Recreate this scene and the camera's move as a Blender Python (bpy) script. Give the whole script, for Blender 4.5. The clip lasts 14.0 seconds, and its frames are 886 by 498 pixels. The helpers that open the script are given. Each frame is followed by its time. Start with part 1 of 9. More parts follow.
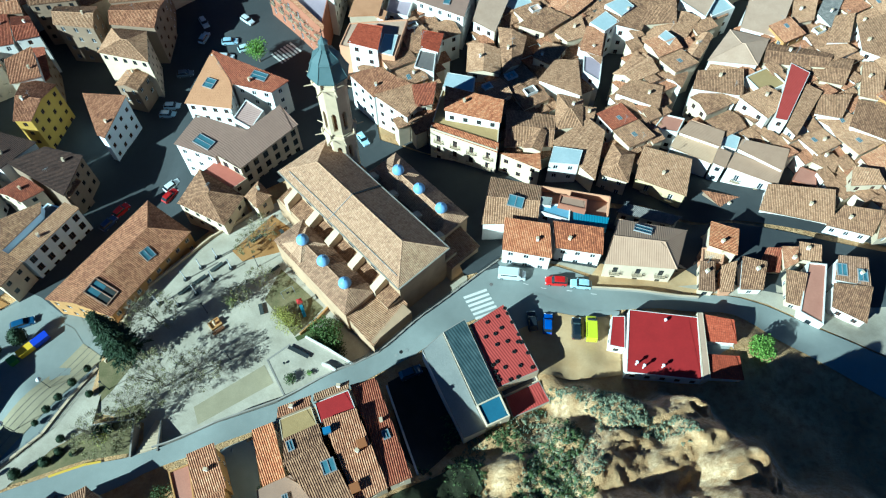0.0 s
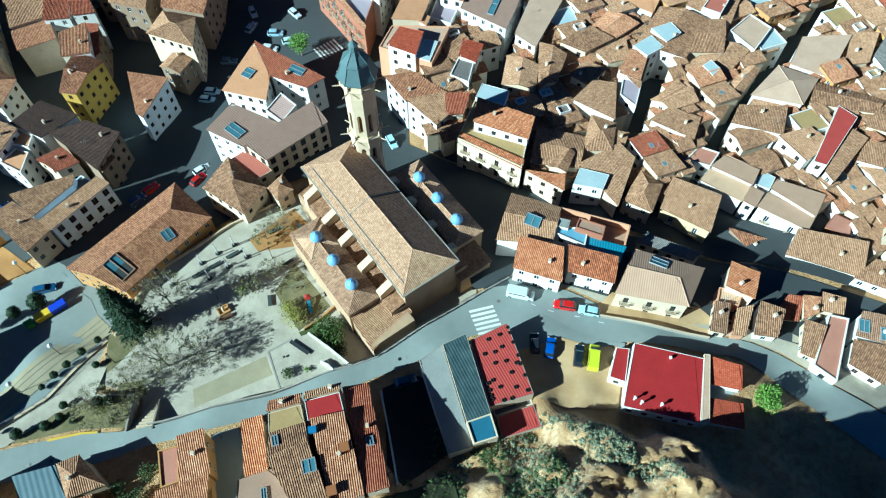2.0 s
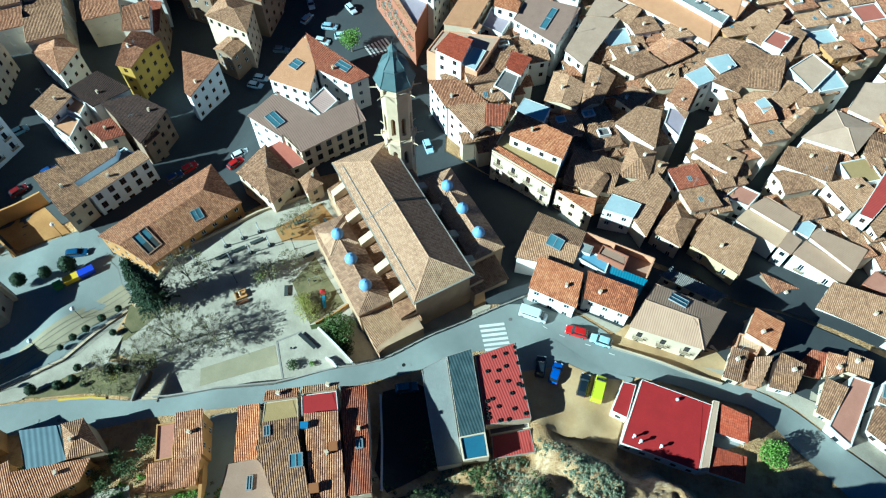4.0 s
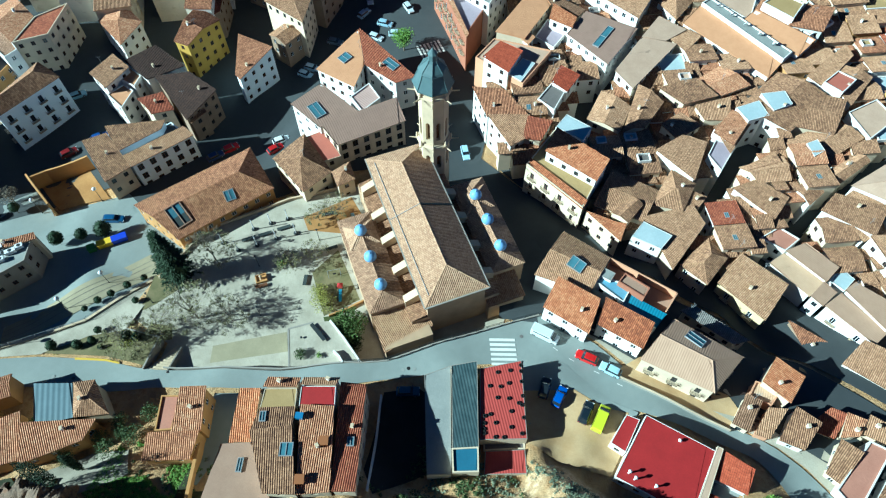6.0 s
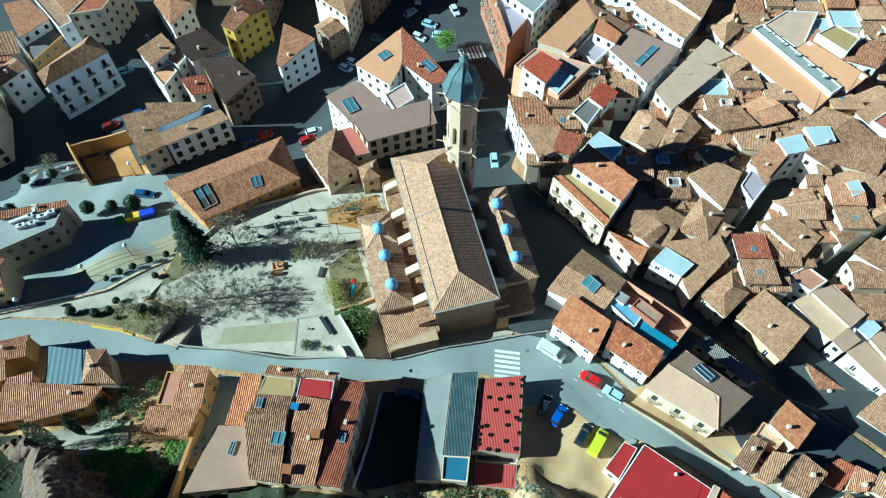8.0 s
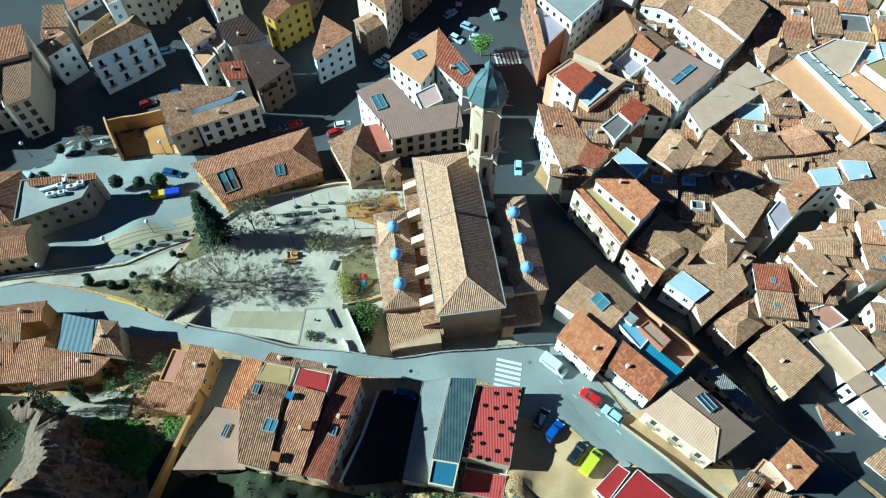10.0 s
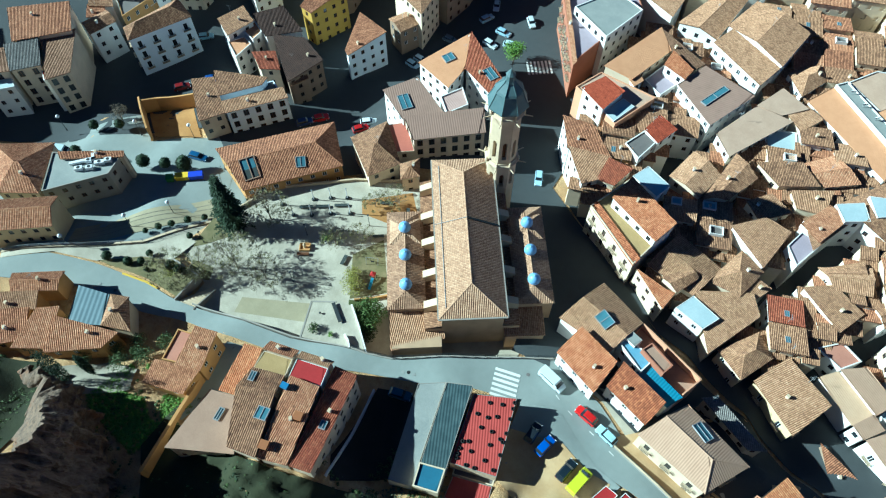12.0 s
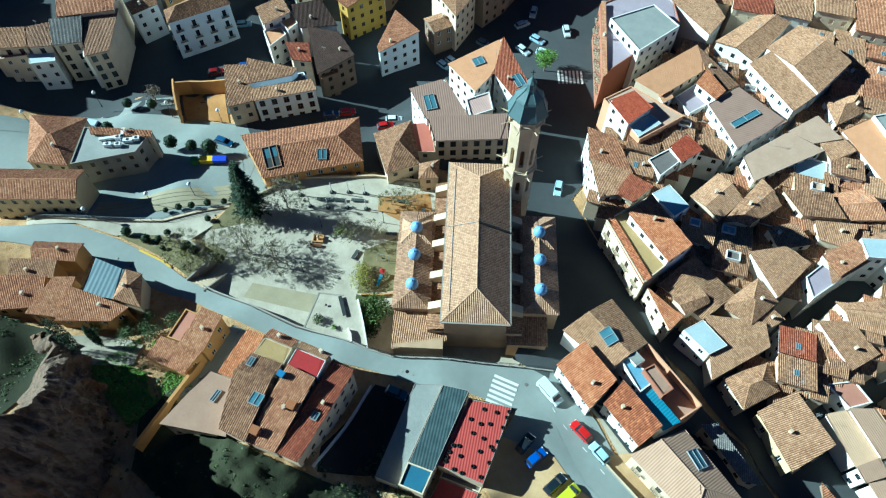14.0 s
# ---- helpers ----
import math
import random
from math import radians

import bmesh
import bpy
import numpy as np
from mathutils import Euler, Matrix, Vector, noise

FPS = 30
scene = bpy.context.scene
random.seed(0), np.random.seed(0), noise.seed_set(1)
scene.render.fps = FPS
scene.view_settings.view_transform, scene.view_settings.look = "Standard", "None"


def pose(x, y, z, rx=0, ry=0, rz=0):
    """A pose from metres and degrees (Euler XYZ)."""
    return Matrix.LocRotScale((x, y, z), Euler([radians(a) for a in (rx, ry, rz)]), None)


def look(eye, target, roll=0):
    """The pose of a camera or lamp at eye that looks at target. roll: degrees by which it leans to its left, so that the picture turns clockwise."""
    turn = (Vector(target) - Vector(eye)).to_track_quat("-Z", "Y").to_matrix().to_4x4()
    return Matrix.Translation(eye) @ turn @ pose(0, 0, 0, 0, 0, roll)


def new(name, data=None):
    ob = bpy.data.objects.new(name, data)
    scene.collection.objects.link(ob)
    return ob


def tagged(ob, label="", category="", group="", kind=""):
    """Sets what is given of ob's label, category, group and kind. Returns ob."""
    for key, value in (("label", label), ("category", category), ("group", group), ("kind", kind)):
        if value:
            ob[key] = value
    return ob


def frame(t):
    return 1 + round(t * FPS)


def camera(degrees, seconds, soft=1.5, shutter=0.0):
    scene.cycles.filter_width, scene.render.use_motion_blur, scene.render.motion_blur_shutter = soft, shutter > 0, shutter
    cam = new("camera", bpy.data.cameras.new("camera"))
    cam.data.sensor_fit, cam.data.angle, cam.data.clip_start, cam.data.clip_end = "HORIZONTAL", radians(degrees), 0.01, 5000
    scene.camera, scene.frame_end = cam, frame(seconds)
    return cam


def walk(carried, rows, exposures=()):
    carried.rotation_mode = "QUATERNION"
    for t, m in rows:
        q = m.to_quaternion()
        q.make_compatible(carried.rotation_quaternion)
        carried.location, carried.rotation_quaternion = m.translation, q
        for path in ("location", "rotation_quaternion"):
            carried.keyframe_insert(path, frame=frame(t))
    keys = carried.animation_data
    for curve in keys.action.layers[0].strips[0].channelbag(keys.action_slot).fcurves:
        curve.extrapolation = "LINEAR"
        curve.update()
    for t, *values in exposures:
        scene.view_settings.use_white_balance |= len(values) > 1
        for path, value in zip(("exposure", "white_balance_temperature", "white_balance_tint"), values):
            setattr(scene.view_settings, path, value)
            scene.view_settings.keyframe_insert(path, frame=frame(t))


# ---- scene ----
cam = camera(65.67, 14.0, soft=1.2)
# seconds, x, y, z, yaw, pitch (degrees): a level drone on a slow arc
ROWS = [
    (0.0, 0.00, 0.00, 117.22, 0.00, -59.07),
    (0.5, 1.72, 0.43, 117.36, 1.61, -59.05),
    (1.0, 3.25, 0.95, 117.51, 3.31, -59.02),
    (1.5, 4.52, 1.55, 117.69, 5.14, -59.02),
    (2.0, 5.77, 2.19, 117.91, 7.01, -59.01),
    (2.5, 7.07, 2.87, 118.11, 8.89, -59.02),
    (3.0, 8.34, 3.60, 118.28, 10.81, -59.03),
    (5.5, 14.25, 7.35, 118.90, 20.78, -59.04),
    (6.0, 15.34, 8.09, 118.99, 22.67, -59.04),
    (6.5, 16.33, 8.82, 119.07, 24.45, -59.03),
    (7.0, 17.28, 9.56, 119.15, 26.10, -59.03),
    (7.5, 18.20, 10.27, 119.24, 27.67, -59.02),
    (8.0, 19.09, 11.00, 119.32, 29.19, -59.04),
    (10.5, 23.39, 14.71, 119.65, 36.49, -59.06),
    (11.0, 24.24, 15.52, 119.76, 37.92, -59.04),
    (11.5, 25.10, 16.40, 119.87, 39.30, -59.04),
    (12.0, 25.92, 17.28, 119.97, 40.65, -59.04),
    (12.5, 26.74, 18.16, 120.06, 41.97, -59.04),
    (13.0, 27.50, 19.00, 120.13, 43.30, -59.01),
    (13.5, 28.27, 19.77, 120.15, 44.65, -59.02),
    (14.0, 29.00, 20.47, 120.12, 46.05, -58.96),
]
walk(cam, [(t, pose(x, y, z, 90 + pitch, 0, yaw)) for t, x, y, z, yaw, pitch in ROWS], [(0.0, 1.24, 4250, -15), (14.0, 1.36, 4250, -15)])

# ---- light ----
SUN_EL, SUN_AZ = 28.0, 215.0  # the sun stands over -x, -y
world = bpy.data.worlds.new("sky")
scene.world = world
world.use_nodes = True
wn = world.node_tree.nodes
sky = wn.new("ShaderNodeTexSky")
sky.sky_type, sky.sun_disc = "NISHITA", False
sky.sun_elevation, sky.sun_rotation = radians(SUN_EL), radians(90 - SUN_AZ)
sky.altitude, sky.air_density, sky.dust_density, sky.ozone_density = 3000, 0.4, 0.0, 6.0
wn["Background"].inputs["Strength"].default_value = 0.031
world.node_tree.links.new(sky.outputs[0], wn["Background"].inputs["Color"])
sun_data = bpy.data.lights.new("sun", "SUN")
sun_data.energy, sun_data.angle, sun_data.color = 5.0, radians(0.5), (1.0, 0.87, 0.67)
sun = new("sun", sun_data)
sun.matrix_world = look((math.cos(radians(SUN_AZ)) * 90, math.sin(radians(SUN_AZ)) * 90, 90 * math.tan(radians(SUN_EL))), (0, 0, 0))

# ---- materials ----
def srgb(h):
    c = [int(h[i:i + 2], 16) / 255 for i in (0, 2, 4)]
    return tuple(v / 12.92 if v < 0.04045 else ((v + 0.055) / 1.055) ** 2.4 for v in c) + (1,)


class Mat:
    """A node material under construction."""

    def __init__(self, name, rough=0.9, metal=0.0):
        self.m = bpy.data.materials.new(name)
        self.m.use_nodes = True
        self.t = self.m.node_tree
        self.b = self.t.nodes["Principled BSDF"]
        self.b.inputs["Roughness"].default_value = rough
        self.b.inputs["Metallic"].default_value = metal
        self.b.inputs["Specular IOR Level"].default_value = 0.3

    def node(self, kind, **ins):
        n = self.t.nodes.new(kind)
        for k, v in ins.items():
            self.put(n.inputs[k.replace("_", " ")], v)
        return n

    def put(self, socket, v):
        if isinstance(v, bpy.types.NodeSocket):
            self.t.links.new(v, socket)
        else:
            socket.default_value = v

    def noise(self, vec, scale, detail=4.0, rough=0.6):
        n = self.node("ShaderNodeTexNoise", Scale=scale, Detail=detail, Roughness=rough)
        self.put(n.inputs["Vector"], vec)
        return n.outputs["Fac"]

    def ramp(self, fac, stops):
        n = self.node("ShaderNodeValToRGB")
        self.put(n.inputs["Fac"], fac)
        el = n.color_ramp.elements
        while len(el) < len(stops):
            el.new(0.5)
        for e, (p, c) in zip(el, stops):
            e.position, e.color = p, c
        return n.outputs["Color"]

    def mix(self, fac, a, b, how="MIX"):
        n = self.node("ShaderNodeMix")
        n.data_type, n.blend_type = "RGBA", how
        self.put(n.inputs[0], fac)
        self.put(n.inputs[6], a)
        self.put(n.inputs[7], b)
        return n.outputs[2]

    def math(self, op, a, b=0.0):
        n = self.node("ShaderNodeMath")
        n.operation = op
        self.put(n.inputs[0], a)
        self.put(n.inputs[1], b)
        return n.outputs[0]

    def pos(self):
        return self.node("ShaderNodeNewGeometry").outputs["Position"]

    def uv(self):
        return self.node("ShaderNodeUVMap").outputs["UV"]

    def rnd(self):
        return self.node("ShaderNodeObjectInfo").outputs["Random"]

    def done(self, colour, height=None, strength=0.4, dist=0.05):
        self.put(self.b.inputs["Base Color"], colour)
        if height is not None:
            n = self.node("ShaderNodeBump", Strength=strength, Distance=dist)
            self.put(n.inputs["Height"], height)
            self.put(self.b.inputs["Normal"], n.outputs["Normal"])
        return self.m


def scaled(c, k):
    return tuple(min(1, v * k) for v in c[:3]) + (1,)


def plaster(name, c, stain=0.5, rough=0.9):
    m = Mat(name, rough)
    p = m.pos()
    big, small = m.noise(p, 0.35, 5), m.noise(p, 6, 3)
    col = m.mix(m.ramp(big, [(0.35, (0, 0, 0, 1)), (0.75, (stain,) * 3 + (1,))]), c, scaled(c, 0.72))
    col = m.mix(m.math("MULTIPLY", small, 0.25), col, scaled(c, 0.6))
    return m.done(col, small, 0.25, 0.03)


def tiles(name, stops, w=0.33, l=0.45, dirt=0.62):
    """Clay roof tiles: each tile of its own shade, lichen in patches."""
    m = Mat(name, 0.92)
    uv, p, r = m.uv(), m.pos(), m.rnd()
    s = m.node("ShaderNodeVectorMath")
    s.operation = "DIVIDE"
    m.put(s.inputs[0], uv)
    s.inputs[1].default_value = (w, l, 1)
    f = m.node("ShaderNodeVectorMath")
    f.operation = "FLOOR"
    m.put(f.inputs[0], s.outputs[0])
    wn_ = m.node("ShaderNodeTexWhiteNoise")
    wn_.noise_dimensions = "4D"
    m.put(wn_.inputs["Vector"], f.outputs[0])
    m.put(wn_.inputs["W"], m.math("MULTIPLY", r, 91.0))
    patch = m.noise(p, 0.55, 5, 0.65)
    fac = m.math("ADD", m.math("MULTIPLY", wn_.outputs["Value"], 0.32), m.math("MULTIPLY", patch, 0.5))
    fac = m.math("ADD", m.math("ADD", fac, 0.06), m.math("MULTIPLY", m.math("SUBTRACT", r, 0.5), 0.3))
    col = m.ramp(fac, stops)
    # gaps between the rows of tiles
    sx = m.node("ShaderNodeSeparateXYZ")
    m.put(sx.inputs[0], s.outputs[0])
    v = m.math("FRACT", sx.outputs[1])
    gap = m.math("LESS_THAN", v, 0.10)
    col = m.mix(m.math("MULTIPLY", gap, 0.35), col, (0.03, 0.02, 0.015, 1))
    # channels between the ribs: shade painted into the colour; dirt sets its strength
    ch = m.math("ABSOLUTE", m.math("SUBTRACT", m.math("FRACT", sx.outputs[0]), 0.5))
    ch = m.ramp(ch, [(0.33, (0, 0, 0, 1)), (0.45, (dirt, dirt, dirt, 1))])
    col = m.mix(ch, col, scaled(stops[0][1], 0.45))
    grime = m.ramp(m.noise(p, 1.7, 6, 0.7), [(0.54, (0, 0, 0, 1)), (0.72, (0.7, 0.7, 0.7, 1))])
    col = m.mix(grime, col, scaled(stops[0][1], 0.55))
    return m.done(col, m.math("ADD", wn_.outputs["Value"], m.math("MULTIPLY", v, 0.8)), 0.5, 0.06)


def sheet(name, c, c2, rib=0.3, rough=0.55, amount=0.5):
    """Painted or bare metal or fibre sheets with stains."""
    m = Mat(name, rough)
    uv, p = m.uv(), m.pos()
    st = m.noise(p, 0.5, 6, 0.65)
    col = m.mix(m.ramp(st, [(0.4, (0, 0, 0, 1)), (0.7, (amount,) * 3 + (1,))]), c, c2)
    col = m.mix(m.math("MULTIPLY", m.noise(p, 5, 4), 0.3), col, scaled(c, 0.7))
    sx = m.node("ShaderNodeSeparateXYZ")
    m.put(sx.inputs[0], uv)
    wv = m.math("SINE", m.math("MULTIPLY", sx.outputs[0], 6.283 / rib))
    return m.done(col, wv, 0.5, 0.03)


def ground_mat(name, c, c2, scale=0.3, fine=9.0, rough=0.95, amount=0.8, bump=0.4):
    m = Mat(name, rough)
    p = m.pos()
    big, mid, small = m.noise(p, scale, 5, 0.6), m.noise(p, scale * 6, 5), m.noise(p, fine, 4)
    col = m.mix(m.ramp(big, [(0.35, (0, 0, 0, 1)), (0.68, (amount,) * 3 + (1,))]), c, c2)
    col = m.mix(m.math("MULTIPLY", mid, 0.55), col, scaled(c, 0.6))
    col = m.mix(m.math("MULTIPLY", small, 0.5), col, scaled(c2, 0.5))
    return m.done(col, m.math("ADD", small, mid), bump, 0.06)


def hill_mat():
    """Dry earth, with scrub in patches and bare rock where it is steep."""
    m = Mat("dry_hillside", 0.95)
    p = m.pos()
    big, mid, small = m.noise(p, 0.09, 6, 0.65), m.noise(p, 0.6, 6, 0.7), m.noise(p, 4, 5, 0.7)
    earth = m.mix(m.ramp(mid, [(0.35, (0, 0, 0, 1)), (0.7, (1, 1, 1, 1))]), srgb("a98558"), srgb("d9ba88"))
    green = m.mix(small, srgb("574430"), srgb("7c6445"))
    col = m.mix(m.ramp(m.math("ADD", m.math("MULTIPLY", big, 0.6), m.math("MULTIPLY", mid, 0.5)), [(0.55, (0, 0, 0, 1)), (0.68, (0.7, 0.7, 0.7, 1))]), earth, green)
    nz = m.node("ShaderNodeSeparateXYZ")
    m.put(nz.inputs[0], m.node("ShaderNodeNewGeometry").outputs["Normal"])
    steep = m.ramp(nz.outputs[2], [(0.62, (1, 1, 1, 1)), (0.82, (0, 0, 0, 1))])
    rock = m.mix(m.ramp(m.noise(p, 1.1, 8, 0.75), [(0.35, (0, 0, 0, 1)), (0.65, (1, 1, 1, 1))]), srgb("b08a5c"), srgb("efd8ac"))
    col = m.mix(steep, col, rock)
    return m.done(col, m.math("ADD", small, m.noise(p, 1.3, 8, 0.75)), 1.0, 0.4)


def rock_mat():
    """Bare rock with rusty streaks, pale bands and dark cracks."""
    m = Mat("streaked_rock", 0.95)
    p = m.pos()
    s = m.node("ShaderNodeVectorMath")
    s.operation = "MULTIPLY"
    m.put(s.inputs[0], p)
    s.inputs[1].default_value = (1.0, 1.0, 0.22)
    big, mid, small = m.noise(s.outputs[0], 0.3, 6, 0.65), m.noise(s.outputs[0], 1.1, 7, 0.7), m.noise(p, 4, 6, 0.7)
    col = m.ramp(mid, [(0.3, srgb("3f372f")), (0.45, srgb("6b5c4e")), (0.6, srgb("836f5c")), (0.75, srgb("a08c74"))])
    col = m.mix(m.ramp(big, [(0.55, (0, 0, 0, 1)), (0.7, (0.75, 0.75, 0.75, 1))]), col, srgb("8a5a38"))
    col = m.mix(m.math("MULTIPLY", small, 0.45), col, srgb("4a4238"))
    return m.done(col, m.math("ADD", mid, small), 1.0, 0.25)


def glass_mat(name, c, rough=0.12):
    m = Mat(name, rough)
    m.b.inputs["Specular IOR Level"].default_value = 0.6
    p = m.pos()
    return m.done(m.mix(m.noise(p, 0.8, 2), c, scaled(c, 0.5)))


def paint(name, c, rough=0.35, coat=0.5):
    m = Mat(name, rough)
    m.b.inputs["Coat Weight"].default_value = coat
    p = m.pos()
    return m.done(m.mix(m.math("MULTIPLY", m.noise(p, 3, 3), 0.25), c, scaled(c, 0.7)))


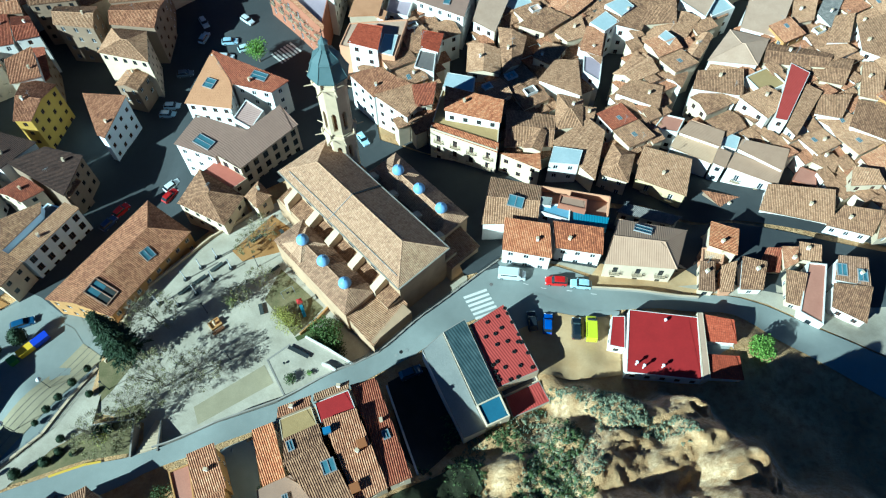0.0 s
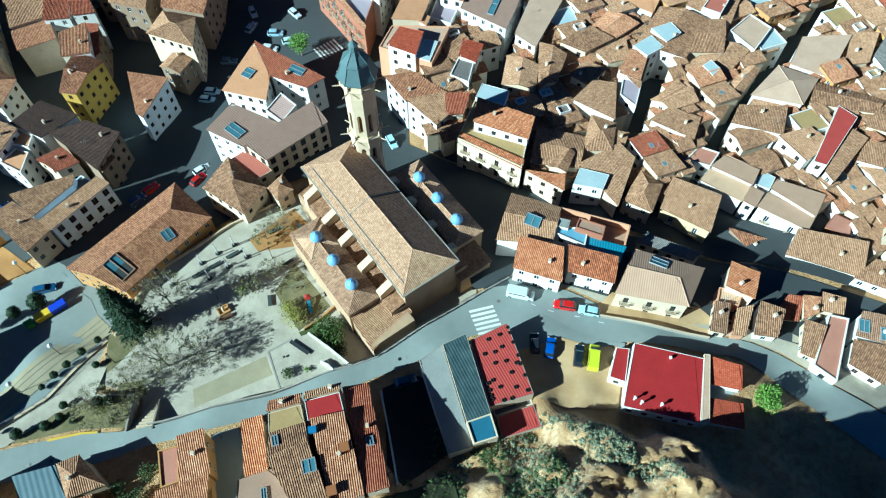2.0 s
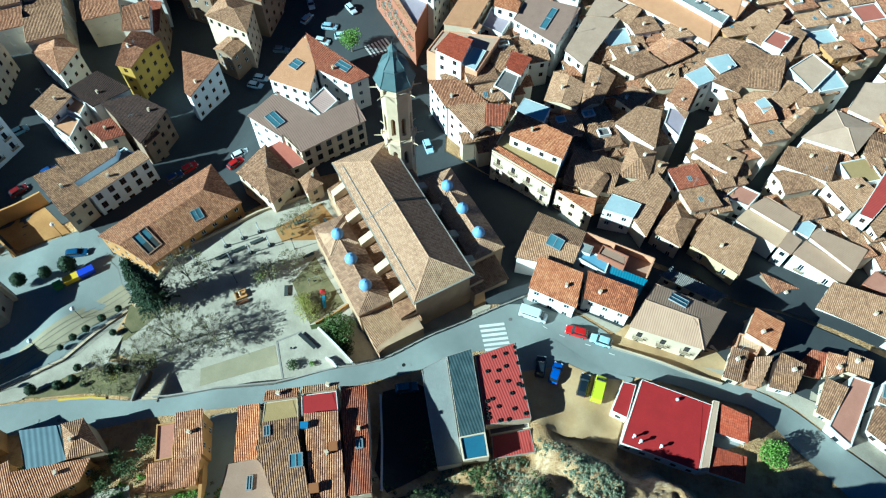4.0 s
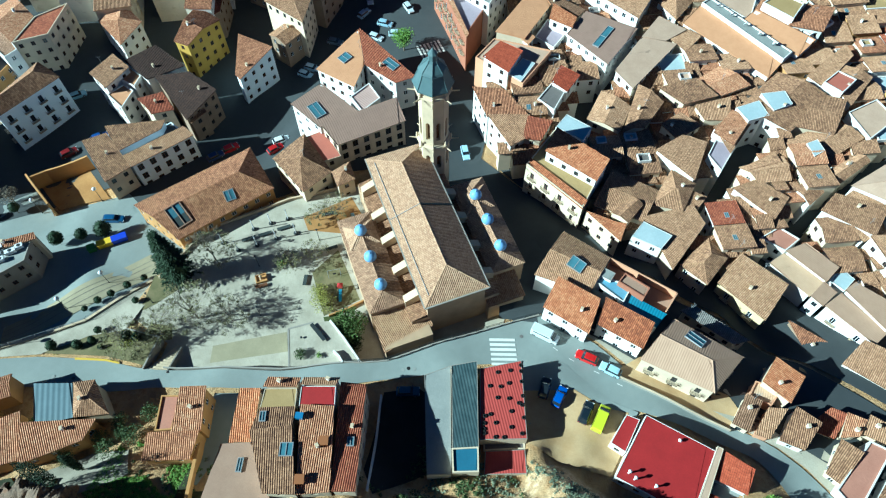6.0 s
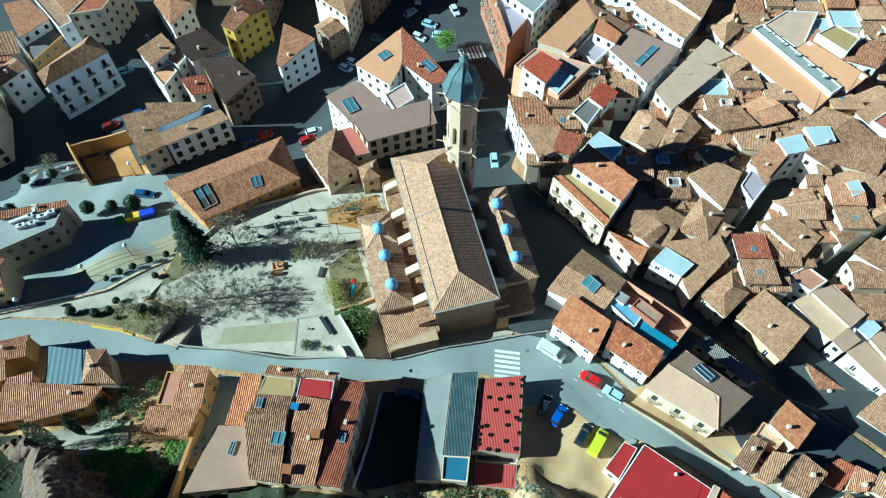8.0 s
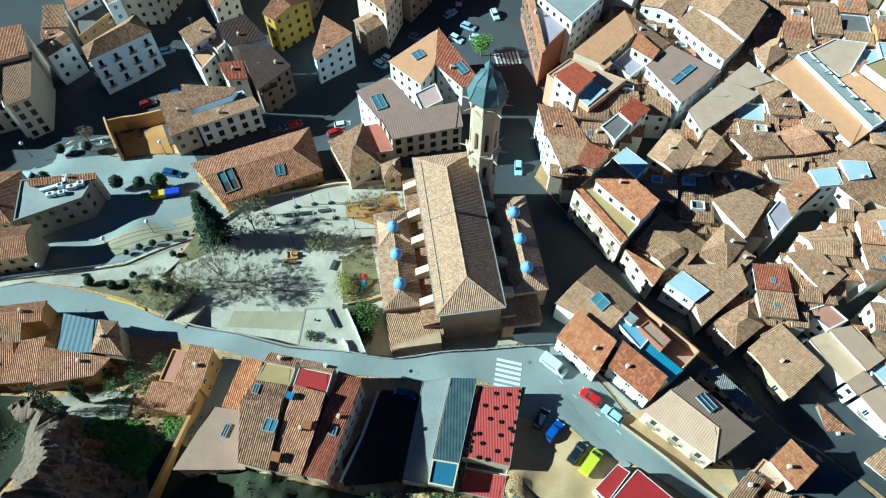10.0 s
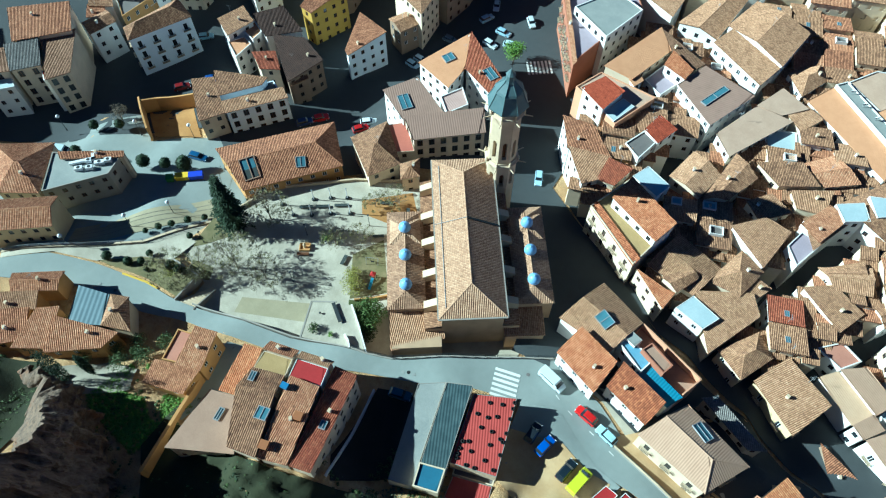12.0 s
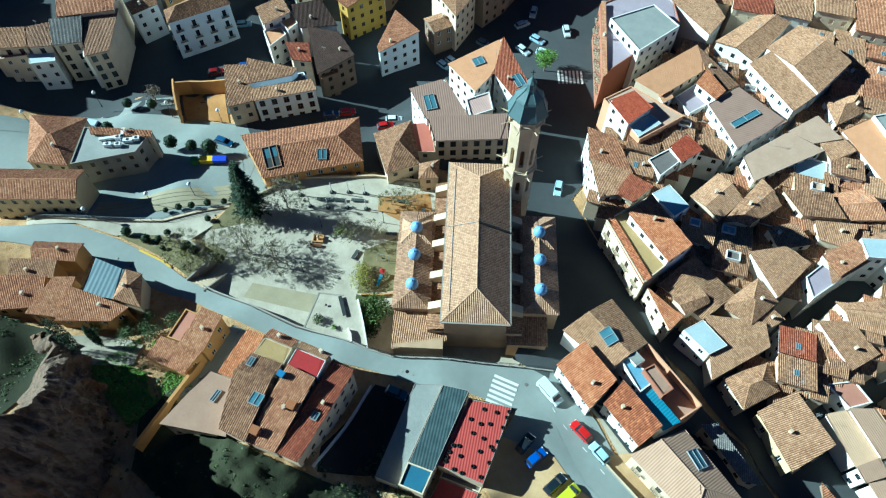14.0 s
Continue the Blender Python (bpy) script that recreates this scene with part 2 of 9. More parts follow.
MT = {
    "tan": tiles("weathered_clay_tiles", [(0.0, srgb("4d3a2d")), (0.28, srgb("83634a")), (0.5, srgb("a48060")), (0.75, srgb("bb9674")), (1.0, srgb("d2b695"))]),
    "navetile": tiles("pale_clay_tiles", [(0.0, srgb("654e3d")), (0.3, srgb("9a7a60")), (0.6, srgb("b79677")), (1.0, srgb("ceb193"))], 0.33, 0.45, 0.45),
    "terra": tiles("terracotta_tiles", [(0.0, srgb("573c2c")), (0.3, srgb("8f6348")), (0.55, srgb("b3825f")), (0.78, srgb("c89f7b")), (1.0, srgb("dcbf9d"))]),
    "browntile": tiles("brown_flat_tiles", [(0.0, srgb("574032")), (0.35, srgb("86684f")), (0.65, srgb("a08067")), (1.0, srgb("b89b80"))], 0.33, 0.36),
    "lilac": ground_mat("lilac_terrace_screed", srgb("b3a6b0"), srgb("9d909b"), 0.3, 7, 0.9, 0.6, 0.1),
    "orange": tiles("orange_clay_tiles", [(0.0, srgb("5c3a28")), (0.3, srgb("955a3b")), (0.55, srgb("b97a52")), (0.8, srgb("cc966b")), (1.0, srgb("dcb890"))]),
    "rust": tiles("rust_red_tiles", [(0.0, srgb("46291f")), (0.3, srgb("75412f")), (0.6, srgb("96563d")), (1.0, srgb("b8805c"))]),
    "flatorange": sheet("smooth_orange_roofing", srgb("c4946c"), srgb("ae7d57"), 0.22, 0.85),
    "brownmetal": sheet("brown_roof_sheeting", srgb("93796a"), srgb("7d6659"), 0.5, 0.8),
    "pinkmetal": sheet("pale_pink_roofing", srgb("b59a90"), srgb("a08278"), 0.5, 0.8),
    "pinkpale": ground_mat("pale_beige_roof_render", srgb("cdb198"), srgb("b79a82"), 0.3, 6, 0.9),
    "slate": ground_mat("dark_grey_roofing", srgb("474d4c"), srgb("363d3c"), 0.5, 6, 0.85, 0.7, 0.15),
    "darkbrown": tiles("dark_brown_tiles", [(0.0, srgb("231b18")), (0.4, srgb("3b2c26")), (0.7, srgb("4d3a31")), (1.0, srgb("685243"))]),
    "greytile": tiles("grey_concrete_tiles", [(0.0, srgb("4a4a49")), (0.35, srgb("6e6c69")), (0.7, srgb("8a8580")), (1.0, srgb("a8a198"))]),
    "greyflat": ground_mat("grey_roof_membrane", srgb("7c7774"), srgb("655f5c"), 0.4, 6, 0.85, 0.8, 0.15),
    "fibre": ground_mat("fibre_cement_roofing", srgb("a3a59f"), srgb("8b8f8d"), 0.25, 5, 0.9),
    "salmonflat": ground_mat("salmon_roof_coat", srgb("bd8a74"), srgb("a87562"), 0.35, 7, 0.9, 0.7, 0.15),
    "taupesheet": sheet("taupe_roof_sheeting", srgb("b0937a"), srgb("9a7d66"), 0.4, 0.8),
    "sandsheet": sheet("sand_coloured_sheeting", srgb("c6a98a"), srgb("b09273"), 0.4, 0.8),
    "skycoat": ground_mat("sky_blue_waterproof_coat", srgb("7ea8c2"), srgb("6a93ae"), 0.3, 7, 0.7, 0.6, 0.1),
    "redorange": tiles("orange_red_tiles", [(0.0, srgb("6b3322")), (0.35, srgb("9c4a30")), (0.7, srgb("b35a3c")), (1.0, srgb("c4785a"))], 0.33, 0.45, 0.4),
    "oldsheet": sheet("patched_teal_sheeting", srgb("36464a"), srgb("5a6a6c"), 0.5, 0.75, 0.55),
    "redmetal": sheet("red_ribbed_metal", srgb("a2463f"), srgb("8c3832"), 0.45, 0.6),
    "redpaint": ground_mat("red_roof_paint", srgb("a32a2b"), srgb("8c2325"), 0.4, 8, 0.7, 0.6, 0.15),
    "rosepaint": ground_mat("rose_roof_paint", srgb("b5705e"), srgb("a86250"), 0.4, 8, 0.8, 0.6, 0.15),
    "bluepaint": ground_mat("blue_roof_paint", srgb("40708c"), srgb("365f78"), 0.4, 6, 0.7, 0.6, 0.1),
    "brownflat": ground_mat("brown_roof_render", srgb("ae917b"), srgb("9a7d69"), 0.35, 7, 0.9, 0.7, 0.15),
    "greysheet": sheet("grey_blue_translucent_sheeting", srgb("68787f"), srgb("54646c"), 0.9, 0.5),
    "teal": sheet("teal_blue_sheeting", srgb("3f7892"), srgb("35667e"), 0.5, 0.6),
    "yellowfloor": ground_mat("yellow_terrace_screed", srgb("b49b6a"), srgb("9f8758"), 0.3, 7),
    "bluecoat": ground_mat("pale_blue_waterproof_coat", srgb("c3cfd2"), srgb("a6b8be"), 0.3, 7, 0.7, 0.6, 0.1),
    "taupe": plaster("brown_grey_render", srgb("8f7c68"), 0.8),
    # white render of shaded walls, the blue sky fill put into its colour
    "bluewhite": plaster("skylit_white_render", srgb("e6eff5"), 0.15),
    "white": plaster("white_render", srgb("dfdcd6"), 0.4),
    "cream": plaster("cream_render", srgb("d3c3a8"), 0.7),
    "ochre": plaster("ochre_render", srgb("b58c55"), 0.8),
    "yellow": plaster("mustard_render", srgb("b5963f"), 0.4),
    "yellowpale": plaster("pale_yellow_render", srgb("cdbb8f"), 0.5),
    "peach": plaster("peach_render", srgb("c99a78"), 0.5),
    "rosy": plaster("brick_red_render", srgb("9c6a52"), 0.5),
    "stone": plaster("church_sandstone", srgb("b3997a"), 0.9),
    "palestone": plaster("pale_cut_stone", srgb("c7b597"), 0.8),
    "greystone": plaster("grey_concrete", srgb("98938a"), 0.8),
    "copper": sheet("verdigris_lead_roof", srgb("55676a"), srgb("42565a"), 0.6, 0.6),
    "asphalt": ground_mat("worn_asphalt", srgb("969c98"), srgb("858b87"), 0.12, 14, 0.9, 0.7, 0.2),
    # asphalt of the shaded streets, with part of the shade in its colour
    "shadeasphalt": ground_mat("shade_dark_asphalt", srgb("4c5052"), srgb("404446"), 0.12, 14, 0.9, 0.7, 0.2),
    "paving": ground_mat("grey_stone_paving", srgb("cbc3b0"), srgb("98917f"), 0.22, 3.5, 0.92, 0.8, 0.3),
    "sand": ground_mat("pale_sand", srgb("aca386"), srgb("958d72"), 0.3, 9),
    "earth": ground_mat("orange_earth", srgb("cdb286"), srgb("b08f60"), 0.35, 9),
    "orangeearth": ground_mat("orange_brown_earth", srgb("b48b52"), srgb("8f6636"), 0.3, 9),
    "dirt": hill_mat(),
    "gravel": ground_mat("pale_gravel", srgb("ada694"), srgb("8b8473"), 0.5, 6, 0.95, 0.9, 0.6),
    # near black: the shade cast over the yard is put into this colour
    "yardearth": ground_mat("shade_dark_earth", srgb("343432"), srgb("262725"), 0.4, 5),
    "scrub": ground_mat("grassy_scrub_earth", srgb("8a7f5c"), srgb("5f603c"), 0.45, 5, 0.95, 0.9, 0.8),
    "grass": ground_mat("rough_green_grass", srgb("5e6438"), srgb("3c4726"), 0.3, 6, 0.95, 0.9, 0.9),
    # grass with the rock's deep shade put into its colour
    "shadegrass": ground_mat("shade_dark_grass", srgb("3c4029"), srgb("2b2f1f"), 0.35, 5, 0.95, 0.9, 0.9),
    "rock": rock_mat(),
    "whitepaint": plaster("white_road_paint", srgb("d8d8d2"), 0.7),
    "yellowpaint": plaster("yellow_kerb_paint", srgb("c9a93a"), 0.5),
    "pane": glass_mat("dark_window_glass", srgb("2a3038")),
    "skyglass": glass_mat("skylight_glass", srgb("5d8290"), 0.2),
    "blueglaze": paint("blue_glazed_tiles", srgb("7fa3cf"), 0.45, 0.3),
    "metal": paint("galvanised_metal", srgb("8a8d90"), 0.5, 0.1),
    "darkmetal": paint("dark_iron", srgb("2e3234"), 0.6, 0.1),
    "wood": plaster("brown_timber", srgb("6d4a30"), 0.6),
    "rubber": paint("black_rubber", srgb("1a1a1b"), 0.8, 0),
    "cleanwhite": paint("white_enamel", srgb("d9dcdf"), 0.4, 0.2),
}


# ---- mesh helpers ----
def mesh(name, verts, faces, mat, uvs=None, smooth=False):
    me = bpy.data.meshes.new(name)
    me.from_pydata([tuple(v) for v in verts], [], faces)
    if mat:
        me.materials.append(MT[mat] if isinstance(mat, str) else mat)
    if uvs:
        lay = me.uv_layers.new(name="UVMap")
        for poly in me.polygons:
            for li, vi in zip(poly.loop_indices, poly.vertices):
                lay.data[li].uv = uvs[vi]
    if smooth:
        for poly in me.polygons:
            poly.use_smooth = True
    me.update()
    return me


def holder(name, loc=(0, 0, 0), rz=0.0):
    ob = new(name)
    ob.location, ob.rotation_euler = loc, (0, 0, rz)
    return ob


def piece(name, me, parent=None, label="", loc=None, rz=0.0):
    ob = new(name, me)
    if parent is not None:
        ob.parent = parent
    if loc is not None:
        ob.location, ob.rotation_euler = loc, (0, 0, rz)
    if label:
        ob["label"] = label
    return ob


def prism(pts, z0, z1):
    """An upright prism on the polygon pts; z0 and z1 may be one height or one per corner."""
    n = len(pts)
    lo = z0 if isinstance(z0, (list, tuple)) else [z0] * n
    hi = z1 if isinstance(z1, (list, tuple)) else [z1] * n
    if sum(pts[i][0] * pts[(i + 1) % n][1] - pts[(i + 1) % n][0] * pts[i][1] for i in range(n)) < 0:
        pts, lo, hi = pts[::-1], lo[::-1], hi[::-1]
    v = [(p[0], p[1], z) for p, z in zip(pts, lo)] + [(p[0], p[1], z) for p, z in zip(pts, hi)]
    f = [tuple(range(n))[::-1], tuple(range(n, 2 * n))] + [(i, (i + 1) % n, n + (i + 1) % n, n + i) for i in range(n)]
    return v, f


def box(x0, y0, z0, x1, y1, z1):
    return prism([(x0, y0), (x1, y0), (x1, y1), (x0, y1)], z0, z1)


def join(*solids):
    v, f = [], []
    for vs, fs in solids:
        k = len(v)
        v += list(vs)
        f += [tuple(i + k for i in q) for q in fs]
    return v, f


def inset(pts, d):
    """The polygon with each edge moved inwards by d."""
    P_ = [Vector(p[:2]) for p in pts]
    n = len(P_)
    area = sum(P_[i].x * P_[(i + 1) % n].y - P_[(i + 1) % n].x * P_[i].y for i in range(n))
    s = 1 if area > 0 else -1
    out = []
    for i in range(n):
        a, b, c = P_[i - 1], P_[i], P_[(i + 1) % n]
        e1, e2 = (b - a).normalized(), (c - b).normalized()
        n1, n2 = Vector((-e1.y, e1.x)) * s, Vector((-e2.y, e2.x)) * s
        k = n1 + n2
        k = k / max(0.35, k.dot(n1)) if k.length > 1e-6 else n1
        out.append(tuple(b + k * d))
    return out


def slope(poly, pitch=0.33, amp=0.115, thick=0.12, rows=1, ribs=True, seed=0):
    """One roof slope on a flat polygon whose first edge is the eave: ribs of tiles run up it. Returns verts, faces, uvs."""
    P_ = [Vector(p) for p in poly]
    e = (P_[1] - P_[0]).normalized()
    nrm = Vector((0, 0, 0))
    for i in range(len(P_)):
        a, b = P_[i], P_[(i + 1) % len(P_)]
        nrm += a.cross(b)
    nrm.normalize()
    if nrm.z < 0:
        nrm = -nrm
    up = nrm.cross(e)
    if up.z < -1e-4 or (abs(up.z) <= 1e-4 and sum((p - P_[0]).dot(up) for p in P_) < 0):
        up = -up
    q = [((p - P_[0]).dot(e), (p - P_[0]).dot(up)) for p in P_]
    u0, u1 = min(a for a, b in q), max(a for a, b in q)
    step = pitch / 4 if ribs else max(0.4, (u1 - u0) / 8)
    n = max(2, int((u1 - u0) / step))
    rng = random.Random(seed)
    V_, F_, U_ = [], [], []
    ph = rng.random()
    for i in range(n + 1):
        u = u0 + (u1 - u0) * i / n
        uu = min(max(u, u0 + 1e-4), u1 - 1e-4)
        vs = []
        for (a, b), (c, d), p0, p1 in zip(q, q[1:] + q[:1], P_, P_[1:] + P_[:1]):
            if (a - uu) * (c - uu) < 0:
                vs.append((b + (d - b) * (uu - a) / (c - a), p0.lerp(p1, (uu - a) / (c - a))))
        vs = sorted(vs, key=lambda k_: k_[0]) if len(vs) > 1 else [(0, P_[0])] * 2
        (lo, plo), (hi, phi) = vs[0], vs[-1]
        h = amp * abs(math.sin(math.pi * (u / pitch + ph))) if ribs else 0
        for k in range(rows + 1):
            v = lo + (hi - lo) * k / rows
            hh = h + (0.03 * noise.noise((u * 0.6, v * 0.6, seed * 1.7)) if ribs else 0)
            V_.append(plo.lerp(phi, k / rows) + nrm * hh)
            U_.append((u + ph * pitch + 600 * pitch, v + 200 + (int(u / pitch) % 7) * 0.05))
    m = rows + 1
    for i in range(n):
        for k in range(rows):
            F_.append((i * m + k, (i + 1) * m + k, (i + 1) * m + k + 1, i * m + k + 1))
    # underside and edge
    k0 = len(V_)
    for p, (a, b) in zip(P_, q):
        V_.append(p - nrm * thick)
        U_.append((a + 200, b + 200))
    for p, (a, b) in zip(P_, q):
        V_.append(p + nrm * 0.005)
        U_.append((a + 200, b + 200))
    c = len(P_)
    F_.append(tuple(range(k0 + c - 1, k0 - 1, -1)))
    F_ += [(k0 + i, k0 + (i + 1) % c, k0 + c + (i + 1) % c, k0 + c + i) for i in range(c)]
    return V_, F_, U_


def add_slopes(slopes):
    V_, F_, U_ = [], [], []
    for v, f, u in slopes:
        k = len(V_)
        V_ += v
        F_ += [tuple(i + k for i in q) for q in f]
        U_ += u
    return V_, F_, U_


def ridge_cap(a, b, r=0.13):
    """A row of half-round ridge tiles from a to b."""
    a, b = Vector(a), Vector(b)
    d = (b - a)
    L = d.length
    if L < 0.2:
        return [], [], []
    d.normalize()
    s = d.cross(Vector((0, 0, 1))).normalized()
    w = s.cross(d)
    V_, F_, U_ = [], [], []
    n = max(1, int(L / 0.4))
    for i in range(n):
        for j, t in enumerate((i / n, (i + 1.08) / n)):
            rr = r * (1.0 if j == 0 else 0.85)
            c = a + d * min(L, t * L)
            for k in range(5):
                g = math.pi * k / 4
                V_.append(c + s * rr * math.cos(g) + w * (rr * math.sin(g) - 0.02))
                U_.append((300 + k * 0.05, 300 + i * 0.37 + j * 0.3))
        o = i * 10
        F_ += [(o + k, o + k + 1, o + 6 + k, o + 5 + k) for k in range(4)]
    return V_, F_, U_


# ---- the lie of the land ----
SPOTS = [(-58, 23, 1.5), (-80, 14, 1), (-48, 29, 2), (-30, 36, 3.2), (-10, 45, 3.8), (6, 58, 3.8), (24, 60, 3.8), (48, 57, 3.3), (62, 53, 3), (90, 40, 2.5), (20, 48, 4),
         (30, 47, 4), (38, 45, 4), (-20, 28, 4), (-36, 22, 4), (-55, 14, 2), (-68, 10, 1.5), (14, 78, 2), (26, 76, 1.5), (40, 74, 1.5), (55, 70, 2), (75, 62, 1)]
SPOTS += [(-12, 95, -4), (4, 84, -2), (20, 84, -3), (36, 80, -3), (50, 80, -3.5), (-20, 110, -5), (-30, 125, -5), (0, 120, -5), (30, 110, -5), (60, 100, -5), (90, 90, -4), (0, 160, -5), (60, 150, -5), (100, 130, -4), (-40, 160, -6)]
SPOTS += [(-38, 88, -1), (-50, 92, -4), (-55, 110, -6.5), (-68, 95, -8), (-80, 92, -8.5), (-75, 112, -9), (-95, 95, -9), (-110, 66, -9), (-125, 62, -9), (-72, 75, -5), (-82, 60, -5), (-98, 48, -6),
          (-120, 40, -9), (-72, 50, -2.5), (-84, 38, -3), (-95, 22, -3.5), (-105, 10, -3), (-70, 36, -0.3), (-100, 130, -9), (-140, 90, -6), (-150, 50, -5)]
# the rocky hill to the south, a ridge that is steep on its east side
SPOTS += [(17, 36.5, 4.2), (14, 39, 3.6), (4, 30, 5), (-2, 38, 4), (54, 43, 6), (62, 40, 5), (55, 28, 6), (70, 28, 5), (17.8, 39.0, 7.0), (21.1, 36.2, 10.5), (24.3, 34.6, 12.5), (27.8, 33.0, 14.0), (32.3, 30.9, 15.5), (38.1, 33.8, 15.5), (36.6, 26.8, 20.5), (39.9, 22.1, 27.5), (19.1, 28.7, 14.0), (23.4, 22.8, 20.0), (32.4, 23.1, 21.0), (11.4, 23.2, 15.0), (5.0, 23.8, 10.0), (8.5, 30.0, 6.5), (14.8, 33.3, 6.0), (28.2, 26.7, 17.5), (21.8, 41.9, 4.5), (27.5, 40.7, 4.5), (33.1, 39.4, 4.5), (39.5, 39.0, 5.0), (45.8, 38.0, 5.5), (48.7, 34.3, 6.0), (55.3, 31.1, 6.0), (59.4, 39.1, 4.5), (65.6, 33.8, 4.5), (48.5, 26.4, 10.0),
          (10, 14, 18), (25, 14, 27), (38, 14, 34), (48, 15, 24), (60, 14, 12), (80, 15, 7), (5, 2, 18), (25, 0, 28), (42, 0, 47), (60, -5, 28), (25, -20, 36), (-30, 5, 7.5), (-24, -2, 9), (-38, -8, 9), (-40, 9, 5.5), (-47, 3, 6.5), (-56, 6, 3.5), (-63, 9, 1.8), (-8, 18, 13.0), (-13, 15, 13.5), (-18, 12.5, 11), (-28, 12, 7),
          (-20, 4, 8.5), (-12, -6, 13), (-60, -8, 7), (-80, -8, 6), (0, -60, 45)]
PLAZA = [(-61, 46), (-58.5, 59.5), (-46.5, 72.5), (-36, 80.5), (-28, 86), (-12, 84), (4, 70), (5, 61), (-5.5, 51.8), (-11.6, 46.3), (-16, 43.9), (-18.5, 43), (-28.3, 38.0), (-38.5, 34.2), (-46, 31.2), (-47.7, 30.6), (-50.7, 29.8), (-51.7, 35.2), (-60.5, 37)]


def inside(p, poly):
    x, y = p[0], p[1]
    c = False
    for (x0, y0), (x1, y1) in zip(poly, poly[1:] + poly[:1]):
        if (y0 > y) != (y1 > y) and x < (x1 - x0) * (y - y0) / (y1 - y0) + x0:
            c = not c
    return c


def lie(x, y):
    """The height of the ground."""
    sw = sz = 0.0
    for a, b, z in SPOTS:
        w = 1 / ((x - a) ** 2 + (y - b) ** 2 + 6) ** 2
        sw += w
        sz += w * z
    z = sz / sw
    return z


def land(x, y):
    """The ground with the square's level terrace cut into it."""
    if inside((x, y), PLAZA):
        return 0.0
    return lie(x, y)

# ---- ground, roads and square ----
TERRACE = inset(PLAZA, -1.3)


def rough(x, y):
    """Crags and gullies of the hill."""
    k = max(0.0, min(1.0, (lie(x, y) - 7) / 8))
    if k <= 0:
        return 0.0
    r = 1 - abs(noise.noise((x * 0.11, y * 0.11, 3))) * 2
    q = 1 - abs(noise.noise((x * 0.33 + 9, y * 0.33, 7))) * 2
    c_ = 1 - abs(noise.noise((x * 0.75, y * 0.75, 11))) * 2
    d = noise.voronoi((x * 0.14 + 0.5 * noise.noise((x * 0.4, y * 0.4, 1)), y * 0.14 + 0.5 * noise.noise((x * 0.4, y * 0.4, 2)), 4))[0]
    crag = min(1.0, (d[1] - d[0]) * 2.2)
    return k * (1.5 * crag - 0.9 + 0.8 * r + 0.5 * q + 0.4 * c_ + 0.3 * noise.noise((x * 1.4, y * 1.4, 5)) - 0.5)


def terrain():
    xs = [-2500, -900, -400, -260, -200] + [-170 + 2.5 * i for i in range(37)] + [-77 + 0.75 * i for i in range(113)] + [8 + 0.45 * i for i in range(89)] + [48.25 + 0.75 * i for i in range(33)] + [74 + 2.5 * i for i in range(24)] + [160, 220, 400, 900, 2500]
    ys = [-2500, -900, -400, -200, -100] + [-60 + 3 * i for i in range(16)] + [-12 + 0.75 * i for i in range(35)] + [14.2 + 0.45 * i for i in range(58)] + [40.75 + 0.75 * i for i in range(67)] + [91 + 2.5 * i for i in range(52)] + [240, 300, 400, 900, 2500]
    V_ = []
    for y in ys:
        for x in xs:
            z = 0.0 if inside((x, y), TERRACE) else lie(x, y)
            z = z - 0.12 + 0.1 * noise.noise((x * 0.2, y * 0.2, 0)) + rough(x, y)
            V_.append((x, y, z))
    n = len(xs)
    F_ = [(j * n + i, j * n + i + 1, (j + 1) * n + i + 1, (j + 1) * n + i) for j in range(len(ys) - 1) for i in range(n - 1)]
    tagged(piece("ground", mesh("ground", V_, F_, "dirt", smooth=True)), "dry sandy earth and rocky hillside of the town", "ground", kind="structure")


terrain()


def resample(line, step=1.5):
    P_ = [Vector(p) for p in line]
    out = []
    for a, b in zip(P_, P_[1:]):
        n = max(1, int((b - a).length / step))
        out += [a.lerp(b, i / n) for i in range(n)]
    return out + [P_[-1]]


def strip(name, left, right, mat, lift=0.05, label="", category="road", across=6):
    """A road between two edge lines, laid on the land."""
    n = 40
    def at(line, t):
        P_ = [Vector(p) for p in line]
        L = [(b - a).length for a, b in zip(P_, P_[1:])]
        d = t * sum(L)
        for a, b, l in zip(P_, P_[1:], L):
            if d <= l or b is P_[-1]:
                return a.lerp(b, min(1, d / l))
            d -= l
    V_, F_ = [], []
    for i in range(n + 1):
        a, b = at(left, i / n), at(right, i / n)
        for k in range(across + 1):
            p = a.lerp(b, k / across)
            V_.append((p.x, p.y, lie(p.x, p.y) + lift))
    m = across + 1
    F_ = [(i * m + k, i * m + k + 1, (i + 1) * m + k + 1, (i + 1) * m + k) for i in range(n) for k in range(across)]
    ob = piece(name, mesh(name, V_, F_, mat, smooth=True))
    return tagged(ob, label, category, kind="structure")


def flat(name, pts, z, mat, label, category):
    v, f = prism(pts, z - 0.06, z)
    return tagged(piece(name, mesh(name, v, f, mat)), label, category, kind="structure")


ROAD_N = [(-100, 2), (-88, 11), (-80, 19.5), (-71, 23.9), (-59.2, 27.7), (-51.8, 28.8), (-46, 30.9), (-38.5, 34), (-28, 37.8), (-20, 42.2), (-16, 44.2), (-11.6, 46.6), (-5.5, 52.2), (6.4, 62.2), (11, 66)]
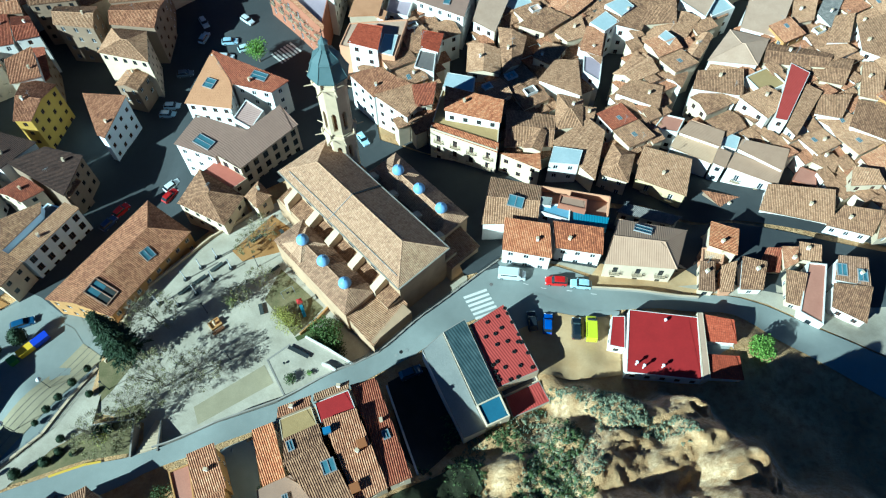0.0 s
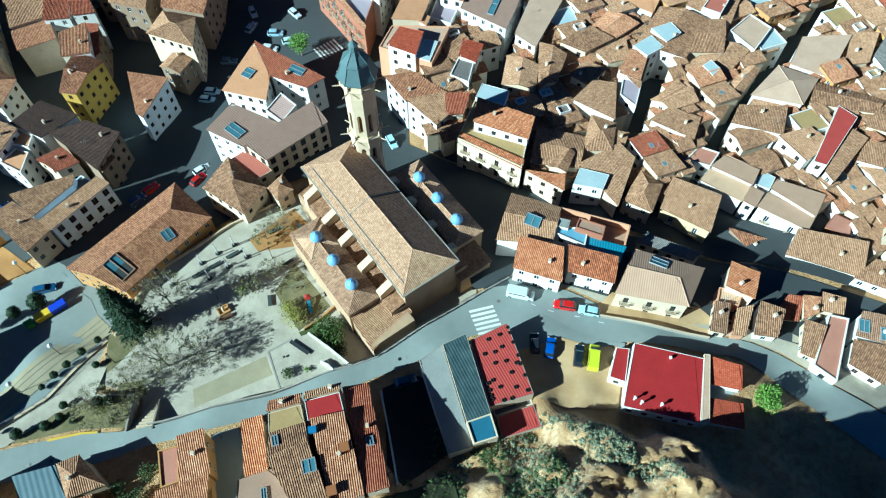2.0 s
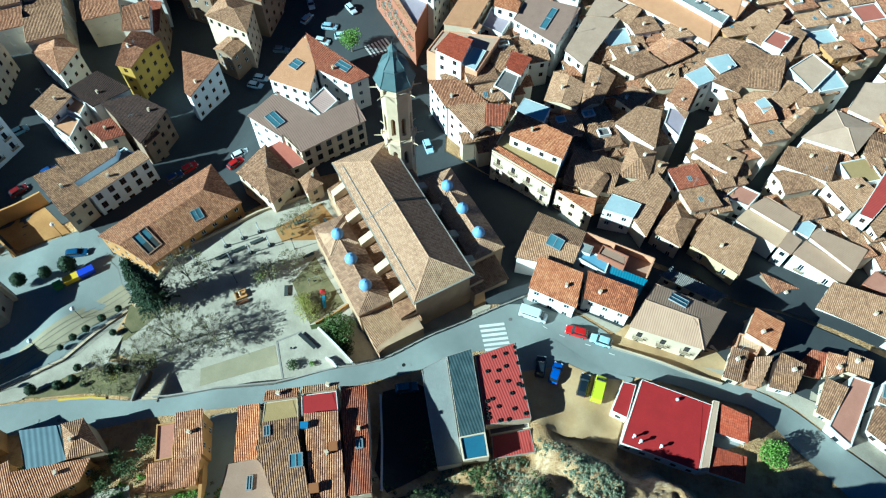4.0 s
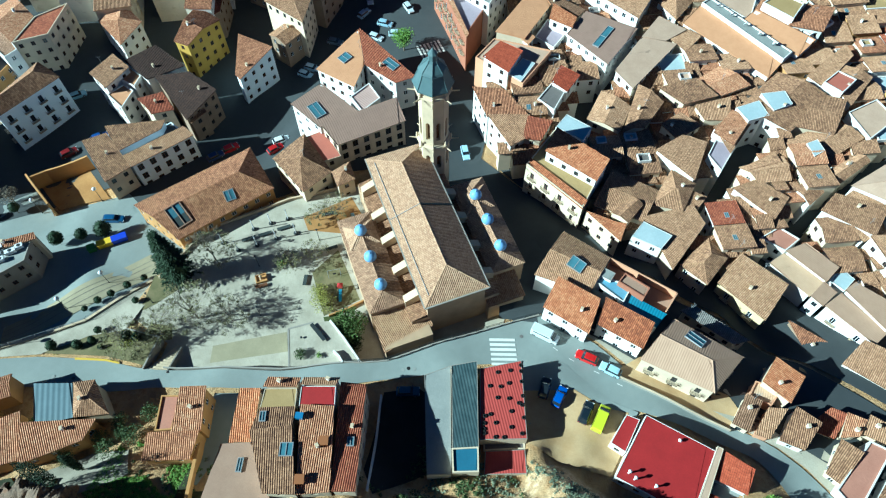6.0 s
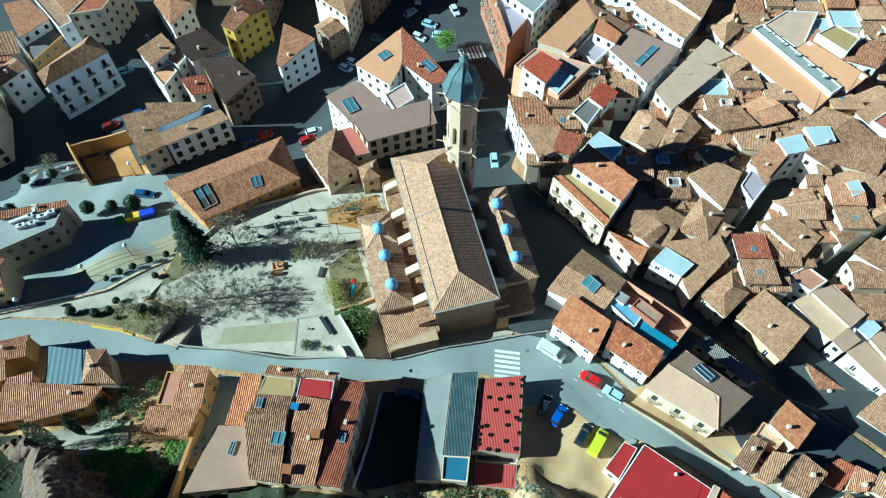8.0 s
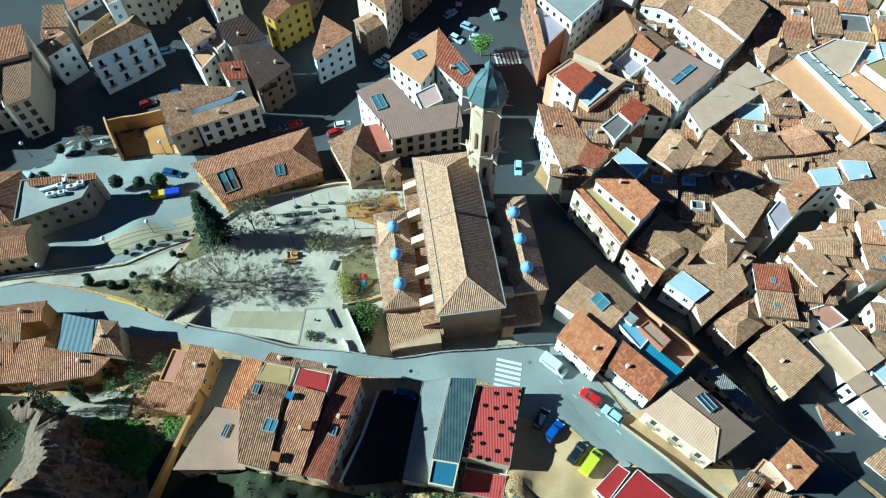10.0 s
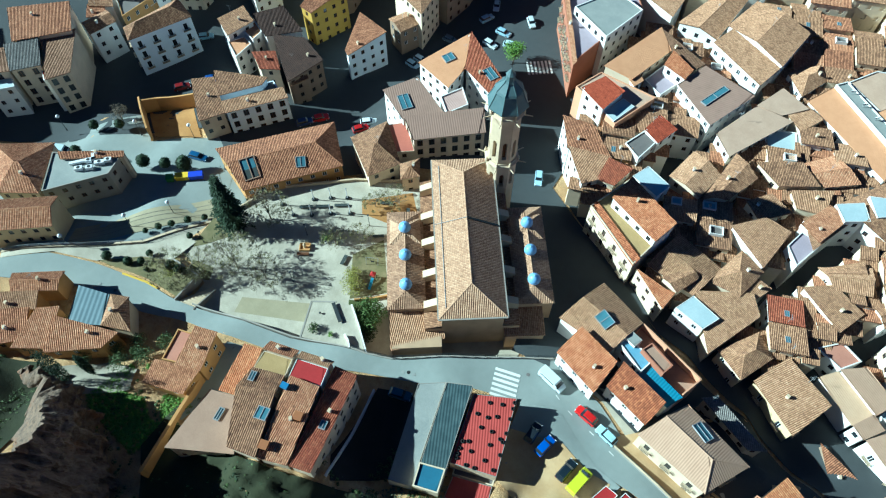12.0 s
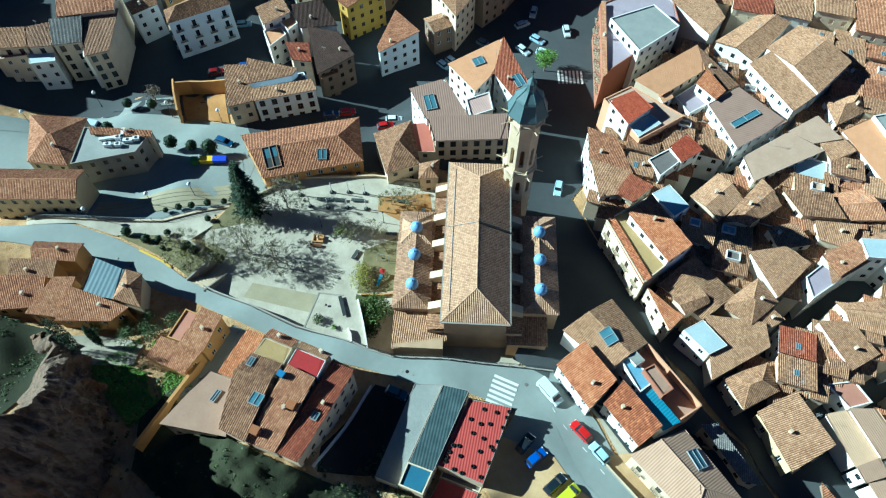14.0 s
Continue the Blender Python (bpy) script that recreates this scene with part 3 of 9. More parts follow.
ROAD_S = [(-95, -2), (-85, 8), (-80, 11.5), (-71, 17.5), (-61.5, 20.8), (-53, 23.8), (-47.5, 27), (-39.4, 29.7), (-18.4, 38), (-12.5, 42), (-5, 46.1), (3.2, 51.8), (5.4, 52.8), (10.3, 55.3), (17.6, 58.4)]
strip("road", ROAD_N, ROAD_S, "asphalt", 0.05, "pale worn asphalt road along the town square", "road")
strip("road", [(10.5, 66), (22, 64), (28, 61.5), (46, 58.6), (54, 57.9), (60, 56), (64, 53.8), (75, 47), (95, 36)], [(11, 55), (17.6, 57.9), (27, 54), (33, 54.6), (40.4, 55), (52, 54.6), (57, 51.5), (66, 44), (88, 28)], "asphalt", 0.06, "pale asphalt road past the parking ground", "road")
strip("street", [(-30, 160), (-24, 130), (-21, 112), (-17.5, 101), (-6, 95), (10, 86), (28, 80), (48, 75), (62, 72), (90, 62)], [(-38, 150), (-33, 126), (-31, 112), (-27, 98), (-14, 88), (2, 80), (20, 79), (36, 74.5), (56, 67), (80, 58)], "shadeasphalt", 0.06, "narrow shaded asphalt street behind the church", "street")
strip("street", [(-60, 150), (-62, 122), (-66, 108), (-76, 96), (-92, 80), (-104, 66), (-120, 54), (-160, 30)], [(-32, 140), (-44, 118), (-60, 98), (-66, 88), (-78, 74), (-92, 58), (-112, 40), (-150, 8)], "shadeasphalt", 0.06, "wide asphalt street with parked cars", "street")
flat("plaza", PLAZA, 0.0, "paving", "grey stone-paved town square with bare trees", "square")


# ---- houses ----
TILED = ("tan", "darkbrown", "greytile", "terra", "browntile", "orange", "rust")
SPECS = []
SHARED = {}


def ring(w, h, t, y0, y1):
    """An upright frame round a w by h opening, bars of width t."""
    a, c = w / 2, h / 2
    return join(box(-a, y0, -c, -a + t, y1, c), box(a - t, y0, -c, a, y1, c), box(-a + t, y0, -c, a - t, y1, -c + t), box(-a + t, y0, c - t, a - t, y1, c), box(-t / 2, y0, -c + t, t / 2, y1, c - t))


def window(root, x, y, z, rz, w, h, mat, name="window"):
    """A window set into its opening: frame, pane and sill."""
    key = (round(w, 2), round(h, 2), mat)
    if key not in SHARED:
        SHARED[key] = (mesh("window_frame", *ring(w, h, 0.08, 0.09, 0.15), mat), mesh("pane", *box(-w / 2 + 0.05, 0.115, -h / 2 + 0.05, w / 2 - 0.05, 0.13, h / 2 - 0.05), "pane"), mesh("sill", *box(-w / 2 - 0.08, -0.07, -h / 2 - 0.07, w / 2 + 0.08, 0.09, -h / 2), "palestone"))
    fr, pa, si = SHARED[key]
    ob = piece(name, fr, root, "", (x, y, z), rz)
    piece("pane", pa, ob)
    return ob


def balcony(root, x, y, z, rz, w=1.5):
    key = ("balcony", round(w, 2))
    if key not in SHARED:
        # the railing is one lattice, bent round three sides
        line = [(-w / 2, 0.0), (-w / 2, -0.6), (w / 2, -0.6), (w / 2, 0.0)]
        xs = [k for p, q in zip(line, line[1:]) for k in resample([p, q], 0.16)[:-1]] + [Vector(line[3])]
        zs = (0.1, 0.16, 0.94, 1.0)
        V_ = [(p.x, p.y, z) for a_, b_ in zip(xs, xs[1:] + [xs[-1]]) for p in (a_, a_.lerp(b_, 0.22)) for z in zs]
        F_ = [(k * 4 + j, k * 4 + 4 + j, k * 4 + 5 + j, k * 4 + 1 + j) for k in range(len(xs) * 2 - 2) for j in range(3) if j != 1 or k % 2 == 0]
        SHARED[key] = (mesh("balcony", *box(-w / 2, -0.62, -0.02, w / 2, 0.0, 0.1), "palestone"), mesh("railing", V_, F_, "darkmetal"))
    a, b_ = SHARED[key]
    ob = piece("balcony", a, root, "", (x, y, z), rz)
    piece("railing", b_, ob, "dark iron railing")


def facade(p, q, z0, zp, zq, cols, zrow, ww, wh):
    """A wall from p to q with recessed openings. Returns verts, faces and the openings' centres along it."""
    d = q - p
    L = d.length
    d = d / L
    inw = Vector((-d.y, d.x))
    zl = min(zp, zq)
    xs, zs = [0.0], [z0]
    cx = [L * (i + 0.5) / cols for i in range(cols)]
    for c in cx:
        xs += [c - ww / 2, c + ww / 2]
    for c in sorted(zrow):
        zs += [c - wh / 2, c + wh / 2]
    xs.append(L)
    zs.append(zl)
    V_, F_ = [], []

    def vert(x, z, dep=0.0):
        V_.append((p.x + d.x * x + inw.x * dep, p.y + d.y * x + inw.y * dep, z))
        return len(V_) - 1

    def quad_(*c):
        F_.append(tuple(vert(*k) for k in c))
    holes = []
    for i in range(len(xs) - 1):
        for j in range(len(zs) - 1):
            a, b_, c, e = xs[i], xs[i + 1], zs[j], zs[j + 1]
            if i % 2 and j % 2:
                t = 0.17
                quad_((a, c), (a, e), (a, e, t), (a, c, t))
                quad_((b_, e), (b_, c), (b_, c, t), (b_, e, t))
                quad_((a, c), (a, c, t), (b_, c, t), (b_, c))
                quad_((a, e, t), (a, e), (b_, e), (b_, e, t))
                quad_((a, c, t), (a, e, t), (b_, e, t), (b_, c, t))
                x = (a + b_) / 2
                holes.append((p.x + d.x * x, p.y + d.y * x, (c + e) / 2, math.atan2(d.y, d.x)))
            else:
                quad_((a, c), (b_, c), (b_, e), (a, e))
    if abs(zp - zq) > 0.01 or zl < max(zp, zq):
        quad_((0, zl), (L, zl), (L, zq), (0, zp)) if zp > zl and zq > zl else F_.append(tuple(vert(*k) for k in ([(0, zl), (L, zl), (L, zq)] if zq > zp else [(0, zl), (L, zl), (0, zp)])))
    return V_, F_, holes


def house(name, quad, base, eave, kind, rise, roof, wall, label="", category="house", balconies=False):
    """Notes a house for building: the four corners of its eaves, ground and eaves heights. flat: parapet; shed: one slope, high on the
    first edge (low if rise < 0); gable and hip: ridge along the first edge."""
    if base is None:
        base = min(lie(x, y) for x, y in quad) - 0.3
    SPECS.append((name, quad, base, eave, kind, rise, roof, wall, label, category, balconies))


SKYLIGHTS = []


def skylight(x, y, w, d, rz):
    SKYLIGHTS.append((x, y, w, d, rz))


BLOCK = [(-17, 113), (-9, 100), (9, 92), (22, 88), (42, 88), (58, 90), (98, 82), (112, 100), (112, 150), (62, 192), (0, 182), (-24, 150)]
LANES = [[(46, 84), (55, 111.6), (74, 139.5), (88, 160)], [(33, 98), (35.3, 111.5), (40.6, 126), (46, 140)], [(25, 88), (28.6, 106)], [(2, 112), (4.3, 126), (7.5, 149)]]


def back_rise(p):
    """The old town's roofs stand higher behind its street front."""
    return 1.9 * max(0.0, min(1.0, (p.y - 95) / 16)) if p.x > -24 else 0.0


def near_line(p, line, r):
    for a, b_ in zip(line, line[1:]):
        a, b_ = Vector(a), Vector(b_)
        d = b_ - a
        t = max(0, min(1, (p - a).dot(d) / d.dot(d)))
        if (a + d * t - p).length < r:
            return True
    return False


WEST = [(-160, 100), (-122, 104), (-106, 122), (-98, 142), (-82, 144), (-70, 152), (-75, 185), (-170, 185), (-190, 120)]
NORTH = [(-34, 172), (-16, 172), (0, 184), (62, 194), (112, 152), (140, 180), (80, 240), (-40, 235)]


def fill_blocks():
    """The lower back houses between the taller ones: small tiled roofs wall to wall, with the lanes left open."""
    first = list(SPECS)
    fill_block(BLOCK, first, 28, (-20, 100), 7.0, 6.0, 5.6, 4)
    n = len(SPECS)
    infill(17)
    lean = SPECS[n:]
    del SPECS[n:]
    fill_block(WEST, first, 35, (-190, 60), 9.3, 8.0, 8.0, 5, 1)
    fill_block(NORTH, first, 28, (-60, 120), 9.5, 8.0, 8.0, 6)
    for k in range(5):  # an unseen tall row added south-west of the wide street to shade it
        o = Vector((-150, 16)) + Vector((-0.91, 0.41)) * 9 * k
        a, b_ = Vector((-0.91, 0.41)) * 8.8, Vector((-0.41, -0.91)) * 9
        house("house", [tuple(p) for p in (o + b_, o + a + b_, o + a, o)][::-1], -8, 12 + (k % 2), "gable", 1.2, "tan", "cream")
    back = SPECS[n:]
    del SPECS[n:]
    far_houses(back, "tiled roofs of the farther town houses")
    far_houses(lean, "low lean-to roofs between the taller old town houses", False)


STREET = [(-21, 106), (-10, 92), (6, 84), (24, 79.5), (42, 75), (59, 69.5), (85, 60)]
OLD_TOWN = [(-17, 113), (-9, 101), (9, 94), (22, 90), (32, 91), (40, 90), (47, 94), (60, 96), (73, 94), (81, 84), (95, 76), (112, 100), (112, 150), (62, 192), (0, 182), (-24, 150)]


def infill(seed):
    """Low lean-tos that close the gaps between the back houses; the lanes stay open."""
    rng = random.Random(seed)
    boxes_ = [(sp[1], min(p[0] for p in sp[1]), max(p[0] for p in sp[1]), min(p[1] for p in sp[1]), max(p[1] for p in sp[1])) for sp in SPECS]
    g = math.radians(28)
    ex, ey = Vector((math.cos(g), math.sin(g))), Vector((-math.sin(g), math.cos(g)))
    for i in range(-6, 60):
        for j in range(-45, 60):
            o = Vector((-20, 100)) + ex * i * 2.9 + ey * j * 2.7
            w, d = 2.9 + rng.uniform(0, 0.5), 2.7 + rng.uniform(0, 0.5)
            r1, r2, r3, r4 = rng.random(), rng.random(), rng.random(), rng.random()
            c = o + ex * w / 2 + ey * d / 2
            if not inside(c, OLD_TOWN) or near_line(c, STREET, 5.2) or any(near_line(c, l, 3.1) for l in LANES):
                continue
            grid = [o + ex * w * a + ey * d * b_ for a, b_ in ((0.15, 0.15), (0.85, 0.15), (0.5, 0.5), (0.15, 0.85), (0.85, 0.85))]
            if sum(any(x0 <= p.x <= x1 and y0 <= p.y <= y1 and inside(p, q) for q, x0, x1, y0, y1 in boxes_) for p in grid) > 3:
                continue
            pts = [tuple(p) for p in (o + ey * d, o + ex * w + ey * d, o + ex * w, o)]
            e = min(lie(c.x, c.y), -3.2) + 4.2 + 1.4 * r1 + back_rise(c)
            house("house", pts if r3 < 0.5 else pts[2:] + pts[:2], -6, e, "shed", 0.3 + 0.4 * r2, "terra" if r4 < 0.25 else "tan", "white" if r2 < 0.4 else "cream")


def far_houses(specs, label, windows=True):
    """Rows of lesser houses, joined."""
    V_, F_, U_, mats = [], [], [], []
    used = ["tan", "terra", "orange", "rust", "white", "cream"]

    def put(v, f, u, m_):
        k = len(V_)
        V_.extend(v)
        F_.extend(tuple(i + k for i in q) for q in f)
        U_.extend(u)
        mats.extend([used.index(m_)] * len(f))
    for name, quad, base, eave, kind, rise, roof, wall, *rest in specs:
        q = [Vector((x, y)) for x, y in quad]
        E = [Vector((p.x, p.y, eave)) for p in q]
        seed = int(abs(q[0].x * 7 + q[0].y * 13))
        if kind == "shed":
            E[0].z += rise
            E[1].z += rise
            sl = [slope([E[2], E[3], E[0], E[1]], seed=seed)]
        else:
            a, b_ = (E[1] + E[2]) / 2 + Vector((0, 0, rise)), (E[3] + E[0]) / 2 + Vector((0, 0, rise))
            sl = [slope([E[0], E[1], a, b_], seed=seed), slope([E[2], E[3], b_, a], seed=seed + 1)]
        v, f, u = add_slopes(sl)
        put(v, f, u, roof)
        w = [Vector(p) for p in inset(q, 0.25)]
        for i in range(4):
            j = (i + 1) % 4
            L = (w[i] - w[j]).length
            v, f, holes = facade(w[j], w[i], base - 2, E[j].z - 0.15, E[i].z - 0.15, max(1, int(L / 2.5)), [eave - 1.6 - 2.9 * k for k in range(3)] if windows else [], 0.95, 1.3)
            put(v, f, [(0, 0)] * len(v), wall if wall in used else "cream")
    me = mesh("far_houses", V_, F_, None, U_)
    for m_ in used:
        me.materials.append(MT[m_])
    me.polygons.foreach_set("material_index", mats)
    tagged(piece("far_houses" if windows else "back_houses", me), label, "houses", kind="stuff")


def fill_block(ground, first, turn, start, cw, cd, high, seed, lane=0):
    rng = random.Random(seed)
    g = math.radians(turn)
    ex, ey = Vector((math.cos(g), math.sin(g))), Vector((-math.sin(g), math.cos(g)))
    for i in range(-2, 28):
        for j in range(-12, 22):
            o = Vector(start) + ex * (i * cw + (lane and (i // 3) * 4.0)) + ey * (j * cd + (i % 3) * 1.7)
            w, d = cw - 0.05 + rng.uniform(-0.3, 0.15), cd - 0.05 + rng.uniform(-0.3, 0.1)
            c = o + ex * w / 2 + ey * d / 2
            r1, r2, r3, r4 = rng.random(), rng.random(), rng.random(), rng.random()
            if not inside(c, ground) or any(near_line(c, l, 3.6) for l in LANES):
                continue
            pts = [o + ey * d, o + ex * w + ey * d, o + ex * w, o]
            grid = [o + ex * w * a + ey * d * b_ for a in (0.1, 0.5, 0.9) for b_ in (0.1, 0.5, 0.9)]
            if sum(any(inside(p, s[1]) for s in first) for p in grid) > 3:
                continue
            e = min(lie(c.x, c.y), -3.2) + high + 1.5 * r1 + back_rise(c)
            kind = "shed" if r2 < 0.62 else "gable" if r2 < 0.86 or lane or high > 6 else "flat"
            if kind == "flat":
                house("house", [tuple(p) for p in pts], None, e - 0.6, kind, 0, rng.choice(("pinkpale", "rosepaint", "greyflat", "yellowfloor", "bluecoat")), "white", "small back house with a flat roof terrace")
                continue
            house("house", [tuple(p) for p in (pts if r3 < 0.5 else pts[2:] + pts[:2])], None, e, kind, 0.5 + 0.4 * r4, "rust" if r4 < 0.07 else ("terra" if r4 < 0.3 else "tan"), "white" if r1 < 0.35 else ("cream" if r1 < 0.8 else "ochre"), "small back house with a weathered clay tile roof")


def covered(me_, x, y, z):
    """Whether another house stands against a wall at that point."""
    for s in SPECS:
        if s is not me_ and s[3] > z and abs(s[1][0][0] - x) < 40 and abs(s[1][0][1] - y) < 40 and inside((x, y), s[1]):
            return True
    return False


def raise_house(spec):
    name, quad, base, eave, kind, rise, roof, wall, label, category, balconies = spec
    q = [Vector((x, y)) for x, y in quad][::-1]
    q = [q[2], q[3], q[0], q[1]]  # counter-clockwise, the first edge in front
    one_hip = category == "villa" or label.endswith("hipped at one end")
    c = sum(q, Vector((0, 0))) / 4
    root = holder(name, (c.x, c.y, base))
    tagged(root, label, category)
    q = [p - c for p in q]
    seed = int(abs(c.x * 7 + c.y * 13))
    rng = random.Random(seed)
    w = [Vector(p) for p in inset(q, 0.26 if kind != "flat" else 0.02)]
    h = eave - base
    E = [Vector((p.x, p.y, h)) for p in q]
    tops = [h - 0.13] * 4
    slopes, caps, gables = [], [], []
    ribs = roof in TILED
    if kind == "shed":
        hi_, lo_ = ((0, 1), (2, 3)) if rise > 0 else ((2, 3), (0, 1))
        d = (E[lo_[1]] - E[lo_[0]]).normalized()
        far = [abs((E[i] - E[lo_[0]]).cross(d).z) for i in hi_]
        for i, k in zip(hi_, far):
            E[i].z += abs(rise) * k / max(far)
        slopes.append(slope([E[2], E[3], E[0], E[1]] if rise > 0 else [E[0], E[1], E[2], E[3]], seed=seed, ribs=ribs))
        tops = [e.z - 0.14 for e in E]
    elif kind in ("gable", "hip"):
        a, b_ = (E[1] + E[2]) / 2, (E[3] + E[0]) / 2
        d = b_ - a
        if kind == "hip":
            half = ((E[1] - E[2]).length + (E[3] - E[0]).length) / 4
            k = min(0.46, half / max(d.length, 0.1))
            a, b_ = (a, b_ - d * k * 0.75) if one_hip else (a + d * k, b_ - d * k)
        a, b_ = a + Vector((0, 0, rise)), b_ + Vector((0, 0, rise))
        slopes += [slope([E[0], E[1], a, b_], seed=seed, ribs=ribs), slope([E[2], E[3], b_, a], seed=seed + 1, ribs=ribs)]
        caps.append(ridge_cap(a, b_))
        if kind == "hip":
            slopes.append(slope([E[3], E[0], b_], seed=seed + 3, ribs=ribs))
            caps += [ridge_cap(E[3], b_), ridge_cap(E[0], b_)]
            if one_hip:
                m1 = (w[1] + w[2]) / 2
                gables = [[(w[1].x, w[1].y, h - 0.13), (w[2].x, w[2].y, h - 0.13), (m1.x, m1.y, h + rise * 0.93 - 0.13)]]
            else:
                slopes.append(slope([E[1], E[2], a], seed=seed + 2, ribs=ribs))
                caps += [ridge_cap(E[1], a), ridge_cap(E[2], a)]
        else:
            m1, m2 = (w[1] + w[2]) / 2, (w[3] + w[0]) / 2
            gables = [[(w[1].x, w[1].y, h - 0.13), (w[2].x, w[2].y, h - 0.13), (m1.x, m1.y, h + rise * 0.93 - 0.13)], [(w[3].x, w[3].y, h - 0.13), (w[0].x, w[0].y, h - 0.13), (m2.x, m2.y, h + rise * 0.93 - 0.13)]]
    else:
        tops = [h + 0.0] * 4
    # walls, with windows where no neighbour stands against them
    V_, F_ = [], []
    frame_mat = rng.choice(["cleanwhite", "wood", "wood", "darkmetal"])
    for i in range(4):
        j = (i + 1) % 4
        L = (w[j] - w[i]).length
        d = (w[j] - w[i]) / max(L, 0.01)
        out = Vector((d.y, -d.x))
        mid = (w[i] + w[j]) / 2 + c + out * 1.0
        hw = min(tops[i], tops[j])
        rows = []
        z = hw - (1.55 if balconies == "tall" else 1.9 if balconies else 1.35)
        while z > 1.2 and len(rows) < 4:
            if covered(spec, mid.x, mid.y, base + z - 0.7) or covered(spec, mid.x + out.x, mid.y + out.y, base + z - 0.7):
                break
            rows.append(z)
            z -= 2.9 if balconies in (False, "tall") else 3.3
        cols = max(1, int((L - 0.6) / (2.3 if balconies in (False, "tall") else 3.4)))
        if L < 2.2 or category == "shed" or out.y > 0.5:
            rows = []
        if rows:
            tall = balconies
            wh = 1.9 if tall else 1.25
            ww = 1.25 if balconies == "tall" else 0.95
            v, f, holes = facade(w[i], w[j], -1.0, tops[i], tops[j], cols, [r - (0.3 if tall is True else 0) for r in rows], ww, wh)
            for hx, hy, hz, rz in holes:
                window(root, hx, hy, hz, rz, ww, wh, frame_mat)
                if tall is True and hz > 2:
                    balcony(root, hx, hy, hz - wh / 2 - 0.1, rz, 1.9)
        else:
            v, f = [(w[i].x, w[i].y, -1), (w[j].x, w[j].y, -1), (w[j].x, w[j].y, tops[j]), (w[i].x, w[i].y, tops[i])], [(0, 1, 2, 3)]
        V_, F_ = join((V_, F_), (v, f))
    k = len(V_)
    V_ += [(p.x, p.y, t) for p, t in zip(w, tops)]
    F_.append((k, k + 1, k + 2, k + 3))
    for g in gables:
        V_, F_ = join((V_, F_), (g, [(0, 1, 2)]))
    piece("wall", mesh("wall", V_, F_, wall), root)
    if kind == "flat":
        low = category == "shed" or label.startswith("low")
        inn = [Vector(p) for p in inset(w, 0.1 if low else 0.22)]
        v, f = join(*[prism([w[i], w[(i + 1) % 4], inn[(i + 1) % 4], inn[i]], h - 0.01, h + (0.1 if low else 0.32)) for i in range(4)])
        piece("parapet", mesh("parapet", v, f, "greystone" if category == "shed" else wall), root)
        v, f, u = slope([Vector((p[0], p[1], h + 0.06)) for p in inn], thick=0.05, ribs=False)
        piece("roof", mesh("roof", v, f, roof, u), root)
        return root
    v, f, u = add_slopes(slopes + caps)
    piece("roof", mesh("roof", v, f, roof, u), root)
    ways = [(Vector(e[0]), (Vector(e[1]) - Vector(e[0])).cross(Vector(e[2]) - Vector(e[0])).normalized()) for e in ([(E[0], E[1], E[2])] if kind == "shed" else [(E[0], E[1], a), (E[2], E[3], b_)] + ([(E[3], E[0], b_)] if kind == "hip" else []) + ([(E[1], E[2], a)] if kind == "hip" and not one_hip else []))]

    def roof_z(x, y):
        return min(o.z - (n.x * (x - o.x) + n.y * (y - o.y)) / n.z for o, n in ways)
    for x, y, sw, sd, rz in SKYLIGHTS:
        if inside((x, y), quad) and not label.startswith("small back"):
            n = min(ways, key=lambda k: k[0].z - (k[1].x * (x - c.x - k[0].x) + k[1].y * (y - c.y - k[0].y)) / k[1].z)[1]
            n = n if n.z > 0 else -n
            if sw * sd > 12:
                # a terrace let into the slope
                sk = piece("roof_terrace", mesh("roof_terrace", *ring(sw, sd, 0.16, -0.25, 0.3), "brownflat"), root, "small terrace let into the roof")
                sk.matrix_basis = Matrix.Translation((x - c.x, y - c.y, roof_z(x - c.x, y - c.y))) @ Vector((0, 0, 1)).rotation_difference(n).to_matrix().to_4x4() @ Matrix.Rotation(rz, 4, "Z") @ Matrix.Rotation(math.pi / 2, 4, "X")
                piece("glass_front", mesh("glass_front", *box(-sw / 2 + 0.3, -0.04, -sd / 2 + 0.3, sw / 2 - 0.3, 0.1, 0.1), "skyglass"), sk)
                piece("floor", mesh("floor", *box(-sw / 2 + 0.3, -0.04, 0.1, sw / 2 - 0.3, 0.1, sd / 2 - 0.3), "slate"), sk)
                continue
            sk = piece("skylight", mesh("skylight", *ring(sw, sd, 0.12, -0.12, 0.3), "metal"), root, "glazed roof light")
            sk.matrix_basis = Matrix.Translation((x - c.x, y - c.y, roof_z(x - c.x, y - c.y))) @ Vector((0, 0, 1)).rotation_difference(n).to_matrix().to_4x4() @ Matrix.Rotation(rz, 4, "Z") @ Matrix.Rotation(math.pi / 2, 4, "X")
            piece("pane", mesh("pane", *box(-sw / 2 + 0.1, 0.12, -sd / 2 + 0.1, sw / 2 - 0.1, 0.2, sd / 2 - 0.1), "skyglass"), sk)
    if label.startswith("small back") and rng.random() < 0.55:
        # a skylight or a little sunk terrace
        t, s_ = rng.uniform(0.3, 0.7), rng.uniform(0.3, 0.65)
        pt = E[0].lerp(E[1], t).lerp(E[3].lerp(E[2], t), s_)
        big = rng.random() < 0.45
        sw, sd = (rng.uniform(2.0, 2.8), rng.uniform(1.6, 2.2)) if big else (0.9, 1.3)
        n = min(ways, key=lambda k: k[0].z - (k[1].x * (pt.x - k[0].x) + k[1].y * (pt.y - k[0].y)) / k[1].z)[1]
        n = n if n.z > 0 else -n
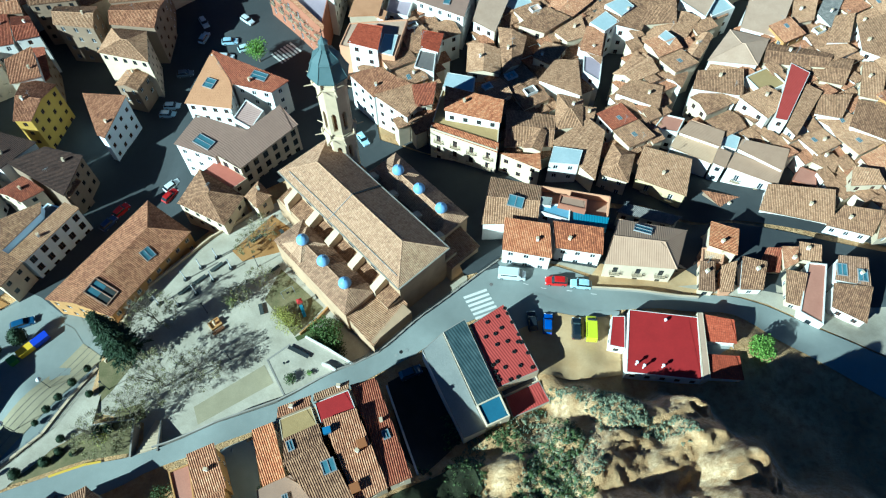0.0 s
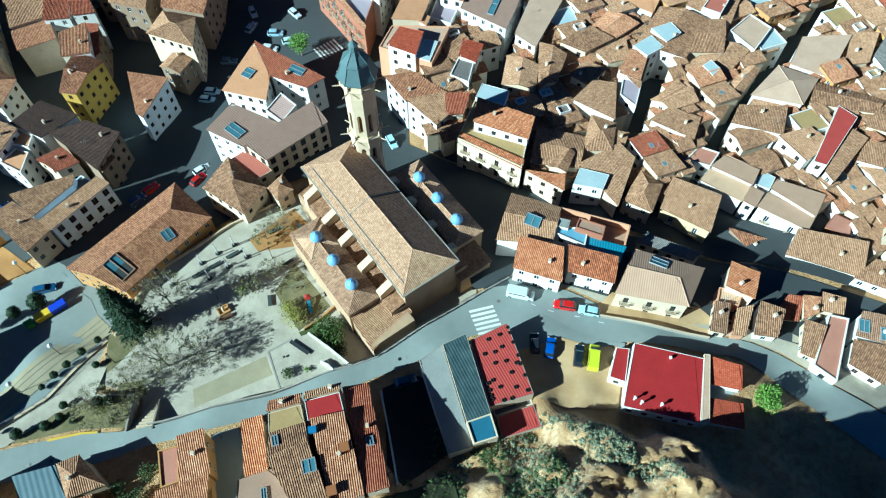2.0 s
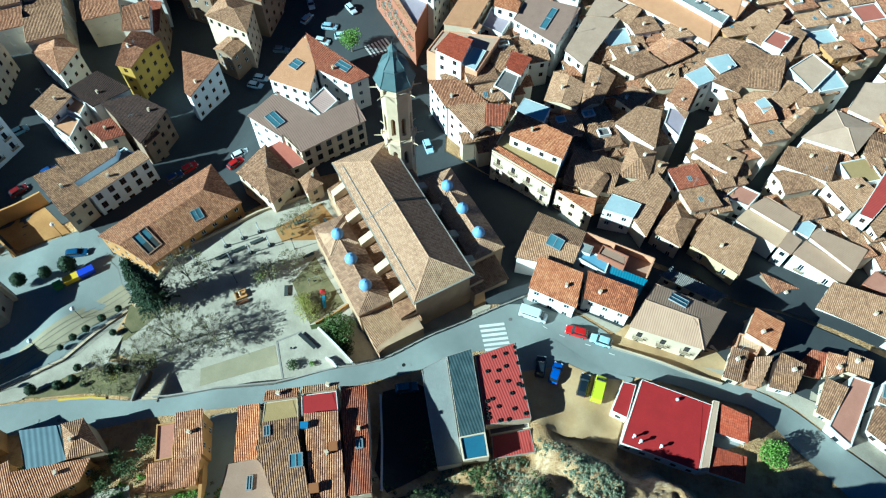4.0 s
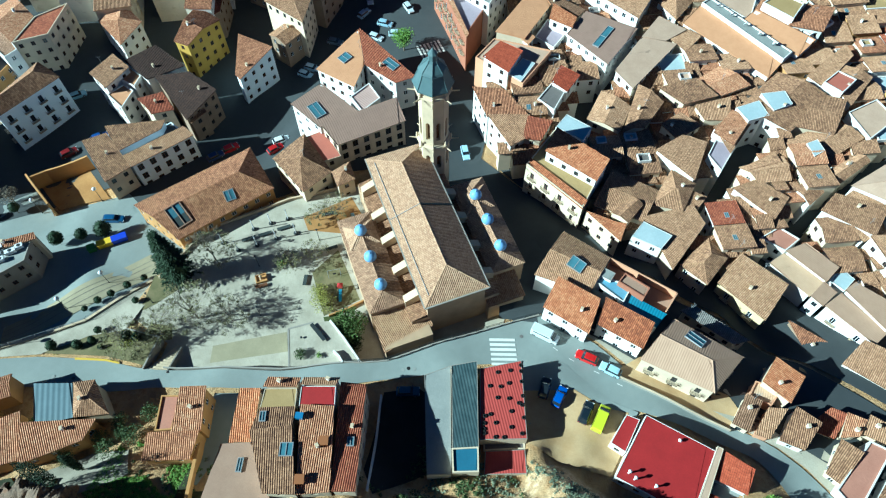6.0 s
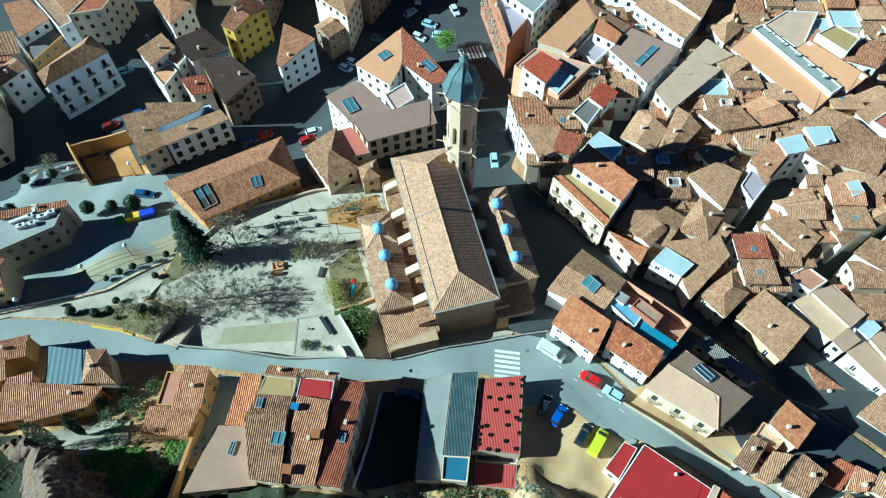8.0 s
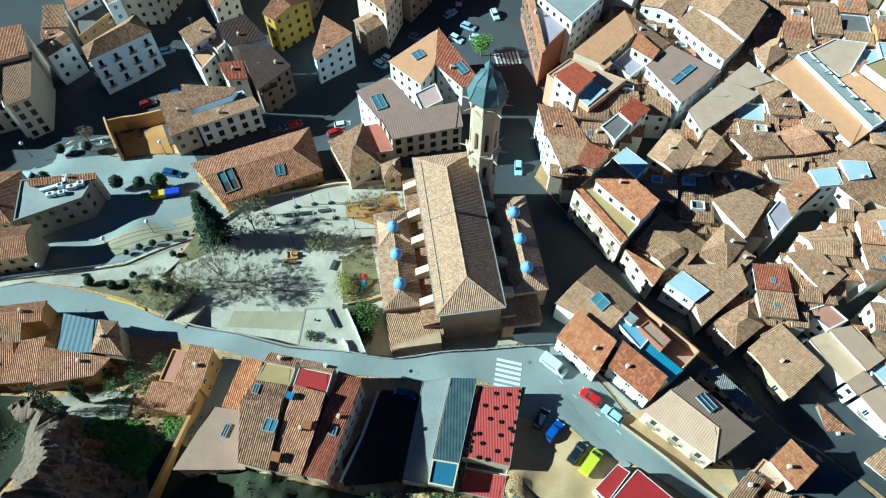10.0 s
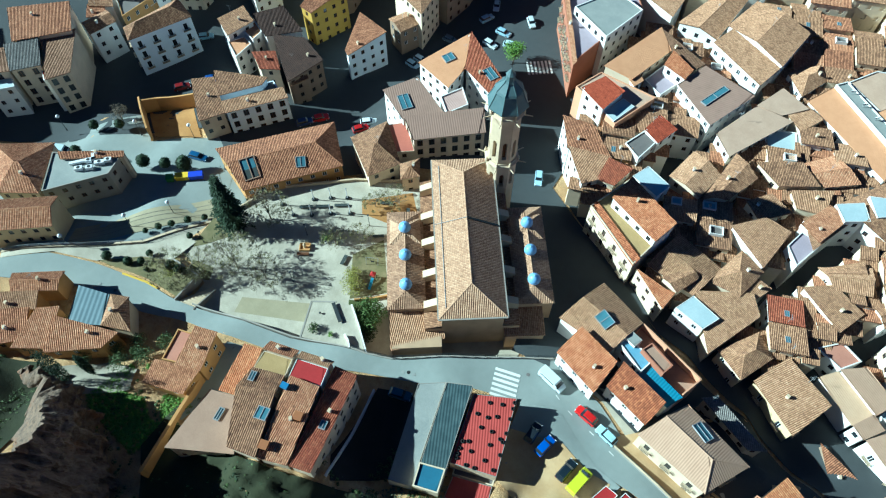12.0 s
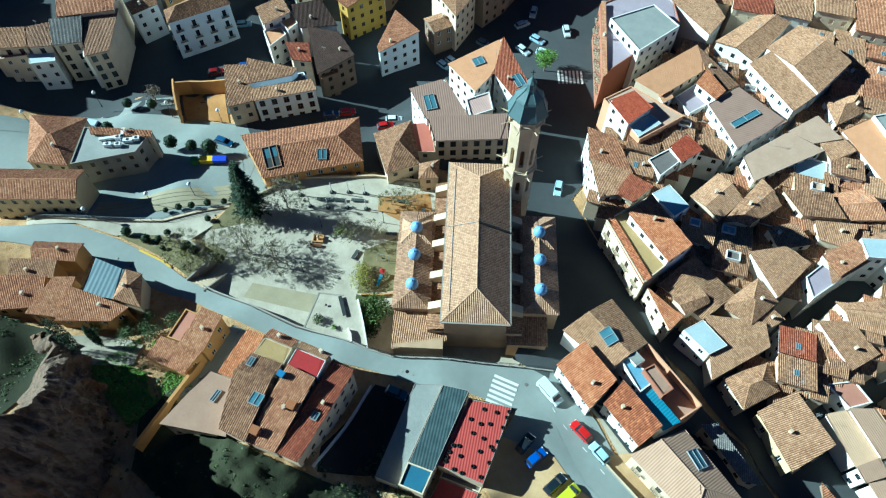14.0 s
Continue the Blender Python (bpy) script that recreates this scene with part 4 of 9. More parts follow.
        rz = math.atan2(E[1].y - E[0].y, E[1].x - E[0].x)
        if big:
            ter = piece("terrace", mesh("terrace", *join(*[prism([a_, b__, b__ * 0.88, a_ * 0.88], -0.6, 0.75) for a_, b__ in [(Vector(p), Vector(q_)) for p, q_ in zip([(-sw / 2, -sd / 2), (sw / 2, -sd / 2), (sw / 2, sd / 2), (-sw / 2, sd / 2)], [(sw / 2, -sd / 2), (sw / 2, sd / 2), (-sw / 2, sd / 2), (-sw / 2, -sd / 2)])]]), "white"), root, "little white-walled roof terrace", (pt.x, pt.y, roof_z(pt.x, pt.y)), rz)
            piece("floor", mesh("floor", *box(-sw * 0.44, -sd * 0.44, -0.2, sw * 0.44, sd * 0.44, 0.25), rng.choice(("yellowfloor", "rosepaint", "greyflat", "bluecoat", "pinkpale"))), ter)
        else:
            sk = piece("skylight", mesh("skylight", *ring(sw, sd, 0.1, -0.1, 0.2), "metal"), root, "glazed roof light")
            sk.matrix_basis = Matrix.Translation((pt.x, pt.y, roof_z(pt.x, pt.y))) @ Vector((0, 0, 1)).rotation_difference(n).to_matrix().to_4x4() @ Matrix.Rotation(rz, 4, "Z") @ Matrix.Rotation(math.pi / 2, 4, "X")
            piece("pane", mesh("pane", *box(-sw / 2 + 0.08, 0.1, -sd / 2 + 0.08, sw / 2 - 0.08, 0.16, sd / 2 - 0.08), "skyglass"), sk)
    # one chimney on most tiled roofs
    if ribs and rng.random() < 0.55 and category == "house" and not (label.startswith("small back") and rng.random() < 0.65):
        t = rng.uniform(0.25, 0.75)
        s_ = rng.uniform(0.3, 0.7)
        top, low = E[0].lerp(E[1], t), E[3].lerp(E[2], t)
        pt = top.lerp(low, s_)
        pt.z = roof_z(pt.x, pt.y)
        ch = piece("chimney", mesh("chimney", *join(box(-0.2, -0.26, -0.8, 0.2, 0.26, 0.65), box(-0.26, -0.32, 0.65, 0.26, 0.32, 0.73)), rng.choice(["white", "white", "cream"])), root, "", (pt.x, pt.y, pt.z), rng.uniform(0, 1.5))
        piece("chimney_cap", mesh("chimney_cap", *join(box(-0.17, -0.24, 0.73, 0.17, -0.18, 0.9), box(-0.17, 0.18, 0.73, 0.17, 0.24, 0.9), box(-0.24, -0.3, 0.9, 0.24, 0.3, 0.96)), "palestone"), ch)
    return root

# ---- the church ----
CHURCH = holder("church", (-3.4, 59.55, 0), math.atan2(0.685, 0.7285))  # local x to its east, y to its north
tagged(CHURCH, "sandstone church with clay tile roofs, blue domes and a bell tower", "church")
v, f = box(-5.5, 0.3, -6, 5.5, 34.6, 11.2)
piece("nave_wall", mesh("nave_wall", v, f, "stone"), CHURCH)
E4 = [Vector((-6, 0, 11.3)), Vector((6, 0, 11.3)), Vector((6, 35, 11.3)), Vector((-6, 35, 11.3))]
RA, RB = Vector((0, 5.6, 13.7)), Vector((0, 30, 13.6))
sl = [slope([E4[3], E4[0], RA, RB], seed=1), slope([E4[1], E4[2], RB, RA], seed=2), slope([E4[0], E4[1], RA], seed=3), slope([E4[2], E4[3], RB], seed=4)]
sl += [ridge_cap(RA, RB, 0.18)] + [ridge_cap(p, r, 0.16) for p, r in zip(E4, (RA, RA, RB, RB))]
v, f, u = add_slopes(sl)
piece("nave_roof", mesh("nave_roof", v, f, "navetile", u), CHURCH)
for s in (-1, 1):
    v, f = box(*(sorted((s * 8.4, s * 15))[0], 4.2, -6, sorted((s * 8.4, s * 15))[1], 25, 7.6))
    piece("aisle_wall", mesh("aisle_wall", v, f, "stone"), CHURCH)
    e = [Vector((s * 8.2, 4, 7.7)), Vector((s * 15.2, 4, 7.7)), Vector((s * 15.2, 25.2, 7.7)), Vector((s * 8.2, 25.2, 7.7))]
    ra, rb = Vector((s * 11.7, 7, 9.2)), Vector((s * 11.7, 22, 9.2))
    v, f, u = add_slopes([slope([e[3], e[0], ra, rb], seed=5), slope([e[1], e[2], rb, ra], seed=6), slope([e[0], e[1], ra], seed=7), slope([e[2], e[3], rb], seed=8), ridge_cap(ra, rb, 0.16)])
    piece("aisle_roof", mesh("aisle_roof", v, f, "navetile", u), CHURCH)
    v, f = box(*(sorted((s * 5.4, s * 8.5))[0], 0.4, -6, sorted((s * 5.4, s * 8.5))[1], 33, 6.6))
    piece("aisle_wall", mesh("aisle_wall", v, f, "stone"), CHURCH)
    v, f, u = slope([Vector((s * 8.6, 0.4, 6.7)), Vector((s * 8.6, 33, 6.7)), Vector((s * 5.4, 33, 7.6)), Vector((s * 5.4, 0.4, 7.6))], seed=9)
    piece("aisle_roof", mesh("aisle_roof", v, f, "tan", u), CHURCH)
    for y in (4.3, 10.6, 17.4, 23.3, 30.1):
        v, f = prism([(s * 5.4, y - 0.7), (s * 8.6, y - 0.7), (s * 8.6, y + 0.7), (s * 5.4, y + 0.7)], 5, [10.2, 8.6, 8.6, 10.2])
        piece("buttress", mesh("buttress", v, f, "palestone"), CHURCH)
v, f = box(-14.6, -2.6, -6, -5.6, 4.1, 5.4)
piece("porch_wall", mesh("porch_wall", v, f, "stone"), CHURCH)
v, f, u = slope([Vector((-14.9, -3, 5.2)), Vector((-5, -1, 5.2)), Vector((-5, 4.2, 6.2)), Vector((-14.9, 4.2, 6.2))], seed=10)
piece("porch_roof", mesh("porch_roof", v, f, "tan", u), CHURCH)
v, f = box(6, -1, -6, 13, 4.1, 5.4)
piece("porch_wall", mesh("porch_wall", v, f, "stone"), CHURCH)
v, f, u = slope([Vector((5.8, -1.2, 5.3)), Vector((13.2, -1.2, 5.3)), Vector((13.2, 4.2, 6.2)), Vector((5.8, 4.2, 6.2))], seed=11)
piece("porch_roof", mesh("porch_roof", v, f, "tan", u), CHURCH)


def lathe(profile, n=8, phase=0.0, c=(0, 0)):
    """A solid of revolution from rows of radius and height."""
    V_, F_ = [], []
    for r, z in profile:
        for k in range(n):
            g = 2 * math.pi * (k + phase) / n
            V_.append((c[0] + r * math.cos(g), c[1] + r * math.sin(g), z))
    for i in range(len(profile) - 1):
        F_ += [(i * n + k, i * n + (k + 1) % n, (i + 1) * n + (k + 1) % n, (i + 1) * n + k) for k in range(n)]
    F_ += [tuple(range(n))[::-1], tuple(range((len(profile) - 1) * n, len(profile) * n))]
    return V_, F_


for s in (-1, 1):
    for y in (8.0, 14.2, 20.3):
        if y > 20:
            e = [Vector((s * 11.7 + a * 2.9, y + b * 2.75, 8.25)) for a, b in ((-1, -1), (1, -1), (1, 1), (-1, 1))]
            top = Vector((s * 11.7, y, 9.75))
            v, f, u = add_slopes([slope([e[k], e[(k + 1) % 4], top], seed=20 + k) for k in range(4)] + [ridge_cap(p, top, 0.15) for p in e])
            piece("aisle_roof", mesh("aisle_roof", v, f, "navetile", u), CHURCH, "small tiled pyramid roof under a dome")
        dome = piece("dome", mesh("dome", *lathe([(1.15, 9.6), (1.2, 9.75), (1.1, 10.3), (0.8, 10.75), (0.3, 11.0), (0.06, 11.05), (0.05, 11.5)], 16), "blueglaze", smooth=True), CHURCH, "blue glazed lantern dome", (s * 11.7, y, 0))
        piece("lantern", mesh("lantern", *lathe([(0.95, 8.2), (0.95, 9.6)], 8), "palestone"), dome)


def rod(a, b, r, n=6, r2=None):
    """A straight round bar between two points."""
    a, b = Vector(a), Vector(b)
    d = (b - a).normalized()
    s = d.cross(Vector((0, 0, 1)) if abs(d.z) < 0.95 else Vector((1, 0, 0))).normalized()
    t = d.cross(s)
    V_ = []
    for p, rr in ((a, r), (b, r if r2 is None else r2)):
        V_ += [p + (s * math.cos(2 * math.pi * k / n) + t * math.sin(2 * math.pi * k / n)) * rr for k in range(n)]
    return V_, [(k, (k + 1) % n, n + (k + 1) % n, n + k) for k in range(n)] + [tuple(range(n))[::-1], tuple(range(n, 2 * n))]


def arcade(r, z0, za, zb, z1, n=8, pier=0.62, deep=0.75):
    """One storey of an octagonal tower: corner piers with a round-arched opening in each face."""
    solids = []
    P_ = [Vector((math.cos(2 * math.pi * (k + 0.5) / n), math.sin(2 * math.pi * (k + 0.5) / n))) for k in range(n)]
    for k in range(n):
        a, b = P_[k] * r, P_[(k + 1) % n] * r
        ai, bi = P_[k] * (r - deep), P_[(k + 1) % n] * (r - deep)
        solids.append(prism([a, b, bi, ai], z0, za))
        solids.append(prism([a, b, bi, ai], zb, z1))
        f0 = 0.5 - 0.5 * pier * 0.9
        for s0, s1 in ((0.0, 0.30), (0.70, 1.0)):
            solids.append(prism([a.lerp(b, s0), a.lerp(b, s1), ai.lerp(bi, s1), ai.lerp(bi, s0)], za, zb))
        # arch segments under the lintel
        for m_ in range(6):
            t0, t1 = 0.30 + 0.40 * m_ / 6, 0.30 + 0.40 * (m_ + 1) / 6
            u = abs((t0 + t1) / 2 - 0.5) / 0.2
            drop = 0.75 * (1 - math.sqrt(max(0, 1 - u * u)))
            if drop > 0.03:
                solids.append(prism([a.lerp(b, t0), a.lerp(b, t1), ai.lerp(bi, t1), ai.lerp(bi, t0)], zb - drop, zb))
    return join(*solids)


TOWER = piece("tower", mesh("tower", *join(lathe([(3.0, -6), (3.0, 8.0)], 8, 0.5), arcade(3.0, 8.0, 9.2, 13.0, 15.0), arcade(2.8, 16.2, 17.4, 22.2, 28.0)), "palestone"), CHURCH, "octagonal pale stone bell tower", (7.5, 32.2, 0))
piece("core", mesh("core", *lathe([(1.9, -5), (1.9, 28)], 8, 0.5), "wood"), TOWER, "dark inside of the belfry")
for z, r in ((15.0, 3.35), (28.0, 3.25)):
    piece("cornice", mesh("cornice", *lathe([(r - 0.3, z), (r - 0.1, z + 0.3), (r + 0.15, z + 0.55), (r + 0.15, z + 0.75), (r - 0.2, z + 0.95), (r - 0.3, z + 1.25)], 8, 0.5), "palestone"), TOWER)
    for k in range(8):
        g = 2 * math.pi * (k + 0.5) / 8
        piece("pinnacle", mesh("pinnacle", *lathe([(0.22, z + 0.7), (0.25, z + 1.2), (0.12, z + 1.35), (0.2, z + 1.6), (0.03, z + 2.1)], 8, 0, ((r - 0.05) * math.cos(g), (r - 0.05) * math.sin(g))), "palestone"), TOWER)
    for k in range(8):
        g = 2 * math.pi * (k + 0.5) / 8
        a, b = r - 0.3, r + 1.5
        piece("water_spout", mesh("water_spout", *rod((a * math.cos(g), a * math.sin(g), z + 0.35), (b * math.cos(g), b * math.sin(g), z + 0.55), 0.17, 6, 0.09), "palestone"), TOWER, "long carved stone water spout")
piece("drum", mesh("drum", *lathe([(2.9, 28.9), (2.9, 30.45)], 8, 0.5), "palestone"), TOWER)
BELL = [(3.75, 30.4), (3.75, 30.7), (3.4, 31.4), (2.95, 32.4), (2.55, 33.5), (2.65, 33.7), (2.4, 34.1), (1.8, 34.7), (1.1, 35.4), (0.85, 35.9), (0.75, 36.9), (0.9, 37.05), (0.45, 37.6), (0.1, 38.2), (0.06, 38.6)]
SPIRE = piece("spire", mesh("spire", *lathe(BELL, 8, 0.5), "copper"), TOWER, "verdigris lead-covered octagonal spire")
piece("cross", mesh("cross", *join(box(-0.06, -0.06, 38.5, 0.06, 0.06, 39.8), box(-0.4, -0.05, 39.2, 0.4, 0.05, 39.3)), "darkmetal"), SPIRE)
for k in range(8):
    g = 2 * math.pi * (k + 0.5) / 8
    rib = [(r + 0.04, z) for r, z in BELL[1:5]] + [(r + 0.04, z) for r, z in BELL[6:10]]
    piece("rib", mesh("rib", *join(*[rod((a * math.cos(g), a * math.sin(g), za), (b * math.cos(g), b * math.sin(g), zb), 0.08, 5) for (a, za), (b, zb) in zip(rib, rib[1:])]), "copper"), SPIRE)
# eaves cornice, gutter and roof line of the nave
for s in (-1, 1):
    piece("cornice", mesh("cornice", *box(*((s * 5.8 - 0.25, 0.0, 10.6, s * 5.8 + 0.25, 35, 11.15))), "palestone"), CHURCH)
    piece("gutter", mesh("gutter", *box(s * 6.1 - 0.14, -0.1, 11.22, s * 6.1 + 0.14, 35.1, 11.36), "greystone"), CHURCH, "grey metal gutter")
piece("cornice", mesh("cornice", *box(-6, -0.05, 10.6, 6, 0.35, 11.15), "palestone"), CHURCH)
piece("gutter", mesh("gutter", *box(-6.1, -0.28, 11.22, 6.1, 0.0, 11.36), "greystone"), CHURCH, "grey metal gutter")
piece("roof_cable", mesh("roof_cable", *join(rod((-4.7, 1.8, 12.0), (-4.7, 33, 12.0), 0.06), rod((0, 19.5, 13.85), (-5.9, 19.5, 11.6), 0.06)), "metal"), CHURCH, "thin metal cable along the roof")
piece("roof_valley", mesh("roof_valley", *prism([(0.1, 19.2), (6.0, 18.6), (6.0, 19.0), (0.1, 19.6)], [13.5, 11.3, 11.3, 13.5], [13.9, 11.62, 11.62, 13.9]), "darkmetal"), CHURCH, "dark metal roof joint")
for y in (7.5, 14, 20.3, 26.7):
    for s in (-1, 1):
        ob = piece("window", mesh("window", *join(box(-0.1, -0.7, 8.4, 0.1, 0.7, 10.0)), "pane"), CHURCH, "", (s * 5.5, y, 0))
# bell gable and yard wall on the street side
piece("yard_wall", mesh("yard_wall", *box(8.6, 26, -6, 9.1, 33, 1.5), "stone"), CHURCH)
piece("side_chapel", mesh("side_chapel", *box(-8.6, 25, -6, -5.4, 34, 5.2), "stone"), CHURCH)


# ---- the town ----
house("shed", [(-3.6, 45.2), (-0.1, 48.5), (6.9, 31.8), (3.3, 30.2)], None, 8.2, "flat", 0.0, "fibre", "white", "long white rendered shed with pale grey fibre-cement roof", "shed")
house("shed", [(0.0, 48.4), (3.8, 50.9), (10.8, 33.7), (7.0, 32.0)], None, 8.6, "flat", 0.0, "oldsheet", "cream", "long cream rendered shed with dark grey roof", "shed")
house("shed", [(4.7, 50.0), (10.7, 54.1), (16.1, 41.7), (9.0, 38.6)], None, 8.0, "flat", 0.0, "redmetal", "cream", "long cream rendered shed with red ribbed metal roof", "shed")
house("shed", [(10.4, 37.8), (16.3, 40.6), (17.9, 37.0), (11.5, 34.2)], None, 6.0, "flat", 0.0, "redmetal", "cream", "long cream rendered shed with red ribbed metal roof", "shed")
house("house", [(-14.7, 37.3), (-10.7, 38.5), (-4.4, 22.5), (-7.7, 21.1)], None, 13.1, "shed", -3.2, "rust", "cream", "cream rendered town house with dark red tile roof", "house")
house("house", [(-18.2, 31.0), (-13.2, 32.8), (-7.7, 21.0), (-12.0, 18.8)], None, 15.5, "shed", -1.0, "terra", "cream", "cream rendered town house with terracotta tile roof", "house")
house("house", [(-23.2, 24.4), (-17.6, 27.5), (-11.9, 18.7), (-16.4, 17.0)], None, 16.1, "shed", -1.1, "tan", "cream", "cream rendered town house with weathered clay tile roof", "house")
house("house", [(-29.4, 30.3), (-26.3, 31.6), (-23.6, 23.6), (-26.9, 22.1)], None, 11.5, "shed", 1.0, "orange", "cream", "cream rendered town house with orange clay tile roof", "house")
house("house", [(-27.2, 21.3), (-22.6, 23.5), (-15.8, 17.0), (-24.6, 10.7)], None, 13.2, "shed", -1.3, "brownflat", "cream", "cream rendered town house with smooth brown roof", "house")
house("house", [(-39.4, 27.1), (-35.5, 28.9), (-32.8, 22.4), (-37.1, 20.4)], None, 9.5, "shed", 1.2, "terra", "ochre", "ochre rendered town house with terracotta tile roof", "house")
house("house", [(-40.7, 18.8), (-33.2, 22.6), (-32.4, 17.9), (-39.4, 14.7)], None, 8.2, "shed", 1.0, "terra", "ochre", "ochre rendered town house with terracotta tile roof", "house")
house("house", [(-61.5, 12.3), (-50.8, 17.7), (-50.9, 13.9), (-58.0, 6.6)], None, 6.8, "shed", 1.2, "terra", "ochre", "ochre rendered town house with terracotta tile roof", "house")
house("house", [(-58.5, 21.4), (-55.5, 23.2), (-49.6, 19.2), (-54.7, 16.4)], None, 6.8, "hip", 1.0, "tan", "palestone", "pale stone house end with a hipped clay tile roof", "house")
house("house", [(-64.6, 18.6), (-58.6, 21.2), (-54.8, 16.4), (-59.9, 12.7)], None, 6.7, "shed", 0.3, "greysheet", "palestone", "stone-walled house with a grey translucent sheet roof", "house")
house("house", [(-66.1, 10.8), (-63.1, 13.9), (-58.6, 7.3), (-63.4, 3.3)], None, 6.5, "shed", 1.0, "terra", "ochre", "ochre rendered town house with terracotta tile roof", "house")
house("house", [(9.5, 82.1), (19.4, 79.8), (17.9, 71.1), (7.3, 70.9)], None, 8.0, "gable", 1.2, "tan", "white", "white rendered town house with weathered clay tile roof", "house")
house("house", [(11.6, 71.4), (20.0, 69.9), (20.0, 63.1), (10.9, 65.0)], None, 8.5, "shed", 1.2, "orange", "white", "white rendered town house with orange clay tile roof", "house")
house("house", [(20.7, 70.9), (30.1, 69.3), (29.5, 64.1), (20.8, 65.6)], None, 8.2, "shed", 1.0, "orange", "white", "white rendered town house with orange clay tile roof", "house")
house("house", [(33.0, 71.5), (45.6, 68.9), (42.3, 60.6), (29.3, 61.7)], None, 9.0, "hip", 1.9, "taupesheet", "cream", "cream rendered villa with a taupe ribbed roof and balconies", "villa", True)
house("house", [(32.9, 53.2), (44.7, 51.7), (43.3, 40.1), (30.8, 41.5)], None, 7.6, "flat", 0.0, "redpaint", "white", "low white building with a red painted flat roof", "house")
house("house", [(30.0, 52.4), (32.3, 52.4), (31.5, 46.2), (28.8, 46.8)], None, 6.6, "flat", 0.0, "redpaint", "white", "low white building with a red painted flat roof", "house")
house("house", [(-2.7, 96.1), (-0.2, 107.2), (12.6, 103.8), (11.2, 90.0)], None, 6.0, "flat", 0.0, "yellowfloor", "cream", "cream rendered town house with yellow terrace roof", "house", True)
house("house", [(-74.0, 57.5), (-59.8, 79.8), (-49.6, 72.4), (-60.8, 54.0)], -3, 3.0, "hip", 2.2, "terra", "ochre", "ochre rendered hall with tile roof hipped at one end", "house")
house("house", [(-53.2, 78.5), (-50.3, 87.1), (-40.0, 80.2), (-43.0, 73.2)], None, 4.0, "hip", 2.0, "tan", "cream", "cream rendered town house with weathered clay tile roof", "house")
house("house", [(-49.9, 86.6), (-47.2, 89.9), (-40.3, 85.0), (-43.5, 81.8)], None, 3.5, "flat", 0.0, "rosepaint", "cream", "low cream rendered house with faded red flat roof", "house")
house("house", [(-39.8, 79.8), (-37.6, 83.7), (-34.4, 80.1), (-36.9, 76.9)], None, 4.5, "hip", 1.0, "tan", "cream", "cream rendered town house with weathered clay tile roof", "house")
house("house", [(-46.5, 88.5), (-34.9, 101.9), (-30.7, 97.4), (-41.2, 85.6)], None, 6.0, "shed", 1.2, "brownmetal", "cream", "cream rendered school house with rows of tall dark windows", "house", "tall")
house("house", [(-55.7, 91.6), (-52.3, 99.5), (-41.4, 95.9), (-46.9, 88.5)], None, 6.0, "shed", 0.8, "brownmetal", "white", "white rendered town house with brown-grey roof", "house")
house("house", [(-44.5, 98.4), (-42.5, 103.8), (-38.2, 100.6), (-40.2, 95.5)], None, 6.5, "flat", 0.0, "pinkmetal", "white", "white rendered town house with pale pink roof", "house")
house("house", [(-52.9, 119.3), (-46.7, 109.6), (-46.0, 102.9), (-56.6, 104.5)], None, 4.9, "shed", 1.0, "flatorange", "white", "white rendered town house with terracotta tile roof", "house")
house("house", [(-46.6, 109.6), (-52.8, 119.3), (-34.4, 111.2), (-37.9, 107.6)], None, 4.9, "shed", 1.5, "rust", "white", "white rendered town house with dark red tile roof", "house")
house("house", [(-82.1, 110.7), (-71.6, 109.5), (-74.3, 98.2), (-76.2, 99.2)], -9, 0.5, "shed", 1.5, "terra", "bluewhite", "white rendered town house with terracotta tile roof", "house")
house("house", [(-96.6, 114.8), (-88.4, 112.8), (-90.7, 101.8), (-94.8, 101.9)], -10, 2.0, "gable", 1.2, "terra", "yellow", "mustard yellow town house with terracotta tile roof", "house")
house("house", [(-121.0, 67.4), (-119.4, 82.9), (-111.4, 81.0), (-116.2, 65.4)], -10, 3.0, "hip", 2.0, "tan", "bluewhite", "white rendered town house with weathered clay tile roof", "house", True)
house("house", [(-94.6, 67.3), (-91.2, 71.3), (-81.3, 66.1), (-83.9, 60.5)], -6, 2.0, "shed", 1.0, "tan", "cream", "cream rendered town house with weathered clay tile roof", "house")
house("house", [(-110.5, 26.8), (-100.9, 35.6), (-91.7, 25.7), (-98.6, 20.0)], -4, 4.0, "hip", 2.0, "terra", "cream", "cream rendered town house with terracotta tile roof", "house")
house("house", [(-98.8, 33.7), (-87.3, 43.8), (-84.8, 38.1), (-91.5, 26.3)], -4, 4.0, "flat", 0.0, "fibre", "greystone", "grey rendered town house with pale grey fibre-cement roof", "house")
house("house", [(-102.2, 12.1), (-86.6, 27.8), (-81.1, 22.8), (-94.7, 8.6)], -3, 5.5, "gable", 1.8, "terra", "yellowpale", "pale yellow town house with terracotta tile roof", "house")
house("house", [(-144.9, 31.5), (-138.4, 39.2), (-132.8, 36.5), (-139.0, 28.8)], -9, 3.0, "shed", 1.0, "tan", "cream", "cream rendered town house with weathered clay tile roof", "house", "tall")
house("house", [(-138.2, 39.4), (-135.8, 44.3), (-128.9, 41.1), (-132.4, 36.6)], -9, 3.0, "shed", 1.0, "browntile", "cream", "cream rendered town house with brown tile roof", "house", "tall")
